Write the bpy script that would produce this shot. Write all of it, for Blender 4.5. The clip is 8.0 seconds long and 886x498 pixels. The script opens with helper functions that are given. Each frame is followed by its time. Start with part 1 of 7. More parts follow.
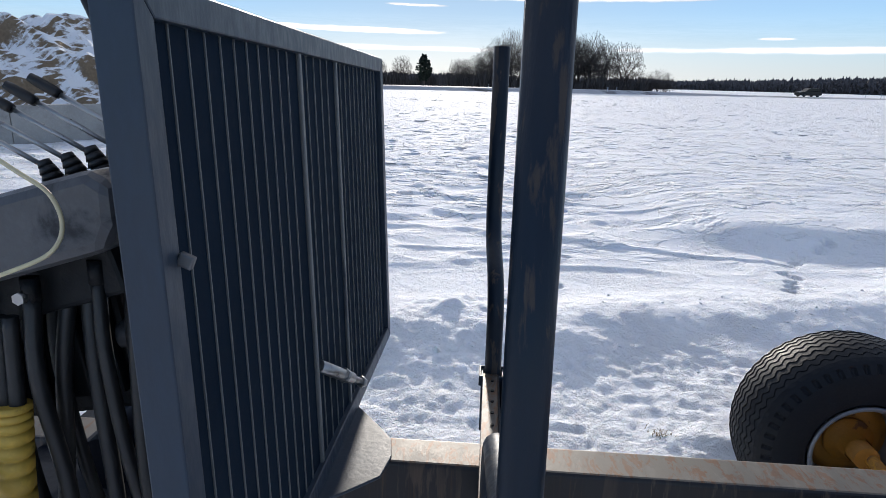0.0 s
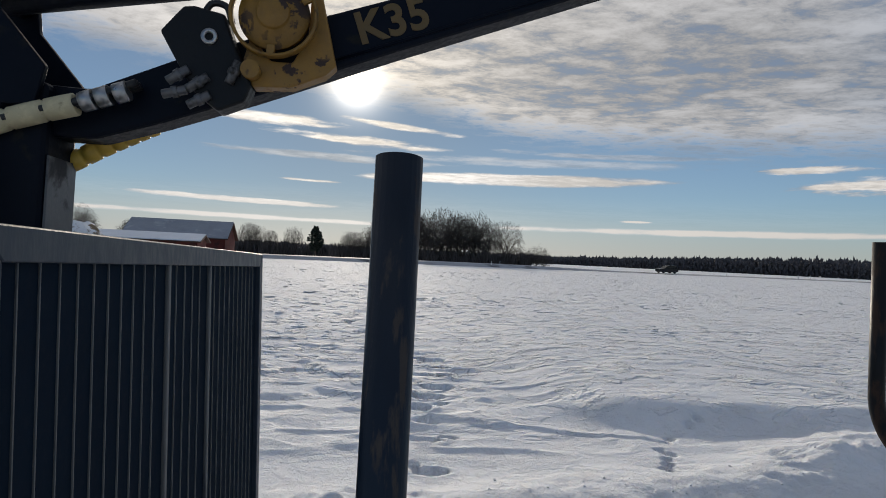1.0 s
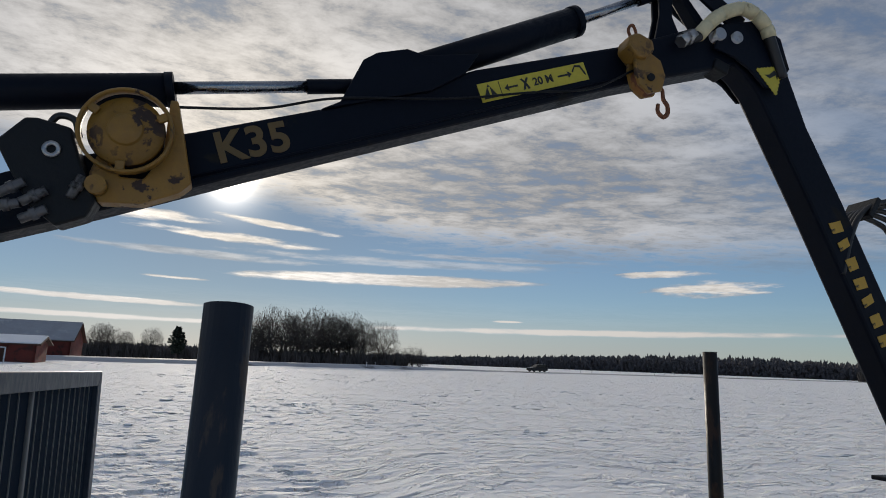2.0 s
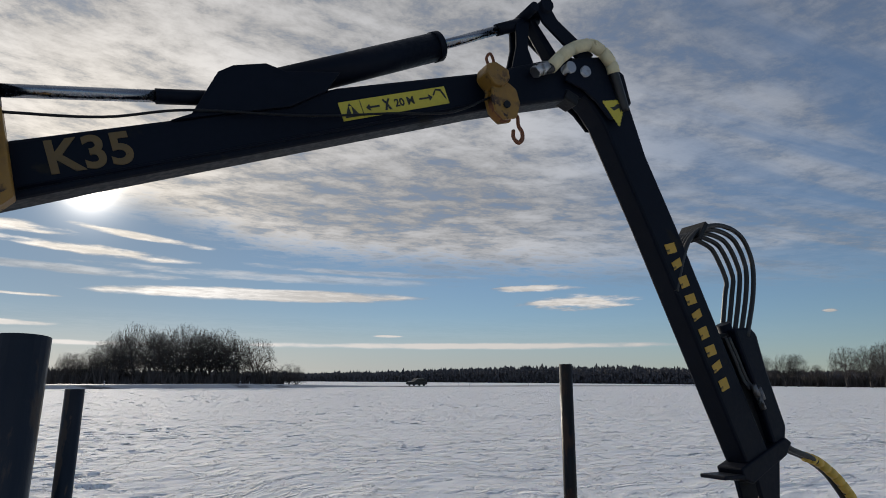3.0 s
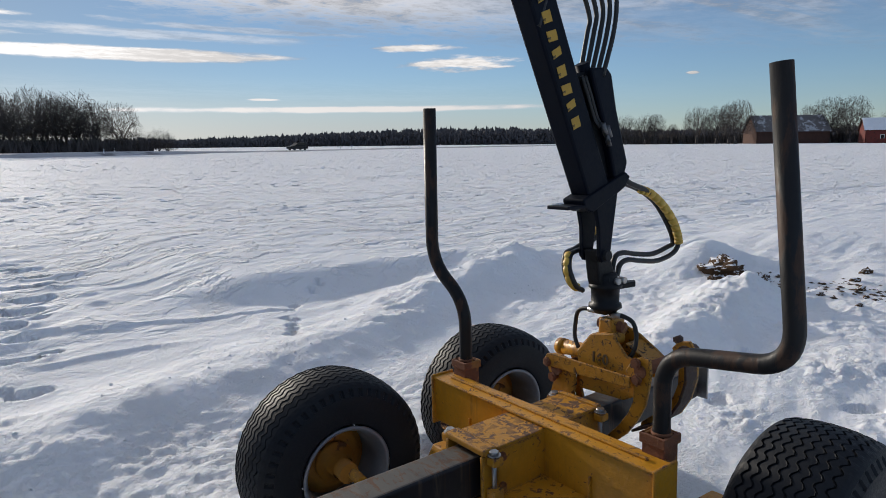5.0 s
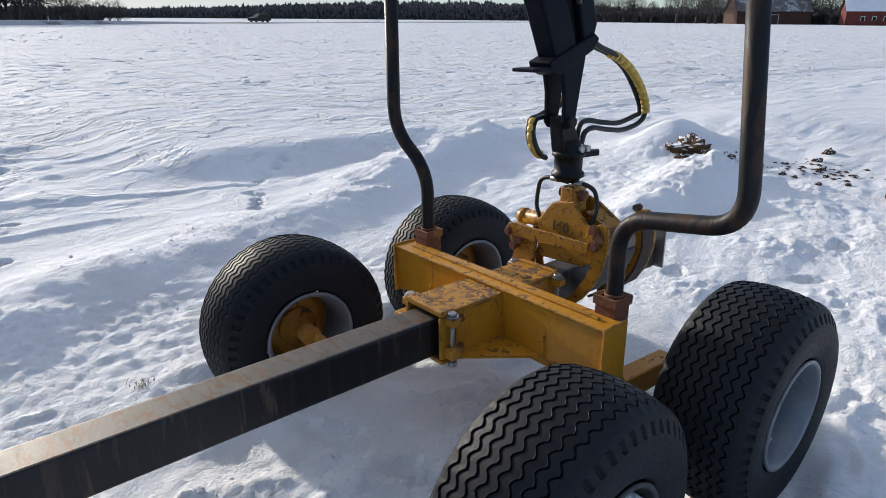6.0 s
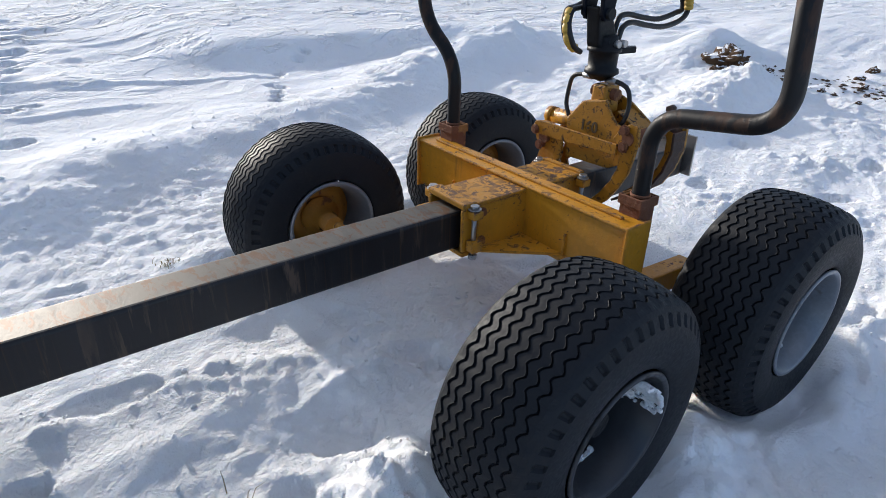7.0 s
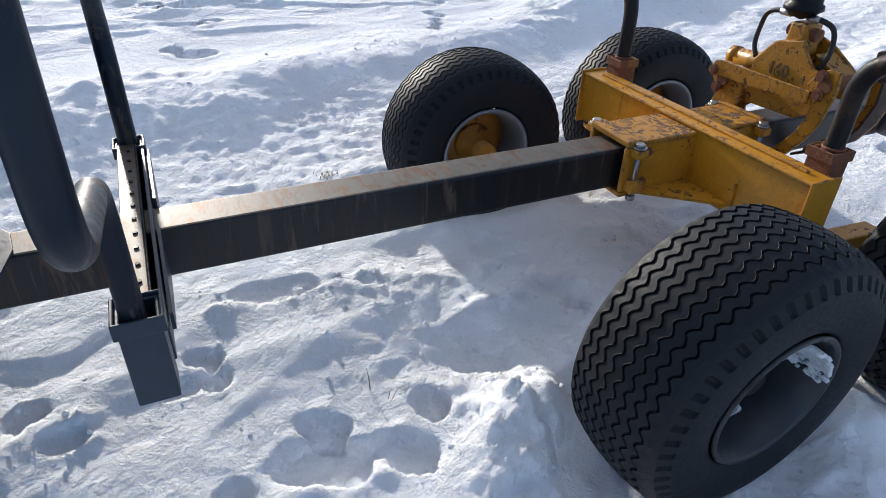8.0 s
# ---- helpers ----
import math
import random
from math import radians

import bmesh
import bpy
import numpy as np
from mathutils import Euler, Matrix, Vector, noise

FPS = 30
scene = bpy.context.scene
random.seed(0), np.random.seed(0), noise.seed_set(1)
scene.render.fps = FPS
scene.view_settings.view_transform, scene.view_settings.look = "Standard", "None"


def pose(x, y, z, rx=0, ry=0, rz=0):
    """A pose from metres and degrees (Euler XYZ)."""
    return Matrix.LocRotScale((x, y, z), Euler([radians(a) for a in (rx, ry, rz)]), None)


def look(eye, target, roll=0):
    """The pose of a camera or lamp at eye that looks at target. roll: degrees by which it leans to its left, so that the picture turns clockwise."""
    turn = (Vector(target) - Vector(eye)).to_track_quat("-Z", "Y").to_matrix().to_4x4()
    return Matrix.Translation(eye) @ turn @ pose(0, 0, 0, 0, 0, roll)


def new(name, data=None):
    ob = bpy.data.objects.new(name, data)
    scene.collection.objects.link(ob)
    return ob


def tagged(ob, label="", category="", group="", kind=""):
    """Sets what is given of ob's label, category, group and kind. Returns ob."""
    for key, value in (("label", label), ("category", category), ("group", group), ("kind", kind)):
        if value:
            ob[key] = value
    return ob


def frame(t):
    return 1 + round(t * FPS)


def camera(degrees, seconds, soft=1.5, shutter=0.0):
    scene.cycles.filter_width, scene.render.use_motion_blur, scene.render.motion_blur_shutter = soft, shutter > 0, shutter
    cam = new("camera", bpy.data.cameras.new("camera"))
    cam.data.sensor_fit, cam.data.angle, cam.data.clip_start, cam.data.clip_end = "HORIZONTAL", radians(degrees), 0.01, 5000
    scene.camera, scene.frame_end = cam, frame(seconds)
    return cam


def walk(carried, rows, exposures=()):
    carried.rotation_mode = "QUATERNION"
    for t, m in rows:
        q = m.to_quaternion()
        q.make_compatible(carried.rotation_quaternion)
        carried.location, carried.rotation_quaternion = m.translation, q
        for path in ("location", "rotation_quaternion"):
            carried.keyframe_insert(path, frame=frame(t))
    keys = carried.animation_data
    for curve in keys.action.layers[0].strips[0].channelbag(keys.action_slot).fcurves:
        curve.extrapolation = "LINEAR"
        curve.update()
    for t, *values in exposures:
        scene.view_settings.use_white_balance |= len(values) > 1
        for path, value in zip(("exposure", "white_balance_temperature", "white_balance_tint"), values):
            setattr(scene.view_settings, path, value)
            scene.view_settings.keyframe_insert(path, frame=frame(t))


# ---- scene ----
cam = camera(70.1, 8.0, 0.95)
PATH = [
    (0, (-1.996, -1.577, 1.559), (-2.136, 0.350, 1.042), 1.51),
    (0.5, (-1.983, -1.595, 1.618), (-2.069, 0.392, 1.407), 1.89),
    (1, (-1.956, -1.594, 1.658), (-1.775, 0.398, 1.679), 2.75),
    (1.5, (-1.939, -1.607, 1.682), (-1.566, 0.347, 1.894), 3.05),
    (1.7, (-1.931, -1.614, 1.694), (-1.488, 0.316, 1.968), 2.66),
    (2.8, (-1.873, -1.647, 1.726), (-1.062, 0.128, 2.164), 0.76),
    (3, (-1.864, -1.654, 1.722), (-0.976, 0.092, 2.125), 0.43),
    (3.5, (-1.837, -1.667, 1.705), (-0.829, 0.039, 1.977), 0.37),
    (4, (-1.812, -1.654, 1.687), (-0.698, 0.006, 1.760), -0.06),
    (4.5, (-1.787, -1.649, 1.669), (-0.619, -0.030, 1.545), -0.55),
    (5, (-1.759, -1.645, 1.642), (-0.561, -0.079, 1.308), -0.57),
    (6.5, (-1.708, -1.658, 1.535), (-0.523, -0.278, 0.703), 1.47),
    (7, (-1.747, -1.655, 1.505), (-0.645, -0.283, 0.556), 2.77),
    (7.5, (-1.794, -1.639, 1.475), (-0.896, -0.189, 0.429), 2.93),
    (8, (-1.833, -1.631, 1.453), (-1.112, -0.137, 0.336), 2.70),
]
EXPOSURE = [(0.0, 0.90, 6250, 13), (1.0, 0.15, 6750, 11), (3.0, 0.11, 6650, 11), (4.5, 0.30, 6550, 12), (6.5, 0.93, 6300, 12), (8.0, 1.02, 6200, 12)]
walk(cam, [(t, look(e, g, r)) for t, e, g, r in PATH], EXPOSURE)

# ---- sky, sun ----
SUN_AZ, SUN_EL = radians(-3.3), radians(14.8)
sun_way = Vector((math.sin(SUN_AZ) * math.cos(SUN_EL), math.cos(SUN_AZ) * math.cos(SUN_EL), math.sin(SUN_EL)))


class Nodes:
    """Short-hand for building node trees."""

    def __init__(self, tree):
        self.tree = tree
        tree.nodes.clear()

    def add(self, kind):
        return self.tree.nodes.new(kind)

    def put(self, n, name, value):
        if isinstance(value, bpy.types.NodeSocket):
            self.tree.links.new(value, n.inputs[name])
        elif value is not None:
            n.inputs[name].default_value = value

    def math(self, op, a, b=None, c=None, clamp=False):
        n = self.add("ShaderNodeMath")
        n.operation, n.use_clamp = op, clamp
        for i, v in enumerate((a, b, c)):
            self.put(n, i, v)
        return n.outputs[0]

    def vmath(self, op, a, b=None):
        n = self.add("ShaderNodeVectorMath")
        n.operation = op
        self.put(n, 0, a)
        self.put(n, 1, b)
        return n

    def mix(self, fac, a, b, blend="MIX"):
        n = self.add("ShaderNodeMix")
        n.data_type, n.blend_type = "RGBA", blend
        self.put(n, 0, fac)
        self.put(n, 6, a)
        self.put(n, 7, b)
        return n.outputs[2]

    def noise(self, vec, scale, detail=4.0, rough=0.55, distort=0.0):
        n = self.add("ShaderNodeTexNoise")
        self.put(n, "Vector", vec)
        self.put(n, "Scale", scale)
        self.put(n, "Detail", detail)
        self.put(n, "Roughness", rough)
        self.put(n, "Distortion", distort)
        return n.outputs[0]

    def ramp(self, fac, lo, hi, a=0.0, b=1.0):
        n = self.add("ShaderNodeMapRange")
        n.interpolation_type = "SMOOTHSTEP"
        for i, v in enumerate((fac, lo, hi, a, b)):
            self.put(n, i, v)
        return n.outputs[0]


def rgb(r, g, b):
    return (r, g, b, 1.0)


def build_sky():
    world = bpy.data.worlds.new("sky")
    scene.world = world
    world.use_nodes = True
    k = Nodes(world.node_tree)
    sky = k.add("ShaderNodeTexSky")
    sky.sky_type, sky.sun_disc, sky.sun_elevation, sky.sun_rotation = "NISHITA", False, SUN_EL, SUN_AZ
    sky.altitude, sky.air_density, sky.dust_density, sky.ozone_density = 50.0, 0.9, 0.1, 2.0
    way = k.vmath("NORMALIZE", k.add("ShaderNodeTexCoord").outputs["Generated"]).outputs[0]
    xyz = k.add("ShaderNodeSeparateXYZ")
    k.put(xyz, 0, way)
    x, y, z = xyz.outputs
    el = k.math("DEGREES", k.math("ARCSINE", z))
    az = k.math("DEGREES", k.math("ARCTAN2", x, y))
    # the cloud layer lies on a plane overhead
    zz = k.math("MAXIMUM", z, 0.03)
    flat = k.add("ShaderNodeCombineXYZ")
    k.put(flat, 0, k.math("DIVIDE", x, zz))
    k.put(flat, 1, k.math("DIVIDE", y, zz))
    turn = k.add("ShaderNodeMapping")
    k.put(turn, 0, flat.outputs[0])
    turn.inputs["Rotation"].default_value = (0, 0, radians(-18))
    turn.inputs["Scale"].default_value = (0.80, 0.95, 1.0)
    big = k.noise(turn.outputs[0], 0.55, 6.0, 0.62, 0.2)
    small = k.noise(turn.outputs[0], 4.4, 8.0, 0.70, 0.15)
    mott = k.math("ADD", k.math("MULTIPLY", big, 0.38), k.math("MULTIPLY", small, 0.62))
    # sheet of cloud above a slanting edge, which rises towards the sun
    edge = k.math("ADD", k.math("ADD", 11.4, k.math("MULTIPLY", az, -0.065)), k.ramp(az, 14.0, -2.0, 0.0, 2.2))
    edge = k.math("ADD", edge, k.math("MULTIPLY", k.math("SUBTRACT", mott, 0.5), 9.0))
    sheet = k.ramp(k.math("SUBTRACT", el, edge), -0.8, 2.2)
    holes = k.ramp(mott, 0.38, 0.50, 0.45, 1.0)
    sheet = k.math("MULTIPLY", sheet, holes)
    # towards the west it thins out into fibres with blue between
    fibre = k.add("ShaderNodeMapping")
    k.put(fibre, 0, flat.outputs[0])
    fibre.inputs["Rotation"].default_value = (0, 0, radians(28))
    fibre.inputs["Scale"].default_value = (0.35, 2.0, 1.0)
    strands = k.ramp(k.noise(fibre.outputs[0], 1.1, 7.0, 0.6, 0.7), 0.38, 0.68)
    rightward = k.ramp(k.math("ABSOLUTE", k.math("ADD", az, 8.0)), 38.0, 70.0)
    thin = k.math("ADD", 0.12, k.math("MULTIPLY", strands, 0.55))
    sheet = k.math("MULTIPLY", sheet, k.math("ADD", k.math("SUBTRACT", 1.0, rightward), k.math("MULTIPLY", rightward, thin)))

    ae = k.add("ShaderNodeCombineXYZ")
    k.put(ae, 0, k.math("MULTIPLY", az, 0.16))
    k.put(ae, 1, el)
    wob = k.math("SUBTRACT", k.noise(ae.outputs[0], 1.3, 5.0, 0.6), 0.5)

    def streak(az0, el0, half_w, half_h, slope=0.0, soft=0.6, wobble=2.0):
        """A long low cloud: an ellipse in azimuth and elevation with a ragged rim."""
        da = k.math("DIVIDE", k.math("SUBTRACT", az, az0), half_w)
        line = k.math("ADD", el0, k.math("MULTIPLY", k.math("SUBTRACT", az, az0), slope))
        de = k.math("DIVIDE", k.math("SUBTRACT", el, line), half_h)
        r = k.math("ADD", k.math("MULTIPLY", da, da), k.math("MULTIPLY", de, de))
        r = k.math("ADD", r, k.math("MULTIPLY", wob, wobble))
        return k.ramp(r, 1.0, 1.0 - soft)

    cover, bright = sheet, 0.0
    for a in ((11.0, 7.05, 15.0, 0.60, 0.006, 0.6, 1.6), (39.5, 6.75, 5.2, 0.80, 0.02, 0.9, 4.4), (35.5, 8.0, 4.2, 0.35, 0.02, 0.95, 4.2),
              (-13.0, 4.0, 11.0, 0.3, -0.01, 0.8, 2.0), (-14.0, 2.6, 26.0, 0.28, 0.0, 0.9, 1.8), (30.0, 2.9, 26.0, 0.35, 0.006, 0.9, 1.6),
              (-3.0, 9.9, 8.0, 0.5, -0.05, 0.9, 3.0), (-10.5, 11.2, 6.5, 0.6, -0.03, 0.95, 3.2), (1.0, 11.3, 5.5, 0.35, -0.10, 0.95, 3.0), (-7.0, 6.1, 3.0, 0.16, -0.01, 0.9, 2.6), (22.0, 3.7, 1.6, 0.12, 0.0, 0.8, 2.0), (58.5, 5.4, 0.6, 0.16, 0.0, 0.98, 3.0)):
        one = streak(*a)
        cover, bright = k.math("MAXIMUM", cover, one), k.math("MAXIMUM", bright, one)
    # faint grey bands in the blue gap
    for a in ((14.0, 8.6, 16.0, 0.45, -0.02, 0.98, 3.0), (20.0, 9.3, 12.0, 0.30, -0.03, 0.98, 3.4), (-6.0, 8.3, 12.0, 0.4, -0.02, 0.98, 3.0)):
        cover = k.math("MAXIMUM", cover, k.math("MULTIPLY", streak(*a), 0.45))
    low = k.math("MULTIPLY", k.ramp(el, 6.0, 0.3), k.math("SUBTRACT", 0.8, k.math("MULTIPLY", rightward, 0.6)))
    cover = k.math("MAXIMUM", cover, k.math("MULTIPLY", low, 0.8))
    # light scattered forward by the cloud near the sun
    dot = k.vmath("DOT_PRODUCT", way, tuple(sun_way)).outputs["Value"]
    ang = k.math("DEGREES", k.math("ARCCOSINE", k.math("MINIMUM", dot, 0.999999)))
    glow = k.math("EXPONENT", k.math("MULTIPLY", ang, -0.11))
    shade = k.ramp(mott, 0.40, 0.60, 0.76, 1.26)
    shade = k.math("MULTIPLY", shade, k.ramp(big, 0.36, 0.62, 0.84, 1.12))
    hazy = k.ramp(el, 6.0, 2.5)
    shade = k.math("ADD", k.math("MULTIPLY", shade, k.math("SUBTRACT", 1.0, hazy)), hazy)
    broad = k.math("EXPONENT", k.math("MULTIPLY", ang, -0.030))
    lit = k.math("MULTIPLY", shade, k.math("ADD", k.math("ADD", 0.255, k.math("MULTIPLY", broad, 0.36)), k.math("MULTIPLY", glow, 0.20)))
    lit = k.math("ADD", lit, k.math("MULTIPLY", bright, 0.22))
    # overhead, out of view, cloud is brightened to lift the snow's shade
    lit = k.math("ADD", lit, k.ramp(el, 36.0, 70.0, 0.0, 0.25))
    wide = k.math("EXPONENT", k.math("MULTIPLY", ang, -0.04))
    tone = k.mix(k.math("MAXIMUM", wide, k.math("MULTIPLY", bright, 0.6)), rgb(0.87, 0.94, 1.06), rgb(1.04, 0.96, 0.83))
    cloud = k.vmath("SCALE", tone)
    k.put(cloud, "Scale", lit)
    blue = k.vmath("SCALE", sky.outputs[0])
    k.put(blue, "Scale", SKY)
    blue = k.vmath("MULTIPLY", blue.outputs[0], (0.85, 1.0, 1.19)).outputs[0]
    # a thin veil greys the blue on the sun's side
    veil = k.math("MULTIPLY", k.math("EXPONENT", k.math("MULTIPLY", ang, -0.024)), 0.88)
    blue = k.mix(veil, blue, rgb(0.145, 0.215, 0.30))
    both = k.mix(cover, blue, cloud.outputs[0])
    disc = k.vmath("SCALE", (1.0, 0.95, 0.86))
    k.put(disc, "Scale", k.math("ADD", k.math("MULTIPLY", k.math("EXPONENT", k.math("MULTIPLY", ang, -1.15)), 6.5), k.math("MULTIPLY", k.math("EXPONENT", k.math("MULTIPLY", ang, -0.28)), 0.07)))
    total = k.vmath("ADD", both, disc.outputs[0])
    bg = k.add("ShaderNodeBackground")
    k.put(bg, 0, total.outputs[0])
    k.put(bg, 1, 1.0)
    k.tree.links.new(bg.outputs[0], k.add("ShaderNodeOutputWorld").inputs[0])


SKY = 0.066
build_sky()
lamp = bpy.data.lights.new("sun", "SUN")
lamp.energy, lamp.angle, lamp.color = 2.35, radians(2.0), (1.0, 0.92, 0.79)
sun = new("sun", lamp)
sun.matrix_world = look(sun_way * 60, (0, 0, 0))


# ---- materials ----
def material(name, base, rough=0.5, metal=0.0, second=None, cut=(0.45, 0.6), scale=8.0, rough2=None, stain=0.25, stain_scale=2.5,
             bump=0.2, bump_scale=60.0, metal2=None, spec=0.5, stretch=(1, 1, 1), distort=0.3, per_object=0.0, coat=0.0, sheen_dust=None, cluster=1.0, top=0.0, edge=0.0, drip=0.0):
    """Base colour with fine grain, broad stains and, with second, worn patches of another colour."""
    m = bpy.data.materials.new(name)
    m.use_nodes = True
    k = Nodes(m.node_tree)
    where = k.add("ShaderNodeTexCoord").outputs["Object"]
    mapping = k.add("ShaderNodeMapping")
    k.put(mapping, 0, where)
    mapping.inputs["Scale"].default_value = stretch
    where = mapping.outputs[0]
    broad = k.noise(where, stain_scale, 5.0, 0.6, 0.4)
    grain = k.noise(where, bump_scale, 4.0, 0.6)
    colour = k.mix(k.ramp(broad, 0.35, 0.7, 0.0, stain), rgb(*base), rgb(*[c * 0.45 for c in base]))
    colour = k.mix(k.math("MULTIPLY", k.ramp(grain, 0.4, 0.75), 0.25), colour, rgb(*[min(1, c * 1.5 + 0.002) for c in base]))
    roughness = k.ramp(grain, 0.3, 0.7, max(0.03, rough - 0.08), min(1, rough + 0.1))
    metalness = metal
    height = grain
    if drip:
        # thin brown runs of dirty water on upright faces
        runs = k.add("ShaderNodeMapping")
        k.put(runs, 0, where)
        runs.inputs["Scale"].default_value = (34, 34, 2.2)
        upright = k.add("ShaderNodeSeparateXYZ")
        k.put(upright, 0, k.add("ShaderNodeNewGeometry").outputs["True Normal"])
        wet = k.math("MULTIPLY", k.ramp(k.noise(runs.outputs[0], 1.0, 3.0, 0.6, 0.3), 0.52, 0.72), k.ramp(k.noise(where, 5.0, 3.0, 0.6), 0.45, 0.62))
        wet = k.math("MULTIPLY", wet, k.ramp(k.math("ABSOLUTE", upright.outputs[2]), 0.4, 0.7, drip, 0.0))
        colour = k.mix(wet, colour, rgb(0.16, 0.075, 0.025))
    if second:
        patch = k.noise(where, scale, 8.0, 0.62, distort)
        if edge:
            # paint goes first along the edges
            bevel = k.add("ShaderNodeBevel")
            bevel.samples = 4
            k.put(bevel, "Radius", 0.018)
            turn = k.vmath("DOT_PRODUCT", bevel.outputs[0], k.add("ShaderNodeNewGeometry").outputs["True Normal"]).outputs["Value"]
            patch = k.math("ADD", patch, k.ramp(turn, 0.80, 0.995, edge, 0.0))
        if top:
            # upper faces are the most knocked about
            up = k.add("ShaderNodeSeparateXYZ")
            k.put(up, 0, k.add("ShaderNodeNewGeometry").outputs["True Normal"])
            patch = k.math("ADD", patch, k.ramp(up.outputs[2], 0.5, 0.9, 0.0, top))
        worn = k.math("MULTIPLY", k.ramp(patch, cut[0], cut[1]), k.ramp(k.noise(where, scale * 0.3, 4.0, 0.6), 0.40, 0.56, cluster, 1.0))
        colour = k.mix(worn, colour, k.mix(grain, rgb(*second), rgb(*[c * 0.5 for c in second])))
        roughness = k.mix(worn, roughness, rgb(*[rough2 if rough2 is not None else 0.8] * 3))
        if metal2 is not None:
            metalness = k.math("ADD", metal, k.math("MULTIPLY", worn, metal2 - metal))
        height = k.math("SUBTRACT", grain, k.math("MULTIPLY", worn, 0.8))
    if sheen_dust:
        # dry grime and frost on upward faces, paled to stand for sky sheen
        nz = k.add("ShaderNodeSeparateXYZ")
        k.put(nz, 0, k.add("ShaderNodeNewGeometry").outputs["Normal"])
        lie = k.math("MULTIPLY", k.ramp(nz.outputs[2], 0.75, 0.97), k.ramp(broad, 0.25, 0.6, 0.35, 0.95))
        colour = k.mix(lie, colour, k.mix(k.ramp(k.noise(where, 12.0, 8.0, 0.72, 0.8), 0.50, 0.57), rgb(*sheen_dust), rgb(0.130, 0.066, 0.034)))
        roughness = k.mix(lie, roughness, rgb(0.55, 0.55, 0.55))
    if per_object:
        info = k.add("ShaderNodeObjectInfo")
        tone = k.add("ShaderNodeHueSaturation")
        k.put(tone, "Value", k.ramp(info.outputs["Random"], 0.0, 1.0, 1 - per_object, 1 + per_object))
        k.put(tone, "Color", colour)
        colour = tone.outputs[0]
    b = k.add("ShaderNodeBsdfPrincipled")
    k.put(b, "Base Color", colour)
    k.put(b, "Roughness", roughness)
    k.put(b, "Metallic", metalness)
    k.put(b, "Specular IOR Level", spec)
    k.put(b, "Coat Weight", coat)
    bp = k.add("ShaderNodeBump")
    k.put(bp, "Strength", bump)
    k.put(bp, "Distance", 0.01)
    k.put(bp, "Height", height)
    k.put(b, "Normal", bp.outputs[0])
    k.tree.links.new(b.outputs[0], k.add("ShaderNodeOutputMaterial").inputs[0])
    return m


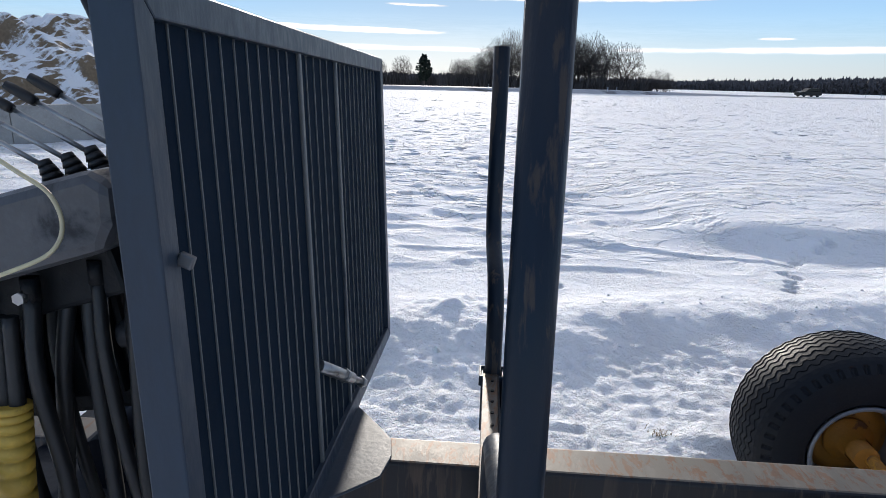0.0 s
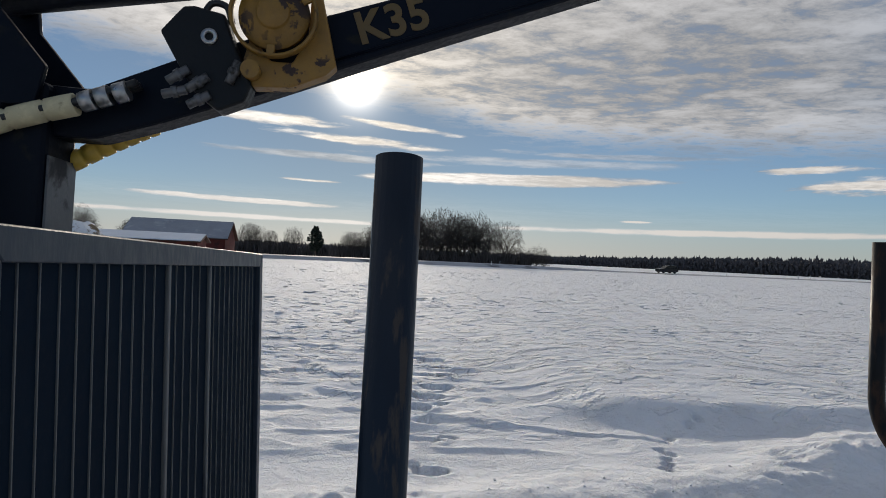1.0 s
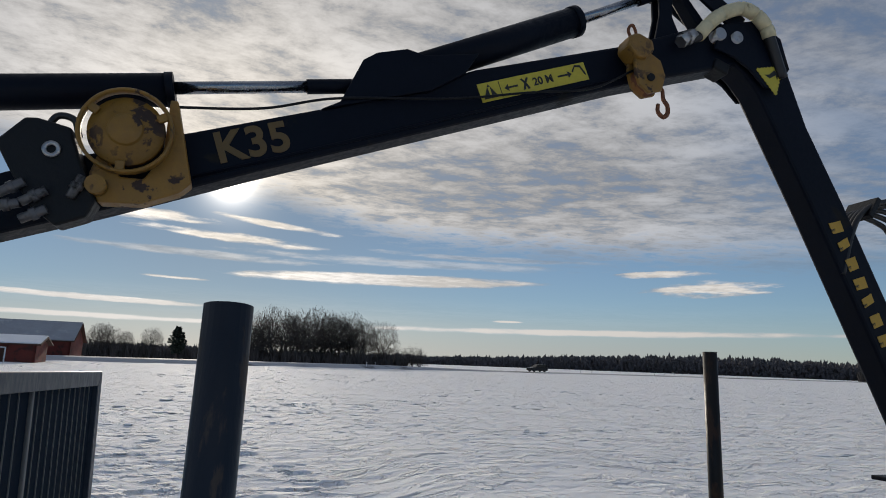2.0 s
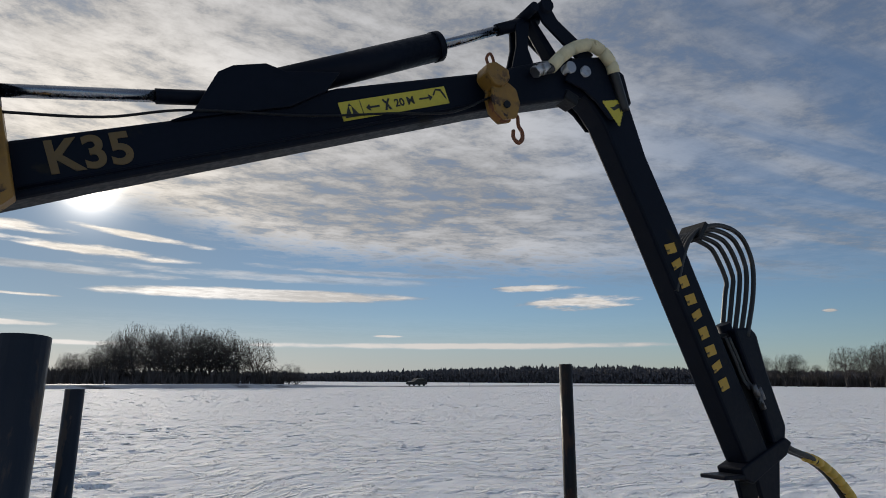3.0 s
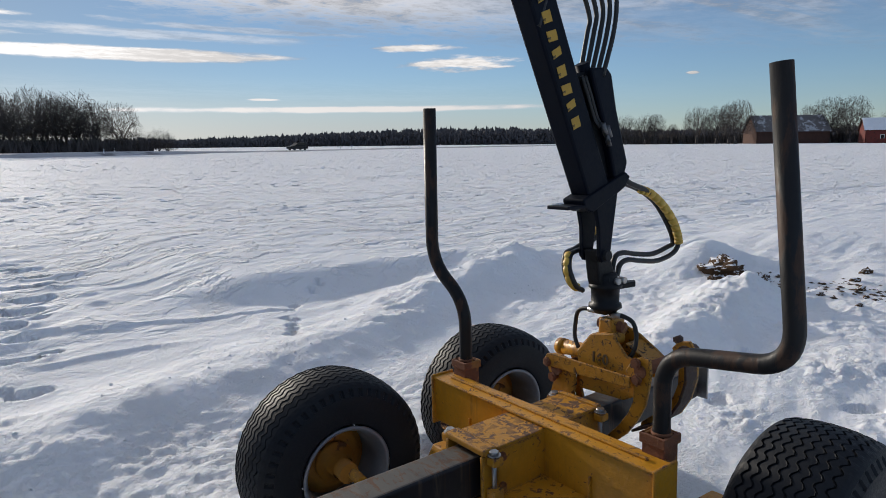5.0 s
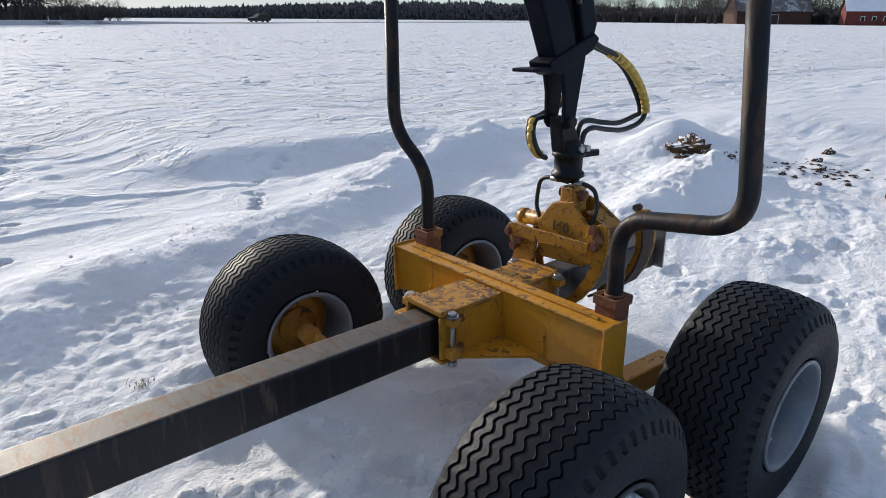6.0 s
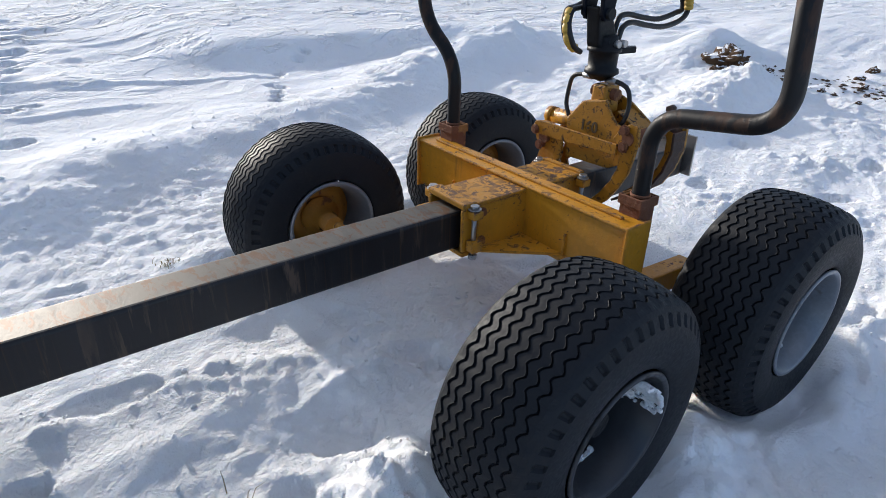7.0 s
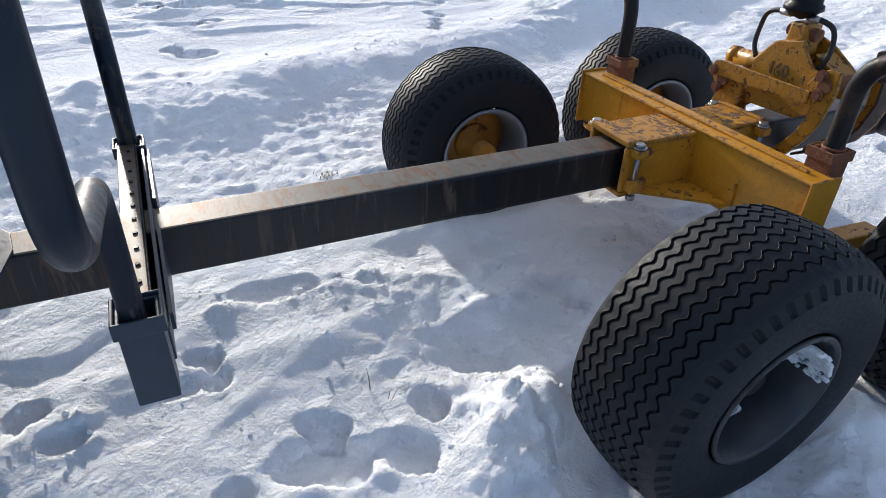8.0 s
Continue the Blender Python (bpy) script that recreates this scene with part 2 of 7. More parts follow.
def snow_material():
    m = bpy.data.materials.new("snow")
    m.use_nodes = True
    k = Nodes(m.node_tree)
    where = k.add("ShaderNodeTexCoord").outputs["Object"]
    fine = k.noise(where, 55.0, 5.0, 0.65)
    mid = k.noise(where, 9.0, 4.0, 0.6)
    sastrugi = k.add("ShaderNodeMapping")
    k.put(sastrugi, 0, where)
    sastrugi.inputs["Scale"].default_value = (0.95, 1.45, 1.0)
    drift = k.noise(sastrugi.outputs[0], 0.9, 7.0, 0.62, 0.8)
    drift2 = k.noise(sastrugi.outputs[0], 0.12, 5.0, 0.6, 0.5)
    xyz = k.add("ShaderNodeSeparateXYZ")
    k.put(xyz, 0, where)
    away = k.ramp(xyz.outputs[1], 5.0, 12.0)
    # smooth wind-packed places between grainy ones
    grainy = k.ramp(k.noise(where, 1.7, 4.0, 0.6, 0.6), 0.42, 0.60, 0.25, 1.0)
    h = k.math("ADD", k.math("MULTIPLY", k.math("MULTIPLY", fine, grainy), 0.020), k.math("MULTIPLY", k.math("MULTIPLY", mid, grainy), 0.020))
    h = k.math("ADD", h, k.math("MULTIPLY", k.noise(where, 210.0, 3.0, 0.6), 0.0016))
    h = k.math("ADD", h, k.math("MULTIPLY", k.math("MULTIPLY", drift, away), 0.17))
    # small wind-cut edges all over the open field
    cut = k.math("ADD", k.ramp(k.noise(sastrugi.outputs[0], 1.9, 5.0, 0.6, 0.5), 0.53, 0.60), k.math("MULTIPLY", k.ramp(k.noise(sastrugi.outputs[0], 0.6, 5.0, 0.6, 0.5), 0.54, 0.60), 1.5))
    h = k.math("ADD", h, k.math("MULTIPLY", k.math("MULTIPLY", cut, k.ramp(xyz.outputs[1], 3.0, 8.0)), 0.11))
    crust = k.ramp(k.noise(where, 26.0, 6.0, 0.7), 0.45, 0.7)
    h = k.math("ADD", h, k.math("MULTIPLY", crust, 0.0060))
    # crisp creases where the crust has broken
    crease = k.math("SUBTRACT", 1.0, k.math("ABSOLUTE", k.math("SUBTRACT", k.math("MULTIPLY", k.noise(where, 11.0, 6.0, 0.62, 0.4), 2.0), 1.0)))
    h = k.math("ADD", h, k.math("MULTIPLY", k.math("MULTIPLY", k.ramp(crease, 0.82, 1.0), grainy), 0.004))
    h = k.math("ADD", h, k.math("MULTIPLY", k.math("MULTIPLY", drift2, away), 0.3))
    b = k.add("ShaderNodeBsdfPrincipled")
    dirt = k.ramp(k.noise(where, 1.3, 6.0, 0.65), 0.6, 0.8, 0.0, 0.35)
    colour = k.mix(dirt, rgb(0.89, 0.905, 0.93), rgb(0.79, 0.805, 0.83))
    k.put(b, "Base Color", colour)
    k.put(b, "Roughness", k.ramp(fine, 0.3, 0.7, 0.7, 0.9))
    k.put(b, "Specular IOR Level", 0.12)
    # light creeps a little way under the surface
    k.put(b, "Subsurface Weight", 0.14)
    k.put(b, "Subsurface Radius", (0.8, 1.0, 1.25))
    k.put(b, "Subsurface Scale", 0.013)
    bp = k.add("ShaderNodeBump")
    k.put(bp, "Strength", 0.8)
    k.put(bp, "Distance", 1.0)
    k.put(bp, "Height", h)
    k.put(b, "Normal", bp.outputs[0])
    k.tree.links.new(b.outputs[0], k.add("ShaderNodeOutputMaterial").inputs[0])
    return m


SNOW = snow_material()
NAVY = material("navy_black_paint", (0.0038, 0.0064, 0.0135), 0.48, spec=0.11, second=(0.02, 0.02, 0.02), cut=(0.62, 0.7), scale=7, stain=0.4, bump=0.08, rough2=0.7)
GREYCASE = material("grey_cast_cover", (0.10, 0.10, 0.108), 0.4, second=(0.04, 0.04, 0.045), cut=(0.55, 0.68), scale=7, stain=0.5, bump=0.1)
GUARD = material("dark_blue_grey_paint", (0.027, 0.042, 0.065), 0.42, spec=0.4, second=(0.13, 0.12, 0.11), cut=(0.64, 0.72), scale=6, stain=0.35, bump=0.08, stretch=(1, 1, 0.35))
RIB = material("worn_rib_steel", (0.145, 0.15, 0.15), 0.5, 0.1, second=(0.06, 0.07, 0.09), cut=(0.55, 0.66), scale=9, rough2=0.45, stain=0.4, bump=0.1, stretch=(1, 1, 0.2))
PLATE = material("dark_mesh_plate", (0.010, 0.019, 0.033), 0.9, stain=0.3, bump=0.1, spec=0.06)
YELLOW = material("chipped_yellow_paint", (0.57, 0.258, 0.016), 0.38, second=(0.16, 0.075, 0.045), cut=(0.645, 0.66), scale=30, cluster=0.3, top=0.075, edge=0.19, drip=0.6, distort=0.9, stain=0.3, bump=0.2, rough2=0.8, bump_scale=40)
YELLOW_WORN = material("worn_yellow_paint", (0.55, 0.248, 0.015), 0.45, second=(0.15, 0.075, 0.048), cut=(0.63, 0.645), scale=34, cluster=0.5, top=0.125, edge=0.17, drip=0.5, distort=1.0, stain=0.4, bump=0.25, rough2=0.75, bump_scale=40)
# Winch yellow: backlit shade is mixed into the base; the chips are wear.
YELLOW_DULL = material("backlit_worn_yellow_paint", (0.27, 0.14, 0.022), 0.5, second=(0.06, 0.035, 0.028), cut=(0.55, 0.59), scale=18, cluster=0.1, stain=0.5, bump=0.25, rough2=0.8, bump_scale=40)
RUST = material("rusty_steel", (0.20, 0.075, 0.035), 0.8, second=(0.42, 0.19, 0.05), cut=(0.55, 0.62), scale=16, stain=0.5, bump=0.4)
BLUEPIPE = material("blue_black_pipe_paint", (0.0085, 0.0165, 0.029), 0.40, 0.0, spec=0.26, second=(0.085, 0.070, 0.062), cut=(0.545, 0.60), scale=22, rough2=0.62, metal2=0.2, stain=0.5, bump=0.12, stretch=(1, 1, 0.22))
PIPE = material("mill_scaled_pipe", (0.013, 0.0125, 0.0135), 0.48, 0.1, spec=0.3, second=(0.070, 0.040, 0.028), cut=(0.50, 0.60), scale=16, rough2=0.62, metal2=0.2, stain=0.4, bump=0.12, stretch=(1, 1, 0.3))
BEAM = material("bare_dark_steel", (0.018, 0.019, 0.023), 0.40, 0.4, second=(0.085, 0.058, 0.044), cut=(0.52, 0.60), scale=11, rough2=0.6, metal2=0.1, stain=0.4, bump=0.05, stretch=(2.6, 1, 0.30), sheen_dust=(0.120, 0.110, 0.096), cluster=0.0, drip=0.4)
RUBBER = material("tyre_rubber", (0.0105, 0.0125, 0.0165), 0.58, spec=0.25, second=(0.024, 0.024, 0.026), cut=(0.5, 0.75), scale=5, rough2=0.75, stain=0.3, bump=0.15, bump_scale=90)
HOSE = material("hose_rubber", (0.012, 0.012, 0.013), 0.45, stain=0.3, bump=0.1)
WRAP = material("yellow_spiral_wrap", (0.60, 0.38, 0.06), 0.5, second=(0.25, 0.14, 0.03), cut=(0.6, 0.75), scale=20, stain=0.3, bump=0.1)
CREAM = material("faded_spiral_wrap", (0.62, 0.54, 0.34), 0.55, second=(0.3, 0.24, 0.14), cut=(0.6, 0.75), scale=20, stain=0.3, bump=0.1)
ZINC = material("galvanised_steel", (0.42, 0.42, 0.42), 0.35, 0.9, second=(0.2, 0.13, 0.08), cut=(0.6, 0.75), scale=20, rough2=0.7, metal2=0.3, stain=0.3, bump=0.1)
CHROME = material("chromed_rod", (0.30, 0.31, 0.33), 0.22, 1.0, stain=0.15, bump=0.02)
# Disc of the near front wheel: rim silver with its shade mixed in.
DARKRIM = material("shaded_disc_paint", (0.035, 0.038, 0.045), 0.4, 0.3, second=(0.12, 0.12, 0.12), cut=(0.6, 0.7), scale=9, stain=0.4, bump=0.1)
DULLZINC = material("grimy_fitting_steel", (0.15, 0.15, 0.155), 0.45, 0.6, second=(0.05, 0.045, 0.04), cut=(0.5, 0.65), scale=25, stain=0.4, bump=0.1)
# Rim silver darkened to hold the near front barrel's shade; also car rims.
MIDRIM = material("darkened_rim_paint", (0.042, 0.044, 0.05), 0.4, 0.3, second=(0.05, 0.045, 0.04), cut=(0.55, 0.7), scale=9, stain=0.4, bump=0.1)
YELLOW_RUST = material("rusted_yellow_hub_paint", (0.44, 0.19, 0.025), 0.5, second=(0.22, 0.09, 0.035), cut=(0.58, 0.66), scale=14, stain=0.4, bump=0.2, rough2=0.8)
RIM = material("silver_rim_paint", (0.22, 0.235, 0.26), 0.4, 0.3, second=(0.16, 0.12, 0.09), cut=(0.62, 0.75), scale=9, stain=0.4, bump=0.1)
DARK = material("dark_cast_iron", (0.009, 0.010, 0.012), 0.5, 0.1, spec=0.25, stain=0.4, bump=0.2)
# Model-code yellow, darkened in the colour because that side is backlit.
BACKLIT = material("backlit_yellow_code", (0.125, 0.078, 0.025), 0.6, second=(0.05, 0.045, 0.04), cut=(0.6, 0.68), scale=30, stain=0.4, bump=0.05)
WORNINK = material("faded_brown_paint", (0.10, 0.06, 0.025), 0.6, second=(0.4, 0.2, 0.03), cut=(0.58, 0.64), scale=40, stain=0.4, bump=0.05)
DARKRUST = material("dark_rusted_iron", (0.06, 0.032, 0.024), 0.7, second=(0.16, 0.08, 0.04), cut=(0.55, 0.64), scale=20, stain=0.5, bump=0.3)
LETTER = material("yellow_lettering", (0.50, 0.29, 0.03), 0.5, second=(0.05, 0.045, 0.04), cut=(0.58, 0.64), scale=30, stain=0.3, bump=0.05)
SIGN = material("yellow_warning_film", (0.50, 0.41, 0.04), 0.4, stain=0.2, bump=0.03)
INK = material("black_print", (0.012, 0.012, 0.012), 0.5, bump=0.02)
BARK = material("winter_bark", (0.080, 0.066, 0.058), 0.9, stain=0.4, bump=0.3, per_object=0.3)
PINE = material("pine_needles", (0.020, 0.032, 0.020), 0.9, stain=0.4, bump=0.3, per_object=0.2)
THICKET = material("bare_thicket", (0.080, 0.068, 0.062), 0.95, stain=0.5, stain_scale=0.3, bump=0.3, bump_scale=3)
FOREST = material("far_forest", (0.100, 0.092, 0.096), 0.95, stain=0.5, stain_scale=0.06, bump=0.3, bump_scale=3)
REDWOOD = material("red_painted_boards", (0.150, 0.026, 0.018), 0.8, second=(0.08, 0.022, 0.016), cut=(0.5, 0.65), scale=1.2, stain=0.4, stain_scale=0.6, bump=0.2, bump_scale=5)
ROOFGREY = material("thinly_snowed_metal_roof", (0.26, 0.29, 0.34), 0.6, second=(0.5, 0.53, 0.58), cut=(0.55, 0.68), scale=0.6, stain=0.3, stain_scale=0.4, bump=0.1, bump_scale=3)
SLATE = material("frosted_grey_roof", (0.13, 0.12, 0.12), 0.8, second=(0.55, 0.57, 0.60), cut=(0.5, 0.62), scale=0.5, stain=0.4, stain_scale=0.4, bump=0.2, bump_scale=4)
BROWN = material("dark_barn_boards", (0.075, 0.032, 0.020), 0.85, stain=0.5, stain_scale=0.5, bump=0.3, bump_scale=5)
ROOFSNOW = material("roof_snow", (0.80, 0.83, 0.88), 0.6, stain=0.15, stain_scale=0.4, bump=0.1, bump_scale=3)
CONCRETE = material("concrete_panel", (0.36, 0.35, 0.33), 0.85, second=(0.26, 0.25, 0.23), cut=(0.5, 0.7), scale=1.5, stain=0.3, stain_scale=0.8, bump=0.3, bump_scale=30)
SOIL = material("frozen_soil", (0.075, 0.045, 0.028), 0.95, second=(0.16, 0.10, 0.06), cut=(0.5, 0.65), scale=8, stain=0.5, bump=0.8, bump_scale=25)
ROAD = material("snow_swept_road", (0.42, 0.43, 0.46), 0.7, second=(0.16, 0.16, 0.17), cut=(0.5, 0.62), scale=0.25, stain=0.3, stain_scale=0.1, bump=0.1, bump_scale=2, stretch=(0.2, 1, 1))
CARPAINT = material("black_car_paint", (0.008, 0.008, 0.010), 0.35, stain=0.1, bump=0.0, coat=0.1, spec=0.3)
GLASS = material("dark_car_glass", (0.010, 0.012, 0.014), 0.15, spec=0.3, stain=0.0, bump=0.0)
WHITE = material("white_plastic_post", (0.75, 0.75, 0.75), 0.5, stain=0.1, bump=0.02)
YELLOW_CHIPPED = material("battered_yellow_paint", (0.49, 0.220, 0.015), 0.45, second=(0.060, 0.032, 0.022), cut=(0.575, 0.59), scale=34, cluster=0.55, edge=0.15, drip=0.5, distort=1.0, stain=0.45, bump=0.25, rough2=0.75, bump_scale=40, top=0.02)
STRAW = material("dry_grass", (0.24, 0.19, 0.11), 0.9, stain=0.3, bump=0.1)


# ---- building blocks ----
def part(name, bm, mat, parent=None, label="", at=None, smooth=True):
    """Links a bmesh as one mesh object, under parent if there is one."""
    me = bpy.data.meshes.new(name)
    bm.normal_update()
    bm.to_mesh(me)
    bm.free()
    for m in (mat if isinstance(mat, (list, tuple)) else [mat]):
        me.materials.append(m)
    return place(name, me, parent, label, at, smooth)


def place(name, me, parent=None, label="", at=None, smooth=False):
    ob = new(name, me)
    if parent:
        ob.parent = parent
    if at is not None:
        ob.matrix_basis = at
    if label:
        ob["label"] = label
    return ob


def thing(name, at, label, category, group="", kind=""):
    ob = new(name)
    ob.empty_display_size = 0.2
    ob.matrix_basis = at
    return tagged(ob, label, category, group, kind)


def box(bm, c, s, bevel=0.0, rot=None, seg=2, mi=0):
    m = Matrix.LocRotScale(c, Euler([radians(a) for a in rot]) if rot else None, s)
    vs = bmesh.ops.create_cube(bm, size=1.0, matrix=m)["verts"]
    fs = {f for v in vs for f in v.link_faces}
    for f in fs:
        f.material_index = mi
    if bevel:
        es = {e for v in vs for e in v.link_edges}
        bmesh.ops.bevel(bm, geom=list(es), offset=bevel, segments=seg, affect="EDGES", profile=0.5)
    return bm


def rod(bm, a, b, r, seg=16, r2=None, mi=0):
    """A capped cylinder or cone between two points."""
    a, b = Vector(a), Vector(b)
    d = b - a
    m = Matrix.Translation((a + b) / 2) @ d.to_track_quat("Z", "Y").to_matrix().to_4x4()
    vs = bmesh.ops.create_cone(bm, cap_ends=True, segments=seg, radius1=r, radius2=r if r2 is None else r2, depth=d.length, matrix=m)["verts"]
    for f in {f for v in vs for f in v.link_faces}:
        f.material_index = mi
        f.smooth = len(f.verts) == 4
    return bm


def square_tube(bm, x, y, half, wall, z0, z1):
    """An upright square tube, open at both ends."""
    rings = []
    for r, z in ((half, z0), (half, z1), (half - wall, z1), (half - wall, z0)):
        rings.append([bm.verts.new((x + a * r, y + b * r, z)) for a, b in ((-1, -1), (1, -1), (1, 1), (-1, 1))])
    for a, b in zip(rings, rings[1:] + rings[:1]):
        for j in range(4):
            bm.faces.new((a[j], a[(j + 1) % 4], b[(j + 1) % 4], b[j]))
    bmesh.ops.recalc_face_normals(bm, faces=bm.faces)
    bmesh.ops.bevel(bm, geom=list(bm.edges), offset=0.0025, segments=2, affect="EDGES", profile=0.5)
    return bm


def curve_points(pts, n=8):
    """A smooth line through the points."""
    p = [Vector(q) for q in pts]
    p = [p[0] * 2 - p[1]] + p + [p[-1] * 2 - p[-2]]
    out = []
    for i in range(1, len(p) - 2):
        for j in range(n):
            t = j / n
            a, b, c, d = p[i - 1:i + 3]
            out.append(0.5 * (2 * b + (c - a) * t + (2 * a - 5 * b + 4 * c - d) * t * t + (3 * b - a - 3 * c + d) * t ** 3))
    return out + [p[-2]]


def fillet(pts, radius, n=8):
    """A polyline with its corners rounded."""
    p = [Vector(q) for q in pts]
    out = [p[0]]
    for a, b, c in zip(p, p[1:], p[2:]):
        u, w = (a - b), (c - b)
        k = min(radius, u.length * 0.48, w.length * 0.48)
        s, e = b + u.normalized() * k, b + w.normalized() * k
        for i in range(n + 1):
            t = i / n
            out.append(s * (1 - t) ** 2 + b * 2 * t * (1 - t) + e * t * t)
    return out + [p[-1]]


def tube(bm, pts, r, seg=12, caps=True, mi=0, ring=None):
    """A pipe along a line of points; ring(i, k) may scale the radius."""
    pts = [Vector(p) for p in pts]
    up = Vector((0, 0, 1)) if abs((pts[1] - pts[0]).normalized().z) < 0.9 else Vector((0, 1, 0))
    side = (pts[1] - pts[0]).cross(up).normalized()
    rings = []
    for i, p in enumerate(pts):
        d = (pts[min(i + 1, len(pts) - 1)] - pts[max(i - 1, 0)]).normalized()
        side = (side - d * side.dot(d)).normalized()
        other = d.cross(side)
        rr = r if not callable(r) else r(i / (len(pts) - 1))
        rings.append([bm.verts.new(p + (side * math.cos(a) + other * math.sin(a)) * rr) for a in (2 * math.pi * j / seg for j in range(seg))])
    for a, b in zip(rings, rings[1:]):
        for j in range(seg):
            f = bm.faces.new((a[j], a[(j + 1) % seg], b[(j + 1) % seg], b[j]))
            f.smooth, f.material_index = True, mi
    if caps:
        for rg, flip in ((rings[0], True), (rings[-1], False)):
            f = bm.faces.new(rg[::-1] if flip else rg)
            f.material_index = mi
    return bm


def slab(bm, outline, y0, y1, bevel=0.0, plane="xz", mi=0):
    """A flat piece with the outline given in a plane, from y0 to y1 across it."""
    def at(u, v, w):
        return {"xz": (u, w, v), "xy": (u, v, w), "yz": (w, u, v)}[plane]
    a = [bm.verts.new(at(u, v, y0)) for u, v in outline]
    b = [bm.verts.new(at(u, v, y1)) for u, v in outline]
    fs = [bm.faces.new(a), bm.faces.new(b[::-1])]
    n = len(a)
    fs += [bm.faces.new((a[i], b[i], b[(i + 1) % n], a[(i + 1) % n])) for i in range(n)]
    for f in fs:
        f.material_index = mi
    bmesh.ops.recalc_face_normals(bm, faces=fs)
    if bevel:
        bmesh.ops.bevel(bm, geom=list({e for f in fs for e in f.edges}), offset=bevel, segments=2, affect="EDGES", profile=0.5)
    return bm


def lathe(bm, profile, seg=48, axis="y", mi=0, closed=False):
    """Turns (radius, along) pairs round an axis."""
    rings = []
    for r, s in profile:
        ring = []
        for j in range(seg):
            a = 2 * math.pi * j / seg
            u, v = r * math.cos(a), r * math.sin(a)
            ring.append(bm.verts.new((u, s, v) if axis == "y" else (u, v, s)))
        rings.append(ring)
    pairs = list(zip(rings, rings[1:])) + ([(rings[-1], rings[0])] if closed else [])
    for a, b in pairs:
        for j in range(seg):
            f = bm.faces.new((a[j], a[(j + 1) % seg], b[(j + 1) % seg], b[j]))
            f.smooth, f.material_index = True, mi
    bmesh.ops.recalc_face_normals(bm, faces=bm.faces)
    return bm


def lettering(text, size, m, mat, parent, name="lettering", depth=0.0015, space=1.0):
    """Raised letters as a mesh; m places their lower left corner."""
    cu = bpy.data.curves.new(name, "FONT")
    cu.body, cu.size, cu.extrude, cu.space_character = text, size, depth, space
    cu.offset = size * 0.028
    tmp = bpy.data.objects.new(name, cu)
    me = bpy.data.meshes.new_from_object(tmp)
    bpy.data.objects.remove(tmp)
    me.materials.append(mat)
    return place(name, me, parent, "", m)


def frame_xz(p, u, flip=False):
    """A pose at p whose x axis runs along u in the xz plane and whose z axis looks towards the camera's side (-y)."""
    u = Vector((u[0], 0, u[1])).normalized()
    n = Vector((0, -1, 0))
    v = n.cross(u)
    return Matrix.Translation(p) @ Matrix((u, v, n)).transposed().to_4x4()


# ---- snow-covered ground ----
def value_noise(x, y, seed):
    """Smooth random heights in 0..1 on a unit lattice."""
    xi, yi = np.floor(x).astype(np.int64), np.floor(y).astype(np.int64)
    fx, fy = x - xi, y - yi
    fx, fy = fx * fx * (3 - 2 * fx), fy * fy * (3 - 2 * fy)

    def rnd(a, b):
        h = (a * 374761393 + b * 668265263 + seed * 974634677) & 0x7FFFFFFF
        h = ((h ^ (h >> 13)) * 1274126177) & 0x7FFFFFFF
        return ((h ^ (h >> 16)) & 0xFFFF) / 65535.0
    a = rnd(xi, yi) * (1 - fx) + rnd(xi + 1, yi) * fx
    b = rnd(xi, yi + 1) * (1 - fx) + rnd(xi + 1, yi + 1) * fx
    return a * (1 - fy) + b * fy


def fbm(x, y, seed, octaves=4, gain=0.5):
    total, amp, norm = 0.0, 1.0, 0.0
    for o in range(octaves):
        total = total + amp * (value_noise(x * 2 ** o + 17.3 * o, y * 2 ** o - 9.1 * o, seed + o) - 0.5)
        norm += amp
        amp *= gain
    return total / norm


def step(a, b, v):
    t = np.clip((v - a) / (b - a), 0, 1)
    return t * t * (3 - 2 * t)


RIDGE = [(-9.0, 1.9), (-3.5, 2.0), (-1.5, 2.2), (-0.9, 2.48), (-0.4, 2.55), (0.4, 2.75), (1.3, 3.2), (2.4, 3.75), (3.2, 3.9), (4.6, 4.6), (9.0, 5.6), (16.0, 7.0)]
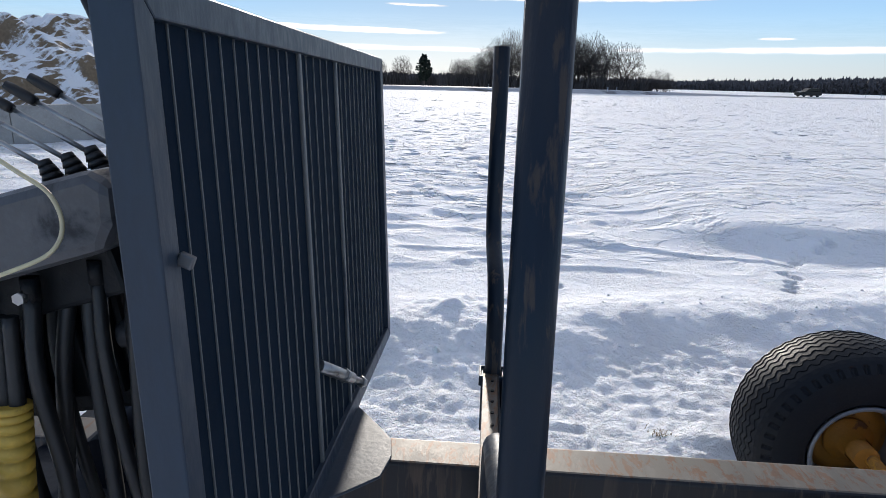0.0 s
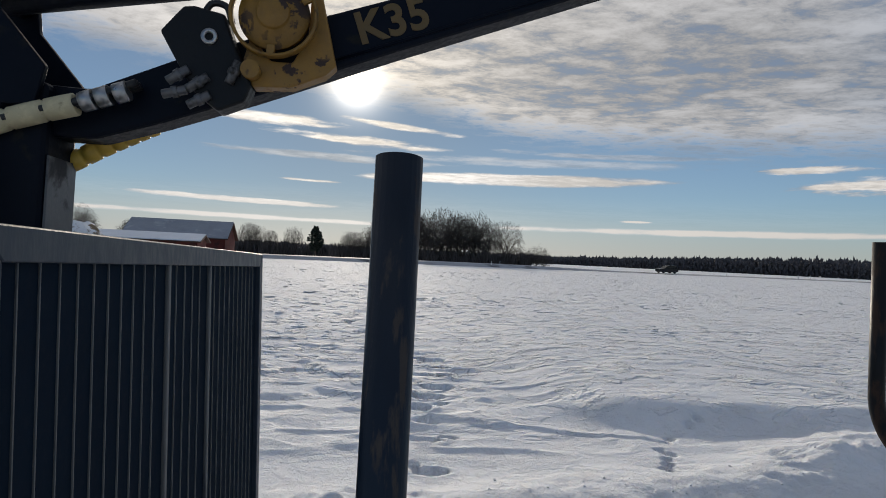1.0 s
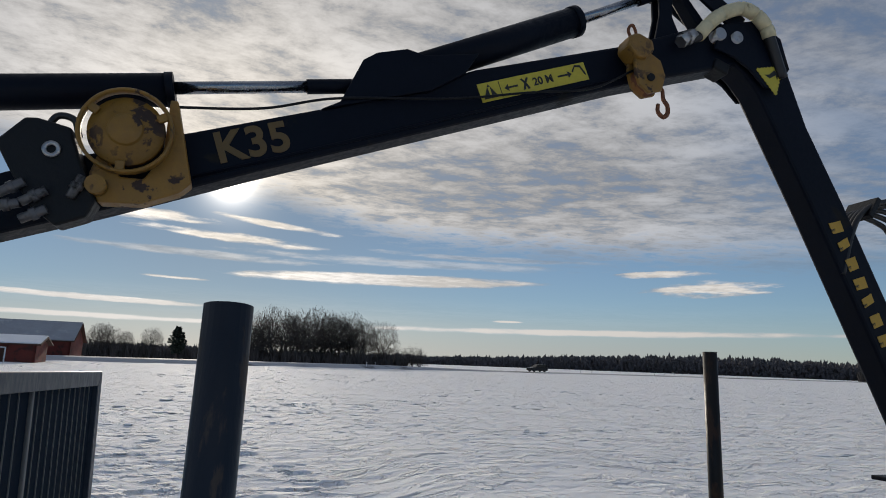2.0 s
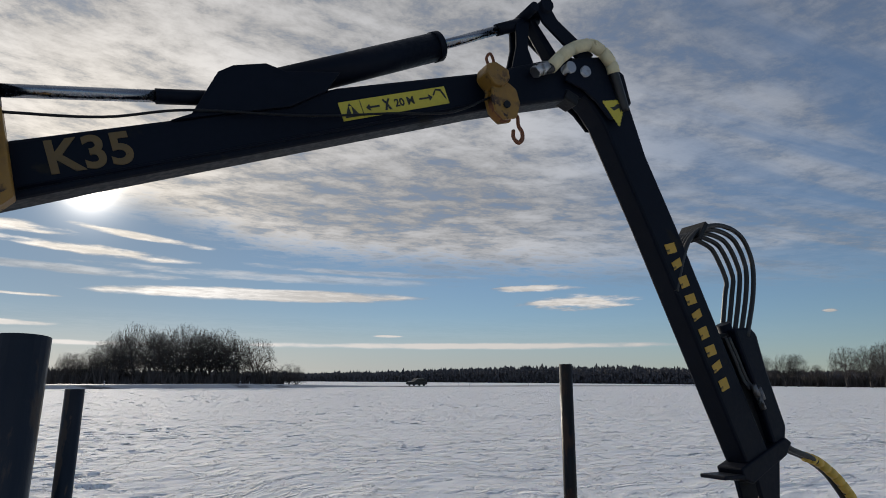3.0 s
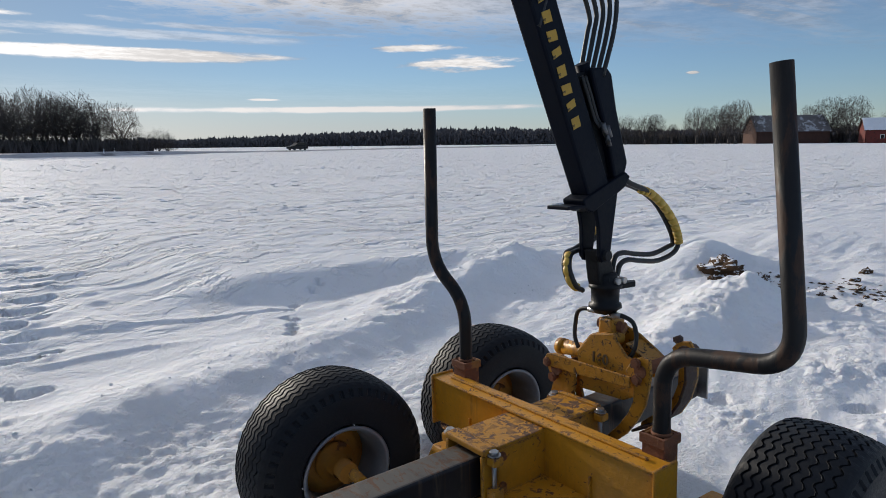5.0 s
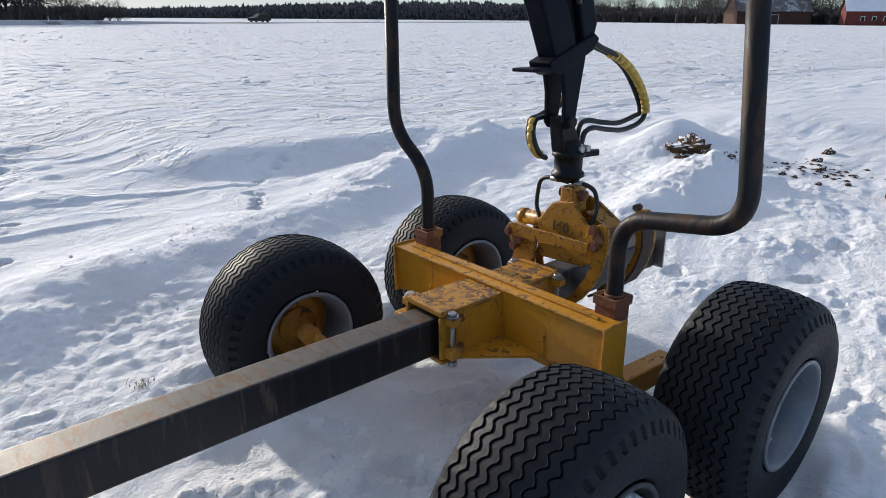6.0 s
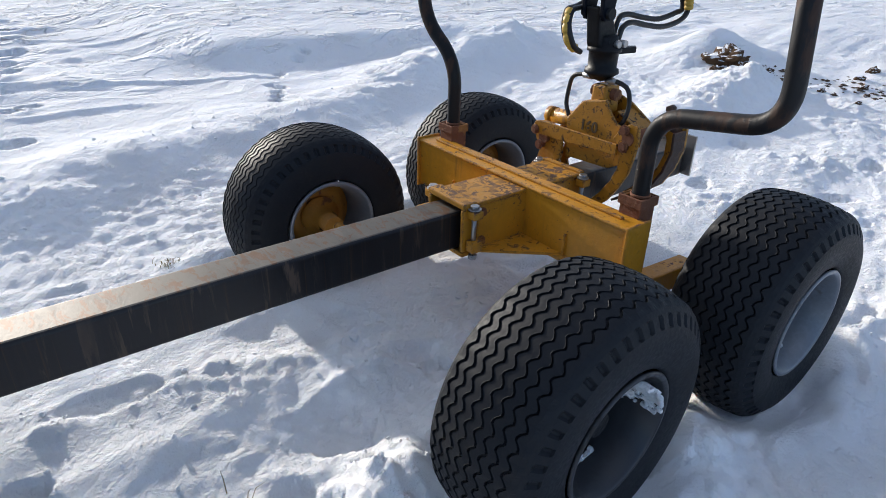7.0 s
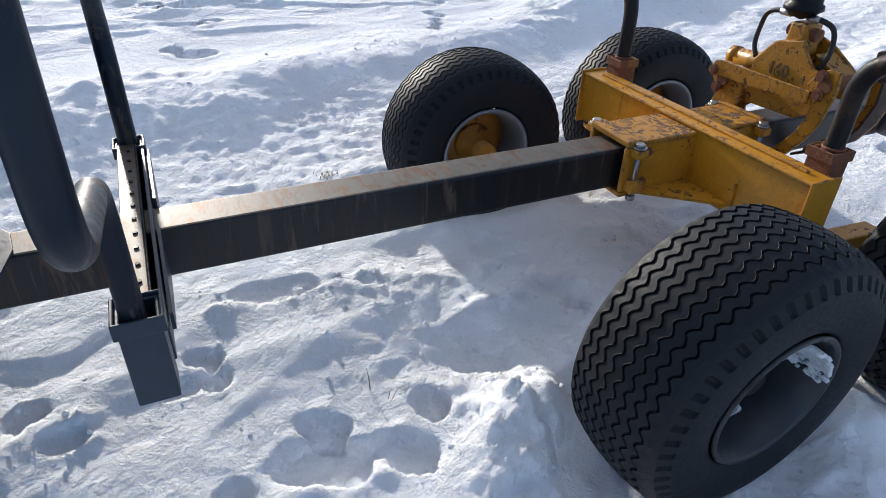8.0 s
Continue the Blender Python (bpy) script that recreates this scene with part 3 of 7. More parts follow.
# prints: place, half length, half width, turn in degrees, depth
HOLES = [(-1.62, -0.50, 0.155, 0.080, -20, 0.070), (-1.59, -0.385, 0.085, 0.048, -35, 0.075), (-1.27, -0.40, 0.080, 0.062, -60, 0.075), (-1.40, -0.555, 0.110, 0.070, -25, 0.070),
         (-1.02, -0.285, 0.120, 0.070, -20, 0.050), (-1.87, 0.015, 0.058, 0.034, -20, 0.060), (-1.85, -0.085, 0.050, 0.040, -50, 0.055), (-2.36, -0.05, 0.060, 0.045, 20, 0.065),
         (-2.27, -0.17, 0.070, 0.040, 0, 0.040), (-1.87, -0.52, 0.055, 0.050, -60, 0.055), (-1.95, -0.09, 0.060, 0.030, 10, 0.030), (-0.60, -0.20, 0.060, 0.050, -60, 0.065),
         (-1.60, 0.27, 0.17, 0.055, -6, 0.030), (-1.20, -0.86, 0.12, 0.07, 30, 0.07), (-1.65, -0.95, 0.13, 0.07, -15, 0.07), (-2.25, -0.75, 0.13, 0.065, 35, 0.07),
         (2.1, -0.9, 0.13, 0.08, 20, 0.07), (2.5, -0.3, 0.15, 0.07, -30, 0.07), (1.9, 0.3, 0.13, 0.07, 15, 0.06), (2.9, 0.6, 0.16, 0.07, 40, 0.06), (1.6, -0.5, 0.12, 0.06, -10, 0.06), (3.3, -0.2, 0.15, 0.07, 5, 0.06)]
# heaps of broken crust: place, spread, height
HEAPS = [(-1.22, 0.17, 0.15, 0.06), (-1.02, -0.58, 0.14, 0.075), (-1.15, -0.68, 0.16, 0.06), (-1.45, 0.22, 0.12, 0.035), (-1.78, 0.27, 0.09, 0.035), (-1.12, -0.45, 0.10, 0.05), (-2.25, -0.12, 0.10, 0.03),
         (-0.75, 0.05, 0.12, 0.03), (-0.85, -0.12, 0.10, 0.04), (-0.45, -0.35, 0.16, 0.05), (-0.30, -0.10, 0.14, 0.04), (0.1, -0.3, 0.18, 0.05), (-0.95, -0.42, 0.10, 0.05), (0.75, -1.75, 0.25, 0.07), (1.3, -1.5, 0.3, 0.07), (0.2, -1.6, 0.22, 0.06), (1.15, -1.05, 0.2, 0.06), (-0.15, 0.15, 0.12, 0.04), (2.3, -0.6, 0.3, 0.05), (3.0, 0.1, 0.35, 0.06), (1.7, 0.0, 0.2, 0.04), (0.9, -1.35, 0.15, 0.05), (-0.2, -1.30, 0.14, 0.05)]
TRAIL = [(-1.53, 3.25), (-1.54, 4.06), (-1.53, 4.71), (-1.50, 5.24), (-1.38, 5.78), (-1.24, 6.28), (-1.11, 7.07), (-1.03, 7.64), (-1.12, 8.44), (-1.33, 9.06),
         (-1.91, 10.28), (-2.35, 11.6), (-2.72, 13.15), (-2.5, 15.8), (-2.2, 16.9), (-1.66, 19.0), (-0.7, 21.9), (0.12, 25.8)]
HARE = [(0.84, 4.26), (0.74, 4.12), (0.56, 3.83), (0.60, 3.72), (0.50, 3.55), (0.44, 3.40), (0.36, 3.27), (0.34, 3.12), (1.2, 4.6), (1.35, 4.72)]
WHEELS = [(-0.62, -0.83), (0.385, -0.84), (-0.60, 0.80), (0.40, 0.80)]


def ground_height(x, y):
    h = 0.05 * fbm(x * 0.16, y * 0.16, 3, 3)
    # the field lies a little higher behind a smooth wind drift
    far = step(4.55, 5.25, y + 0.12 * x + 0.25 * fbm(x * 0.5, y * 0.5, 41, 2)) * step(-0.6, 0.9, x) * (1 - step(3.0, 5.5, x))
    h = h + 0.22 * far * (1 - 0.6 * step(6, 14, y))
    # wind-carved ripples on the field
    rip = fbm(x * 1.1 + 2 * fbm(x * 0.3, y * 0.3, 9, 2), y * 1.9, 21, 4, 0.55)
    band = np.exp(-((y + 0.12 * x - 4.85) / 0.60) ** 2) * step(-0.4, 0.6, x) * (1 - step(3.2, 4.6, x))
    h = h + step(2.6, 4.5, y) * (1 - 0.85 * band) * 0.075 * rip + step(9, 16, y) * 0.05 * fbm(x * 0.35, y * 0.9, 29, 3)
    sharp = 1 - np.abs(fbm(x * 0.85, y * 1.5, 27, 3) * 3.2)
    h = h + step(2.8, 4.2, y) * (1 - 0.9 * band) * (1 - 0.7 * step(4.6, 5.2, y) * step(-1, 1, x)) * 0.045 * np.clip(sharp, 0, 1) ** 3
    # ploughed bank
    rx, ry = np.array(RIDGE).T
    crest = np.interp(x, rx, ry) + 0.35 * fbm(x * 0.9, y * 0.2, 33, 3)
    d = y - crest
    shape = np.where(d < 0, np.exp(-(d / 0.40) ** 2), np.exp(-(d / 0.55) ** 2))
    grow = (0.135 + 0.12 * np.exp(-((x - 3.2) / 1.2) ** 2)) * (1 - 0.85 * step(3.9, 5.2, x))
    lumps = 1 + 0.6 * fbm(x * 2.0, y * 2.6, 35, 3, 0.5)
    h = h + grow * shape * lumps + 0.045 * shape * fbm(x * 6.0, y * 6.0, 37, 4, 0.65)
    broken = np.clip(1 - np.abs(fbm(x * 3.4, y * 4.2, 38, 4, 0.6)) * 5.0, 0, 1)
    h = h + 0.035 * np.clip(shape, 0, 1) * step(-0.1, 0.1, fbm(x * 0.9, y * 0.9, 39, 2)) * broken
    # second bank behind the trailer
    along = np.clip(((x - 2.4) * 2.1 + (y - 1.05) * 0.45) / 4.6125, 0, 1)
    across = np.hypot(x - 2.4 - 2.1 * along, y - 1.05 - 0.45 * along) / (0.26 + 0.14 * along)
    b2 = np.exp(-across ** 2) * (0.45 + 0.65 * along)
    h = h + 0.19 * b2 * (1 + 0.6 * fbm(x * 2.4, y * 2.4, 61, 4, 0.6)) + 0.07 * b2 * np.clip(1 - np.abs(fbm(x * 3.0, y * 4.4, 62, 4, 0.62)) * 5.0, 0, 1)
    h = h + 0.36 * np.exp(-((x - 5.70) / 0.80) ** 2 - ((y - 2.58) / 0.48) ** 2)
    h = h + 0.15 * np.exp(-((x - 8.8 + 0.34 * (y - 2.2)) / 0.7) ** 2 - ((y - 2.2) / 1.5) ** 2) * (1 + 0.5 * fbm(x * 1.4, y * 1.4, 63, 3))
    h = h + 0.07 * np.exp(-((x - 9.5) / 2.5) ** 2 - ((y - 3.2) / 1.0) ** 2)
    # driven lane beyond the trailer and trampled snow round it
    lane = step(0.7, 1.0, y) * (1 - step(1.9, 2.3, y)) * (1 - step(2.0, 4.0, x))
    rough = step(2.5, 4.0, x) * (1 - step(8, 11, x)) * step(-1.5, 0.0, y) * (1 - step(2.6, 3.4, y))
    h = h + rough * (0.030 * fbm(x * 2.2, y * 3.0, 65, 3, 0.55) + 0.018 * np.clip(np.abs(fbm(x * 4, y * 5, 67, 3, 0.6)) * 3 - 0.2, 0, 1))
    h = h + lane * (0.022 * fbm(x * 6, y * 9, 51, 4, 0.65) + 0.016 * np.clip(1 - np.abs(fbm(x * 5, y * 12, 52, 4, 0.65)) * 5, 0, 1) + 0.016 * fbm(x * 22, y * 30, 53, 2))
    tramp = (1 - step(0.6, 1.0, y)) * step(-4.2, -3.0, y) + step(1.4, 2.4, x) * (1 - step(3.0, 3.6, y)) * (1 - step(7, 10, x)) * step(-4, -3, y)
    tramp = np.clip(tramp, 0, 1)
    # long soft drifts lying aslant, then fine crust
    u, v = x * 0.91 + y * 0.42, y * 0.91 - x * 0.42
    h = h + tramp * (0.052 * fbm(u * 0.9, v * 2.0, 55, 3, 0.5) + 0.010 * fbm(u * 3.0, v * 6.5, 57, 3, 0.55) + 0.030 * (0.5 - np.abs(fbm(u * 0.8, v * 3.0, 58, 3, 0.5)) * 2.2) + 0.004 * fbm(x * 14, y * 14, 59, 3, 0.6))
    # plates of wind crust with broken edges
    plate = step(-0.015, 0.035, fbm(u * 1.9, v * 3.1, 103, 4, 0.55)) + 0.6 * step(0.0, 0.03, fbm(u * 3.8, v * 5.0, 105, 3, 0.55))
    h = h + tramp * 0.016 * plate * np.clip(0.45 + 3 * fbm(x * 0.7, y * 0.7, 107, 2), 0, 1)
    # a drift edge falls towards the near side
    edge = y - (-0.20 + 0.17 * (x + 2.3)) + 0.22 * fbm(x * 2.2, y * 2.2, 97, 3)
    h = h - tramp * 0.022 * (1 - step(-0.30, 0.03, edge)) * step(-3.2, -2.4, x) * (1 - step(-1.0, -0.6, x))
    crest = np.interp(x, [-2.6, -2.44, -1.93, -1.45, -0.99], [0.03, 0.03, 0.0, -0.06, 0.03]) + 0.10 * fbm(x * 2.6, y * 0.8, 109, 3)
    fall = np.clip(crest - y, 0, 0.62) * (1 - step(-1.15, -0.85, x)) * step(-4.0, -3.2, x)
    h = h - tramp * 0.035 * fall + tramp * 0.010 * np.exp(-((y - crest) / 0.06) ** 2) * step(-3.2, -2.5, x) * (1 - step(-1.2, -0.9, x))
    lee = step(-1.3, -0.9, x) * (1 - step(0.3, 0.7, x)) * step(-0.9, -0.6, y) * (1 - step(0.35, 0.6, y))
    swell = fbm(x * 2.6 + 0.8 * y, y * 3.4, 111, 3, 0.45)
    h = h + lee * (0.14 * swell + 0.045 * np.clip(0.6 - np.abs(swell) * 5, 0, 1))
    clots = np.clip(np.abs(fbm(x * 9.5, y * 9.5, 91, 3, 0.6)) * 3.0 - 0.12, 0, 1)
    loose = 0.0 * x
    for a, b, r, top in HEAPS:
        g = np.exp(-(((x - a) ** 2 + (y - b) ** 2) / r ** 2) ** 1.5)
        h = h + g * top * (0.35 + 0.65 * clots)
        loose = np.maximum(loose, g)
    h = h + tramp * 0.010 * clots * np.clip(fbm(x * 1.1, y * 1.1, 93, 2) * 5.0 - 0.2, 0, 1)
    h = h + shape * 0.03 * np.clip(np.abs(fbm(x * 5, y * 5, 95, 3, 0.6)) * 2.6 - 0.15, 0, 1) * np.clip(fbm(x * 0.8, y * 0.8, 96, 2) * 4, 0, 1)
    ragged, uneven = fbm(x * 9, y * 9, 73, 3, 0.6), np.clip(fbm(x * 4.5, y * 4.5, 74, 2) * 5, 0, 1)
    for a, b, r, w, turn, dep in HOLES:
        ang = math.radians(turn)
        u = (x - a) * math.cos(ang) + (y - b) * math.sin(ang)
        v = -(x - a) * math.sin(ang) + (y - b) * math.cos(ang)
        q = np.abs(u / r) ** 2.6 + np.abs(v / w) ** 2.6 + 1.6 * ragged
        lip = np.exp(-((np.sqrt(np.maximum(q, 0)) - 1.35) / 0.32) ** 2) * uneven
        h = h - dep * 0.85 * (1 - step(0.5, 1.0, q)) * (0.85 + 0.3 * (u / r)) + 0.008 * lip * (0.3 + clots)
    for i, (a, b) in enumerate(TRAIL):
        r = 0.125 + 0.02 * (i % 3) + 0.005 * b
        q = ((x - a) / r) ** 2 + ((y - b) / (r * 0.70)) ** 2 + 1.3 * ragged
        twin = ((x - a - r * (1.5 if i % 2 else -1.1)) / (r * 0.6)) ** 2 + ((y - b - r * 0.9) / (r * 0.45)) ** 2 + 1.3 * ragged
        h = h - 0.09 * (1 - step(0.75, 1.05, twin)) - 0.150 * (1 - step(0.80, 1.05, q)) + 0.010 * np.exp(-((np.sqrt(np.maximum(q, 0)) - 1.35) / 0.25) ** 2)
    for a, b in HARE:
        q = ((x - a) / 0.055) ** 2 + ((y - b) / 0.075) ** 2
        h = h - 0.07 * (1 - step(0.5, 1.0, q))
    # a thin wind-cut scarp on the field
    d = y - (4.78 - 0.28 * (x + 1.3)) + 0.12 * fbm(x * 1.6, y * 0.5, 101, 3)
    h = h + 0.030 * step(0.0, 0.04, d) * np.exp(-np.maximum(d, 0) / 0.22) * step(-1.9, -1.2, x) * (1 - step(0.5, 1.0, x))
    for a, b in WHEELS:
        q = ((x - a) / 0.42) ** 2 + ((y - b) / 0.27) ** 2
        h = h - 0.055 * (1 - step(0.6, 1.5, q)) + (0.03 if b < 0 else 0.01) * np.exp(-((np.sqrt(q) - 1.45) / 0.22) ** 2) * (1 + 2 * fbm(x * 8, y * 8, 77, 2))
    # a rolled snow lump beside the lane
    h = h + 0.06 * np.exp(-((x + 2.20) / 0.10) ** 2 - ((y - 2.30) / 0.08) ** 2) + 0.05 * np.exp(-((x + 2.1) / 0.5) ** 2 - ((y - 2.5) / 0.25) ** 2) * (1 + 3 * fbm(x * 6, y * 6, 79, 2))
    calm = 1 - step(60, 400, np.hypot(x, y))
    return h * calm


def spread(lo, hi, fine, limit, grow, near):
    mid = list(np.arange(lo, near[0], fine)) + list(np.arange(near[0], near[1], 0.014)) + list(np.arange(near[1], hi + fine / 2, fine))
    s, v = fine, hi
    right = []
    while v < limit:
        s *= grow
        v += s
        right.append(v)
    s, v = fine, lo
    left = []
    while v > -limit:
        s *= grow
        v -= s
        left.append(v)
    return np.array(left[::-1] + mid + right)


def build_ground():
    xs, ys = spread(-3.6, 4.6, 0.027, 4000, 1.055, (-2.75, 0.1)), spread(-2.0, 9.6, 0.027, 4000, 1.05, (-1.2, 0.75))
    gx, gy = np.meshgrid(xs, ys)
    gz = ground_height(gx, gy)
    nx, ny = len(xs), len(ys)
    me = bpy.data.meshes.new("ground")
    me.vertices.add(nx * ny)
    me.vertices.foreach_set("co", np.stack([gx, gy, gz], -1).astype(np.float32).ravel())
    i = (np.arange(ny - 1)[:, None] * nx + np.arange(nx - 1)[None, :]).ravel()
    quads = np.stack([i, i + 1, i + nx + 1, i + nx], -1).astype(np.int32)
    me.loops.add(quads.size)
    me.loops.foreach_set("vertex_index", quads.ravel())
    me.polygons.add(len(quads))
    me.polygons.foreach_set("loop_start", np.arange(0, quads.size, 4, dtype=np.int32))
    me.polygons.foreach_set("use_smooth", np.ones(len(quads), dtype=bool))
    me.update(calc_edges=True)
    me.materials.append(SNOW)
    return tagged(new("ground", me), "white wind-carved snow field with a ploughed bank and footprints", "snow", kind="structure")


build_ground()


def height(x, y):
    return float(ground_height(np.array([float(x)]), np.array([float(y)]))[0])


def build_crumbs():
    """Broken bits of snow crust, thick round the prints and heaps, one object."""
    rnd = np.random.default_rng(8)
    spots = []
    for a, b, r, top in HEAPS:
        n = int(6 + 70 * r)
        spots.append(np.stack([a + rnd.normal(0, r * 0.8, n), b + rnd.normal(0, r * 0.8, n), rnd.gamma(1.5, 0.0026, n) + 0.0015], -1))
    for a, b, r, w, turn, dep in HOLES:
        spots.append(np.stack([a + rnd.normal(0, r * 1.3, 14), b + rnd.normal(0, r * 1.2, 14), rnd.gamma(1.3, 0.0014, 14) + 0.001], -1))
    spots.append(np.stack([rnd.uniform(-2.9, 0.6, 120), rnd.uniform(-1.4, 0.9, 120), rnd.gamma(1.2, 0.0014, 120) + 0.001], -1))
    rx, ry = np.array(RIDGE).T
    x = rnd.uniform(-2.5, 6.0, 260)
    spots.append(np.stack([x, np.interp(x, rx, ry) + rnd.normal(-0.15, 0.35, 260), rnd.gamma(1.5, 0.004, 260) + 0.002], -1))
    p = np.concatenate(spots)
    size = np.minimum(p[:, 2], 0.035)
    z = ground_height(p[:, 0], p[:, 1])
    bm = bmesh.new()
    bmesh.ops.create_icosphere(bm, subdivisions=1, radius=1.0)
    ball = np.array([v.co[:] for v in bm.verts])
    tris = np.array([[v.index for v in f.verts] for f in bm.faces])
    bm.free()
    k = len(ball)
    co = ball[None] * (size[:, None, None] * rnd.uniform(0.6, 1.25, (len(p), k, 1))) * rnd.uniform(0.7, 1.3, (len(p), 1, 3)) * np.array([1, 1, 0.75])
    co = co + np.stack([p[:, 0], p[:, 1], z + size * 0.15], -1)[:, None, :]
    faces = (tris[None] + (np.arange(len(p)) * k)[:, None, None]).reshape(-1, 3)
    me = bpy.data.meshes.new("snow_crumbs")
    me.from_pydata(co.reshape(-1, 3).tolist(), [], faces.tolist())
    me.materials.append(SNOW)
    return tagged(new("snow_crumbs", me), "loose crumbs of broken white snow crust", "snow", kind="stuff")


build_crumbs()


def build_sastrugi():
    """Low wind-cut snow humps over the open field, one object."""
    rnd = np.random.default_rng(21)
    n = 12000
    az, d = np.radians(rnd.uniform(-28, 80, n)), np.exp(rnd.uniform(math.log(7.0), math.log(95.0), n))
    x, y = -1.85 + d * np.sin(az), -1.63 + d * np.cos(az)
    clump = fbm(x * 0.22, y * 0.22, 83, 3)
    keep = (clump > rnd.normal(0.0, 0.10, n)) & (y > 8.0)
    x, y = x[keep], y[keep]
    n = len(x)
    bm = bmesh.new()
    bmesh.ops.create_icosphere(bm, subdivisions=2, radius=1.0)
    ball = np.array([v.co[:] for v in bm.verts])
    tris = np.array([[v.index for v in f.verts] for f in bm.faces])
    bm.free()
    k = len(ball)
    size = np.stack([rnd.uniform(0.06, 0.24, n), rnd.uniform(0.05, 0.17, n), rnd.uniform(0.010, 0.034, n)], -1)
    size[:, 2] *= np.interp(np.hypot(x + 1.85, y + 1.63), [9, 22, 40], [0.70, 0.85, 1.0])
    size[:, :2] *= np.interp(np.hypot(x + 1.85, y + 1.63), [9, 25], [0.75, 1.0])[:, None]
    co = ball[None] * size[:, None, :] * rnd.uniform(0.85, 1.15, (n, k, 1))
    turn = rnd.normal(0.15, 0.35, n)[:, None]
    co = np.stack([co[..., 0] * np.cos(turn) - co[..., 1] * np.sin(turn), co[..., 0] * np.sin(turn) + co[..., 1] * np.cos(turn), co[..., 2]], -1)
    co = co + np.stack([x, y, ground_height(x, y) - 0.009], -1)[:, None, :]
    faces = (tris[None] + (np.arange(n) * k)[:, None, None]).reshape(-1, 3)
    me = bpy.data.meshes.new("snow_humps")
    me.from_pydata(co.reshape(-1, 3).tolist(), [], faces.tolist())
    me.polygons.foreach_set("use_smooth", np.ones(len(faces), dtype=bool))
    me.materials.append(SNOW)
    return tagged(new("snow_humps", me), "low wind-cut white snow humps over the field", "snow", kind="stuff")


build_sastrugi()

# ---- timber trailer: all its things share one lean ----
LEAN = pose(0, 0, 0, -1.44)


def at(x=0.0, y=0.0, z=0.0, rx=0.0, ry=0.0, rz=0.0):
    return LEAN @ pose(x, y, z, rx, ry, rz)


K = 0.936      # outer radius 0.41


def tyre_mesh():
    """A wide flotation tyre: zigzag ribs round the crown, notched shoulders, smooth sidewalls."""
    periods, per = 50, 6
    seg = periods * per
    rows = []   # (lateral, radius, zigzag share, notch depth)
    rows += [(-0.150, 0.220, 0, 0), (-0.160, 0.224, 0, 0), (-0.166, 0.235, 0, 0), (-0.172, 0.262, 0, 0), (-0.177, 0.30, 0, 0), (-0.178, 0.33, 0, 0), (-0.176, 0.349, 0, 0),
             (-0.1740, 0.360, 0, 0.0), (-0.171, 0.366, 0, 0.011), (-0.159, 0.389, 0, 0.011), (-0.1555, 0.396, 0, 0), (-0.147, 0.407, 0, 0), (-0.135, 0.417, 0.3, 0)]
    crown = lambda s: 0.438 - 0.018 * (s / 0.13) ** 2
    for g in range(8):
        s = -0.1155 + g * 0.033
        d = 0.010
        rows += [(s - 0.0052, crown(s) - 0.0010, 1, 0), (s - 0.0040, crown(s), 1, 0), (s - 0.0026, crown(s) - d, 1, 0), (s + 0.0026, crown(s) - d, 1, 0), (s + 0.0040, crown(s), 1, 0), (s + 0.0052, crown(s) - 0.0010, 1, 0)]
        if g < 7:
            rows += [(s + 0.0165, crown(s + 0.0165) - 0.0012, 1, 0)]
    rows += [(-s, r, zz, n) for s, r, zz, n in reversed(rows[:13])]
    bm = bmesh.new()
    tri = [0.15, 0.9, 1.0, -0.15, -0.9, -1.0]
    rings = []
    for j in range(seg):
        a = 2 * math.pi * j / seg
        ring = []
        for s, r, zz, n in rows:
            rr = r - (n * 0.5 if j % per in (1, 2) else 0)
            ss = s + zz * 0.0075 * tri[j % per]
            if zz == 1:
                rr += crown(ss) - crown(s)
            if n and j % per in (1, 2):
                ss *= 0.965
            ring.append(bm.verts.new((K * rr * math.cos(a), ss, K * rr * math.sin(a))))
        rings.append(ring)
    for j in range(seg):
        a, b = rings[j], rings[(j + 1) % seg]
        for i in range(len(rows) - 1):
            f = bm.faces.new((a[i], a[i + 1], b[i + 1], b[i]))
            f.smooth = i < 6 or i > len(rows) - 8
    bmesh.ops.recalc_face_normals(bm, faces=bm.faces)
    me = bpy.data.meshes.new("tyre")
    bm.to_mesh(me)
    bm.free()
    me.materials.append(RUBBER)
    return me


TYRE = tyre_mesh()


def rim_mesh():
    """A deep rim: flanges, barrel; its open side looks to -y, the disc sits near the +y side."""
    bm = bmesh.new()
    lathe(bm, [(0.214, -0.166), (0.218, -0.172), (0.214, -0.178), (0.205, -0.178), (0.198, -0.170), (0.190, -0.150), (0.178, -0.120), (0.172, -0.04), (0.172, 0.09),
               (0.180, 0.13), (0.198, 0.170), (0.205, 0.178), (0.214, 0.178), (0.218, 0.172), (0.214, 0.166), (0.19, 0.15), (0.184, 0.10), (0.182, -0.10), (0.195, -0.15)], 56, closed=True)
    for v in bm.verts:
        v.co = (v.co.x * 0.945, v.co.y * 0.955, v.co.z * 0.945)
    me = bpy.data.meshes.new("rim")
    bm.to_mesh(me)
    bm.free()
    me.materials.append(RIM)
    return me


RIM_MESH = rim_mesh()
# the near front wheel's copy carries the barrel's shade in its paint
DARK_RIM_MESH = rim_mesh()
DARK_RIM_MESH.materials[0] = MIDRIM


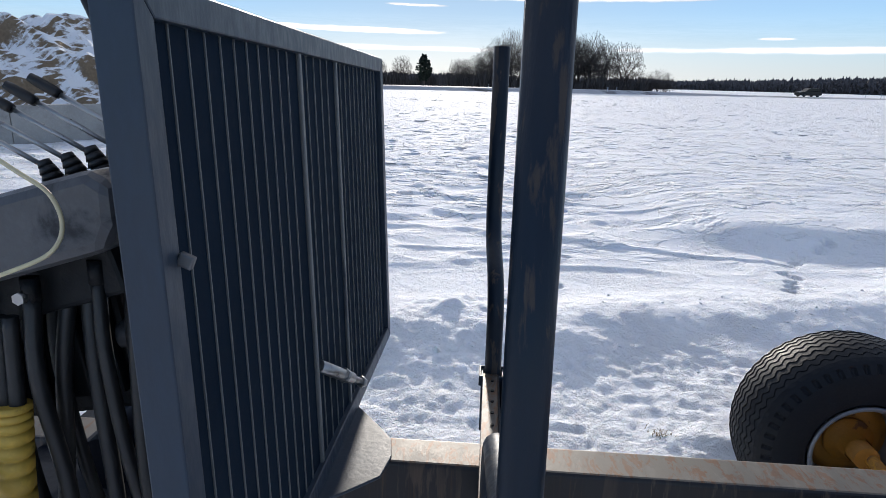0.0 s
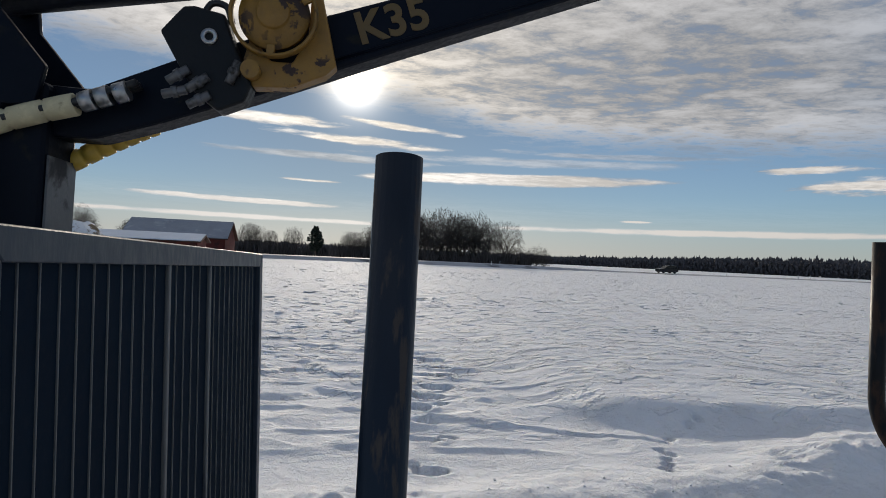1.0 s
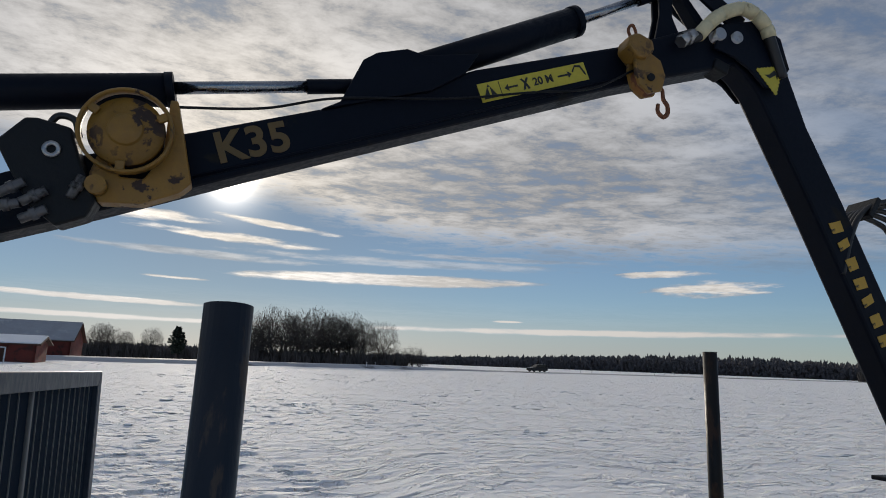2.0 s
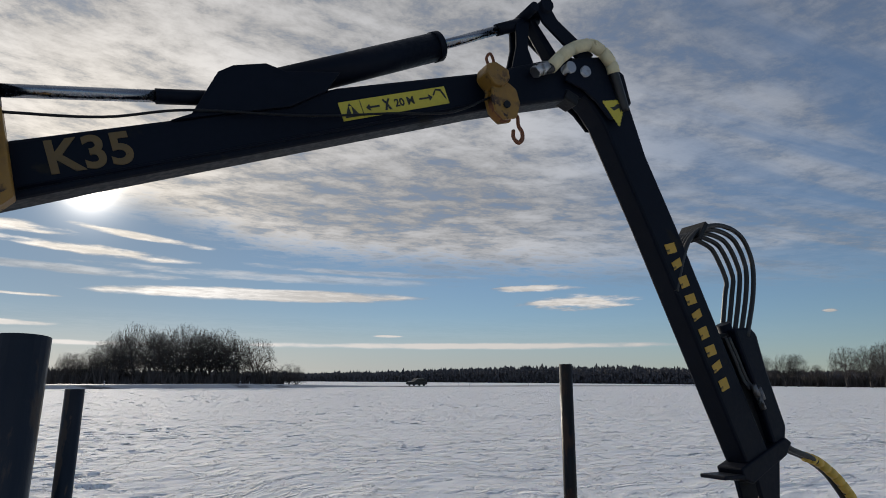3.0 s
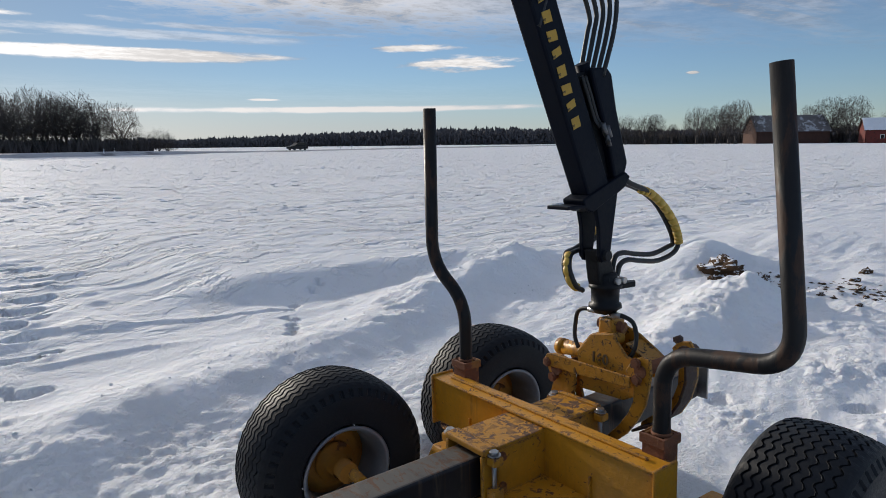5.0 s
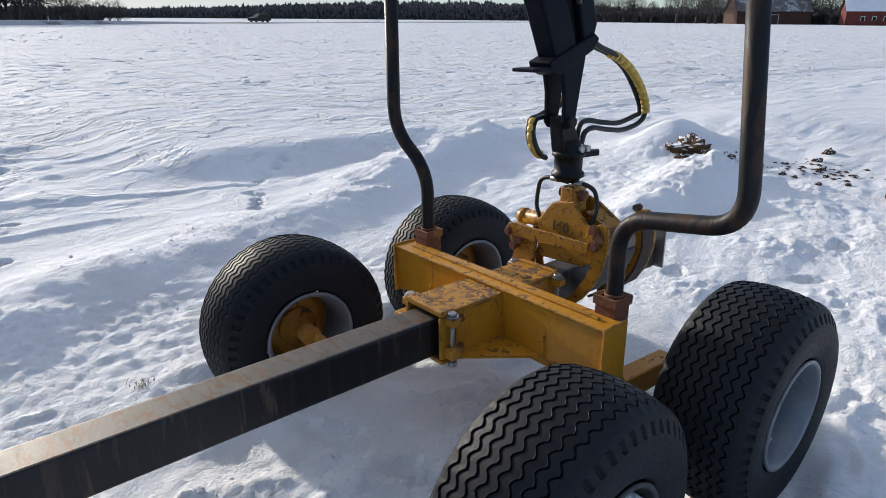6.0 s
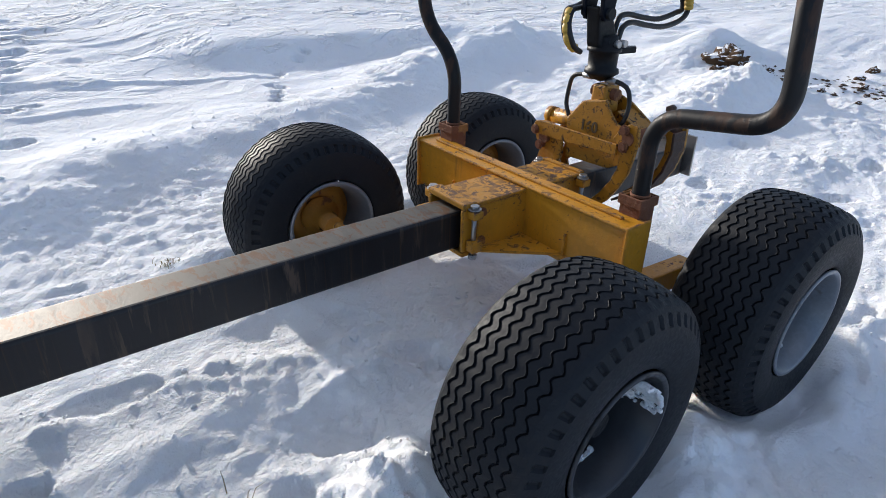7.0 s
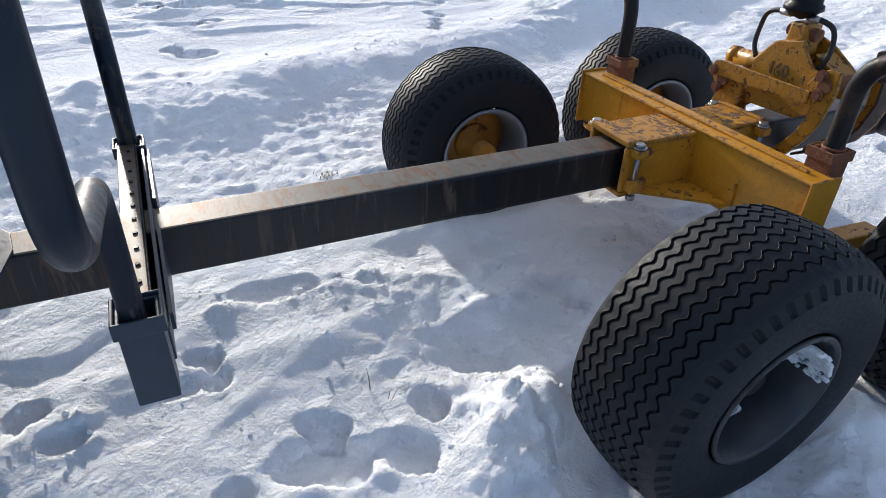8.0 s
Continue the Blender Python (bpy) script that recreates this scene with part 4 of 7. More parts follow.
def build_wheel(x, y, z, side, front, label, yaw, camber):
    """side -1: the open side of the rim looks out to -y."""
    w = thing("trailer_wheel", at(x, y, z, camber, 0, yaw + (0 if side < 0 else 180)), label, "wheel", "trailer wheels")
    place("tyre", TYRE, w, "black zigzag-ribbed flotation tyre")
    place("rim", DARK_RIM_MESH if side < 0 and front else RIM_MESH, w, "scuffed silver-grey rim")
    deep = (-0.10 if front else -0.02) if side < 0 else -0.085
    bm = bmesh.new()
    lathe(bm, [(0.168, 0.062), (0.155, 0.066), (0.142, 0.078), (0.118, 0.092), (0.085, 0.090), (0.080, 0.076), (0.058, 0.074), (0.001, 0.074)], 48)
    lathe(bm, [(0.168, 0.070), (0.155, 0.074), (0.140, 0.086), (0.118, 0.100), (0.085, 0.098), (0.001, 0.098)], 48)
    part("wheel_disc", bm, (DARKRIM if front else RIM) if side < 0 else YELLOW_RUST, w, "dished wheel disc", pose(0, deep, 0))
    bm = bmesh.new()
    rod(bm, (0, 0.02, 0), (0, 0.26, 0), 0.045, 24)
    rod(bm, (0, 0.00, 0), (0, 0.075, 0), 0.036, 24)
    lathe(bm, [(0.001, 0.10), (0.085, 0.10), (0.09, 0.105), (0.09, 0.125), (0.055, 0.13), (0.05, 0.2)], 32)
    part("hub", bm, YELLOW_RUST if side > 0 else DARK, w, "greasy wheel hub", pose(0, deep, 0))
    for i in range(5):
        a = 2 * math.pi * i / 5 + 0.3
        bm = bmesh.new()
        rod(bm, (0.066 * math.cos(a), 0.066, 0.066 * math.sin(a)), (0.066 * math.cos(a), 0.078, 0.066 * math.sin(a)), 0.012, 6)
        part("wheel_nut", bm, ZINC, w, "", pose(0, deep, 0))
    if side < 0:
        # thin snow with a torn edge, stuck on the disc and the barrel
        bm = bmesh.new()
        seed = 5.3 if front else 9.1
        for spans, point in ((((-5, 110) if front else (240, 300), (0.030, 0.160)), lambda a, r, o: (r * math.cos(a), 0.060 - o - 0.02 * max(0, r - 0.12) / 0.04, r * math.sin(a))),
                             (((185, 290) if front else (240, 300), (0.06, 0.160)), lambda a, r, o: (r * math.cos(a), 0.060 - o - 0.02 * max(0, r - 0.12) / 0.04, r * math.sin(a))),
                             (((0, 70) if front else (250, 290), (-0.08, 0.06)), lambda a, y, o: ((0.162 - o) * math.cos(a), y, (0.162 - o) * math.sin(a)))):
            (a0, a1), (r0, r1) = spans
            na, nr = 60, 18
            verts = {}

            def vert(i, j, o):
                if (i, j, o) not in verts:
                    a, r = math.radians(a0 + (a1 - a0) * i / na), r0 + (r1 - r0) * j / nr
                    verts[i, j, o] = bm.verts.new(Vector(point(a, r, o)) + noise.noise_vector(Vector((i * 0.6, j * 0.6, seed))) * 0.003)
                return verts[i, j, o]

            def on(i, j):
                if not (0 <= i < na and 0 <= j < nr):
                    return False
                u = (i + 0.5) / na
                return noise.noise(Vector((i * 0.11, j * 0.22, seed))) + 0.6 * noise.noise(Vector((i * 0.35, j * 0.6, seed))) + 0.25 * noise.noise(Vector((i * 0.9, j * 1.3, seed))) > (0.55 * abs(u - 0.45) * 2 - 0.55)
            for i in range(na):
                for j in range(nr):
                    if on(i, j):
                        q = [(i, j), (i + 1, j), (i + 1, j + 1), (i, j + 1)]
                        bm.faces.new([vert(*c, 0.008) for c in q]).smooth = True
                        for (p, e), (di, dj) in zip(zip(q, q[1:] + q[:1]), ((0, -1), (1, 0), (0, 1), (-1, 0))):
                            if not on(i + di, j + dj):
                                bm.faces.new([vert(*e, 0.008), vert(*p, 0.008), vert(*p, -0.002), vert(*e, -0.002)])
        bmesh.ops.recalc_face_normals(bm, faces=bm.faces)
        part("packed_snow", bm, SNOW, w, "packed snow stuck in the rim", pose(0, deep, 0))["kind"] = "stuff"
    return w


build_wheel(-0.618, -0.854, 0.293, -1, True, "black flotation tyre on a silver rim caked with snow", 2.6, 2.0)
build_wheel(0.380, -0.870, 0.275, -1, False, "black flotation tyre on a clean deep silver rim", 0.7, 1.3)
build_wheel(-0.552, 0.771, 0.256, 1, True, "black flotation tyre with a yellow hub, beyond the steel beam", -2.0, 0.0)
build_wheel(0.482, 0.839, 0.253, 1, False, "black flotation tyre with a yellow hub, behind the yellow bolster", -2.0, 0.0)


def hexbolt(bm, p, r=0.014, down=0.15):
    """A vertical bolt with head, washers and nut."""
    x, y, z = p
    rod(bm, (x, y, z), (x, y, z + 0.012), r, 6)
    rod(bm, (x, y, z - 0.004), (x, y, z), r * 1.45, 16)
    rod(bm, (x, y, z - down), (x, y, z), r * 0.55, 12)
    rod(bm, (x, y, z - down), (x, y, z - down + 0.016), r, 6)


def build_beam():
    """The square tube that runs the length of the trailer, in front of and behind the bogie."""
    t = thing("trailer_beam", at(), "long dark square steel beam with rust-streaked top", "trailer beam")
    # two lengths, either side of the clamp housing
    for name, x0, x1 in (("front_beam", -3.4, -0.30), ("rear_beam", 0.10, 1.02)):
        bm = bmesh.new()
        box(bm, ((x0 + x1) / 2, -0.008, 0.462), (x1 - x0, 0.135, 0.15), 0.012, seg=3)
        part(name, bm, BEAM, t)
    bm = bmesh.new()
    box(bm, (1.030, -0.020, 0.490), (0.012, 0.20, 0.200), 0.003)
    part("end_plate", bm, ZINC, t, "grey end plate")
    return t


build_beam()


def build_bolster():
    t = thing("rear_bolster", at(), "yellow steel bunk bolster with chipped paint, clamped to the beam", "bolster")
    for name, z, size in (("cross_member", 0.475, (0.098, 1.18, 0.20)), ("top_flange", 0.578, (0.112, 1.185, 0.012)), ("bottom_flange", 0.370, (0.100, 0.80, 0.012))):
        bm = bmesh.new()
        box(bm, (-0.048, 0, z), size, 0.004)
        part(name, bm, YELLOW, t)
    for s in (-1, 1):
        bm = bmesh.new()
        box(bm, (-0.048, s * 0.592, 0.475), (0.125, 0.012, 0.235), 0.004)
        part("end_cheek", bm, YELLOW, t)
        bm = bmesh.new()
        box(bm, (-0.092, s * 0.33, 0.42), (0.035, 0.01, 0.09), 0.003)
        part("stiffener", bm, YELLOW, t)
        for f, gx in ((-1, -0.078), (1, -0.018)):
            bm = bmesh.new()
            xx = gx + f * 0.30
            slab(bm, [(gx, s * 0.09), (xx, s * 0.09), (gx, s * 0.34)], 0.372, 0.380, plane="xy")
            part("gusset", bm, YELLOW, t)
    bm = bmesh.new()
    box(bm, (-0.048, 0, 0.588), (0.016, 1.05, 0.010), 0.003)
    part("top_rib", bm, YELLOW, t)
    # clamp housing round the beam
    for x0, x1 in ((-0.338, -0.078), (-0.018, 0.235)):
        cx, lx = (x0 + x1) / 2, x1 - x0
        for name, y, z, sy, sz in (("housing_top", 0, 0.562, 0.205, 0.014), ("housing_bottom", 0, 0.376, 0.205, 0.014), ("housing_side", -0.092, 0.468, 0.016, 0.173), ("housing_side", 0.092, 0.468, 0.016, 0.173)):
            bm = bmesh.new()
            box(bm, (cx, -0.008 + y, z), (lx, sy, sz), 0.004)
            part(name, bm, YELLOW_WORN, t)
    # a strap collar ahead of the housing, with a narrow seam between them
    for y, z, sy, sz in ((0, 0.566, 0.219, 0.024), (0, 0.374, 0.215, 0.018), (-0.098, 0.469, 0.019, 0.168), (0.098, 0.469, 0.019, 0.168)):
        bm = bmesh.new()
        box(bm, (-0.382, -0.008 + y, z), (0.062, sy, sz), 0.006)
        part("strap_collar", bm, YELLOW_WORN, t)
    bm = bmesh.new()
    box(bm, (0.215, -0.008, 0.568), (0.024, 0.215, 0.022), 0.004)
    part("housing_collar", bm, YELLOW_WORN, t)
    for s in (-1, 1):
        for z in (0.527, 0.412):
            bm = bmesh.new()
            rod(bm, (-0.318, -0.008 + s * 0.099, z), (-0.318, -0.008 + s * 0.106, z), 0.018, 20)
            rod(bm, (-0.318, -0.008 + s * 0.105, z), (-0.318, -0.008 + s * 0.117, z), 0.011, 6)
            part("side_bolt", bm, RUST, t, "rusty side bolt and washer")
    for x in (-0.375, 0.20):
        for s in (-1, 1):
            y = -0.008 + s * 0.124
            for z in (0.54, 0.415):
                bm = bmesh.new()
                box(bm, (x, y + s * 0.004, z), (0.046, 0.044, 0.032 if z > 0.5 else 0.045), 0.006)
                part("clamp_lug", bm, YELLOW_WORN, t)
            bm = bmesh.new()
            hexbolt(bm, (x, y, 0.562), 0.017, 0.20)
            part("clamp_bolt", bm, ZINC, t, "galvanised clamp bolt")
    # stake sockets
    for s in (-1, 1):
        for name, half, wall, z0, z1 in (("stake_socket", 0.042, 0.010, 0.545, 0.652), ("socket_collar", 0.049, 0.0065, 0.620, 0.655)):
            bm = bmesh.new()
            part(name, square_tube(bm, 0.035, s * 0.515, half, wall, z0, z1), RUST, t, "rust-brown stake socket")
    for s in (-1, 1):
        bm = bmesh.new()
        drop = 0.0 if s < 0 else -0.13
        slab(bm, [(-0.62, 0.23), (0.40, 0.23), (0.42, 0.28), (0.40, 0.31), (0.06, 0.33), (0.02, 0.39), (-0.12, 0.39), (-0.16, 0.33), (-0.62, 0.31)], s * 0.545 - 0.04, s * 0.545 + 0.04, 0.006)
        part("rocker_arm", bm, YELLOW, t, "yellow bogie rocker arm", pose(0, 0, drop))
        for x in (-0.60, 0.39):
            bm = bmesh.new()
            rod(bm, (x + (0.06 if s > 0 else 0), s * 0.52, 0.245 if s > 0 else 0.275), (x + (0.06 if s > 0 else 0), s * 0.78, 0.265), 0.024 if s > 0 else 0.034, 20)
            part("stub_axle", bm, YELLOW if s > 0 else DARK, t)
    bm = bmesh.new()
    rod(bm, (-0.05, -0.56, 0.36), (-0.05, 0.56, 0.36), 0.04, 20)
    part("pivot_shaft", bm, YELLOW, t)
    return t


build_bolster()


def build_stake(base, top, out, knee, name_label, r=0.0295, mat=PIPE, bend=0.12):
    """A pipe stake: up from its socket, cranked outward, then up to an open end."""
    t = thing("stake", at(), name_label, "stake", "bunk stakes")
    bx, by, bz = base
    tx, ty, tz = top
    k0, k1 = knee
    pts = fillet([(bx, by, bz), (bx, by, k0), (bx + out[0], by + out[1], k1), (tx, ty, tz)], bend, 10)
    bm = bmesh.new()
    tube(bm, pts, r, 24, caps=False)
    rim_a = [v for v in bm.verts][-24:]
    d = (pts[-1] - pts[-2]).normalized()
    inner = [bm.verts.new(pts[-1] + (v.co - pts[-1]) * 0.86) for v in rim_a]
    deep = [bm.verts.new(v.co - d * 0.12) for v in inner]
    for i in range(24):
        j = (i + 1) % 24
        bm.faces.new((rim_a[i], rim_a[j], inner[j], inner[i]))
        bm.faces.new((inner[i], inner[j], deep[j], deep[i])).smooth = True
    bm.faces.new(deep)
    part("pipe", bm, mat, t)
    bm = bmesh.new()
    lathe(bm, [(r + 0.0005, 0.0), (r + 0.005, 0.0), (r + 0.005, 0.012), (r + 0.0005, 0.012)], 24, axis="z", closed=True)
    part("foot_weld", bm, RUST if mat is PIPE else mat, t, "weld ring at the socket", pose(bx, by, bz + 0.09))
    return t


build_stake((0.035, -0.52, 0.56), (-0.02, -0.878, 1.818), (-0.03, -0.43, 1.045), (0.93, 1.0), "dark rust-marked pipe stake, cranked outward, in a rusty socket")
build_stake((0.035, 0.515, 0.56), (-0.02, 0.675, 1.810), (-0.05, 0.175, 1.10), (0.93, 1.10), "slim dark pipe stake with an outward crank")
build_stake((-1.965, -0.555, 0.50), (-1.946, -0.974, 1.734), (0.014, -0.479, 1.04), (0.91, 1.04), "dark blue-black pipe stake with worn paint, cranked outward", 0.025, BLUEPIPE, 0.09)
build_stake((-1.957, 0.505, 0.44), (-1.975, 0.765, 1.700), (-0.02, 0.27, 1.02), (0.86, 1.02), "thin dark pipe stake in the black front bunk", mat=BLUEPIPE)


def build_front_bunk():
    t = thing("front_bunk", at(), "black steel front bunk with stake pockets, across the beam", "bolster")
    # the top plate takes beam steel, whose paled top stands for sun reflection
    for name, x, z, size, mat in (("web", -1.986, 0.495, (0.010, 0.96, 0.125), NAVY), ("web", -1.918, 0.495, (0.010, 0.96, 0.125), GUARD), ("bottom_plate", -1.952, 0.436, (0.076, 0.96, 0.008), NAVY),
                                  ("top_plate", -1.966, 0.5605, (0.052, 0.96, 0.007), BEAM), ("top_rib", -1.937, 0.5585, (0.005, 0.94, 0.018), NAVY)):
        bm = bmesh.new()
        box(bm, (x, 0, z), size, 0.002)
        part(name, bm, mat, t)
    for i in range(12):
        bm = bmesh.new()
        rod(bm, (-1.958, -0.42 + i * 0.076, 0.563), (-1.958, -0.42 + i * 0.076, 0.568), 0.006, 10)
        part("rivet", bm, DARK, t)
    for s in (-1, 1):
        y, low = (-0.545, 0.0) if s < 0 else (0.505, 0.075)
        for name, half, wall, z0, z1 in (("stake_pocket", 0.041, 0.008, 0.42, 0.63), ("pocket_collar", 0.049, 0.0075, 0.600, 0.638)):
            bm = bmesh.new()
            part(name, square_tube(bm, -1.957, y, half, wall, z0 - low, z1 - low), GUARD, t, "black stake pocket")
        bm = bmesh.new()
        box(bm, (-1.957, y, 0.425 - low), (0.064, 0.064, 0.008), 0.002)
        part("pocket_floor", bm, NAVY, t)
        bm = bmesh.new()
        slab(bm, [(s * 0.08, 0.40), (s * 0.46, 0.50), (s * 0.46, 0.545), (s * 0.08, 0.555)], -1.908, -1.900, plane="yz")
        part("gusset", bm, GUARD, t)
    return t


build_front_bunk()


def build_headboard():
    t = thing("headboard", at(-2.424, 0, 1.652, 0, -2.1, 0) @ Matrix.Translation((2.424, 0, -1.652)), "dark blue-grey steel headboard with vertical ribs", "headboard")
    x1 = -2.424                     # face towards the load
    bm = bmesh.new()
    z0, z1, y0, y1 = 0.545, 1.652, -0.862, 0.845
    w, d = 0.048, 0.056
    g = 0.0006
    slab(bm, [(y0 + g, z1), (y1 - g, z1), (y1 - w - g, z1 - w), (y0 + w + g, z1 - w)], x1 - d, x1, 0.003, plane="yz")
    part("top_rail", bm, GUARD, t)
    bm = bmesh.new()
    slab(bm, [(y0 + g, z0), (y1 - g, z0), (y1 - w - g, z0 + w), (y0 + w + g, z0 + w)], x1 - d, x1, 0.003, plane="yz")
    part("bottom_rail", bm, GUARD, t)
    for a, b in ((y0, y0 + w), (y1, y1 - w)):
        bm = bmesh.new()
        slab(bm, [(a, z0 + g), (a, z1 - g), (b, z1 - w - g), (b, z0 + w + g)], x1 - d, x1, 0.003, plane="yz")
        part("side_stile", bm, GUARD, t)
    bm = bmesh.new()
    box(bm, (x1 - 0.018, (y0 + y1) / 2, (z0 + z1) / 2), (0.004, y1 - y0 - 0.09, z1 - z0 - 0.09))
    part("back_plate", bm, PLATE, t, "dark sheet behind the ribs")
    for y in (-0.180, 0.150):
        bm = bmesh.new()
        box(bm, (x1 - 0.012, y, (z0 + z1) / 2), (0.010, 0.016, z1 - z0 - 0.09), 0.003)
        part("upright", bm, RIB, t)
    ribs = [-0.757 + i * 0.0555 for i in range(10)] + [-0.118 + i * 0.062 for i in range(4)] + [0.212 + i * 0.058 for i in range(10)]
    proto = bmesh.new()
    box(proto, (x1 - 0.0145, 0, (z0 + z1) / 2), (0.0034, 0.0028, z1 - z0 - 0.094), 0.0006)
    me = bpy.data.meshes.new("rib")
    proto.to_mesh(me)
    proto.free()
    me.materials.append(RIB)
    for y in ribs:
        place("rib", me, t, "", pose(0, y, 0))
    bm = bmesh.new()
    box(bm, (x1 + 0.010, -0.818, 1.293), (0.022, 0.012, 0.020), 0.003, rot=(0, 25, 0))
    part("latch_tab", bm, DULLZINC, t, "bent zinc tab")
    return t


build_headboard()


# ---- loader crane ----
HALF = 0.047          # half the width of the booms


def spiral(bm, pts, r, turns_per_m=30, gap=0.24, seg=14):
    """A flat band wound round a hose, turn upon turn with thin gaps."""
    n = len(pts)
    length = sum((pts[i + 1] - pts[i]).length for i in range(n - 1))
    turns = max(3, int(length * turns_per_m))
    run, rad = [], []
    for k in range(turns):
        for f, q in ((0.0, 0.84), (0.02, 0.985), (0.4, 1.0), (0.98 - gap, 0.985), (1.0 - gap, 0.84)):
            u = (k + f) / turns * (n - 1)
            i = min(int(u), n - 2)
            run.append(pts[i].lerp(pts[i + 1], u - i))
            rad.append(r * q)
    return tube(bm, run, lambda q: rad[round(q * (len(rad) - 1))], seg)


def hose(parent, pts, r=0.011, mat=None, name="hose", n=8):
    bm = bmesh.new()
    tube(bm, curve_points(pts, n), r, 10)
    return part(name, bm, mat or HOSE, parent)


def wrapped(parent, pts, r=0.024, mat=None, n=10):
    line = curve_points(pts, n)
    bm = bmesh.new()
    spiral(bm, line, r, *((16, 0.10) if mat == CREAM else (30, 0.24)))
    return part("spiral_wrap", bm, mat or WRAP, parent, "yellow spiral hose guard")


def build_mast():
    t = thing("crane_mast", at(), "dark navy crane mast on the trailer's drawbar", "crane mast")
    bm = bmesh.new()
    box(bm, (-2.868, 0.0, 1.225), (0.205, 0.16, 1.60), 0.02, seg=3)
    part("column", bm, NAVY, t)
    # Added sheet: its grey paints the snow and sky light on this face.
    bm = bmesh.new()
    box(bm, (-2.7625, 0.0, 1.42), (0.006, 0.135, 0.86), 0.002)
    part("lit_face_sheet", bm, GREYCASE, t, "light grey sheet added for the lit face of the column")
    for s in (-1, 1):
        bm = bmesh.new()
        slab(bm, [(-3.05, 1.96), (-2.785, 1.96), (-2.765, 2.055), (-2.88, 2.19), (-2.90, 2.36), (-3.05, 2.36)], s * 0.091 - 0.01, s * 0.091 + 0.01, 0.004)
        part("head_cheek", bm, NAVY, t)
    for x, z in ((-2.88, 1.97), (-2.92, 2.25)):
        bm = bmesh.new()
        rod(bm, (x, -0.10, z), (x, 0.10, z), 0.026, 20)
        part("pivot_pin", bm, NAVY, t)
    bm = bmesh.new()
    box(bm, (-2.868, 0, 0.56), (0.42, 0.36, 0.03), 0.006)
    lathe_pts = [(0.15, 0.575), (0.17, 0.58), (0.17, 0.70), (0.14, 0.72), (0.12, 0.80)]
    sub = bmesh.new()
    lathe(sub, lathe_pts, 32, axis="z")
    for v in sub.verts:
        v.co.x += -2.868
    me = bpy.data.meshes.new("slew_base")
    sub.to_mesh(me)
    sub.free()
    me.materials.append(NAVY)
    place("slew_base", me, t)
    part("base_plate", bm, NAVY, t)
    bm = bmesh.new()
    rod(bm, (-2.868, -0.36, 0.66), (-2.868, 0.36, 0.66), 0.065, 24)
    part("slew_cylinder", bm, NAVY, t)
    return t


build_mast()


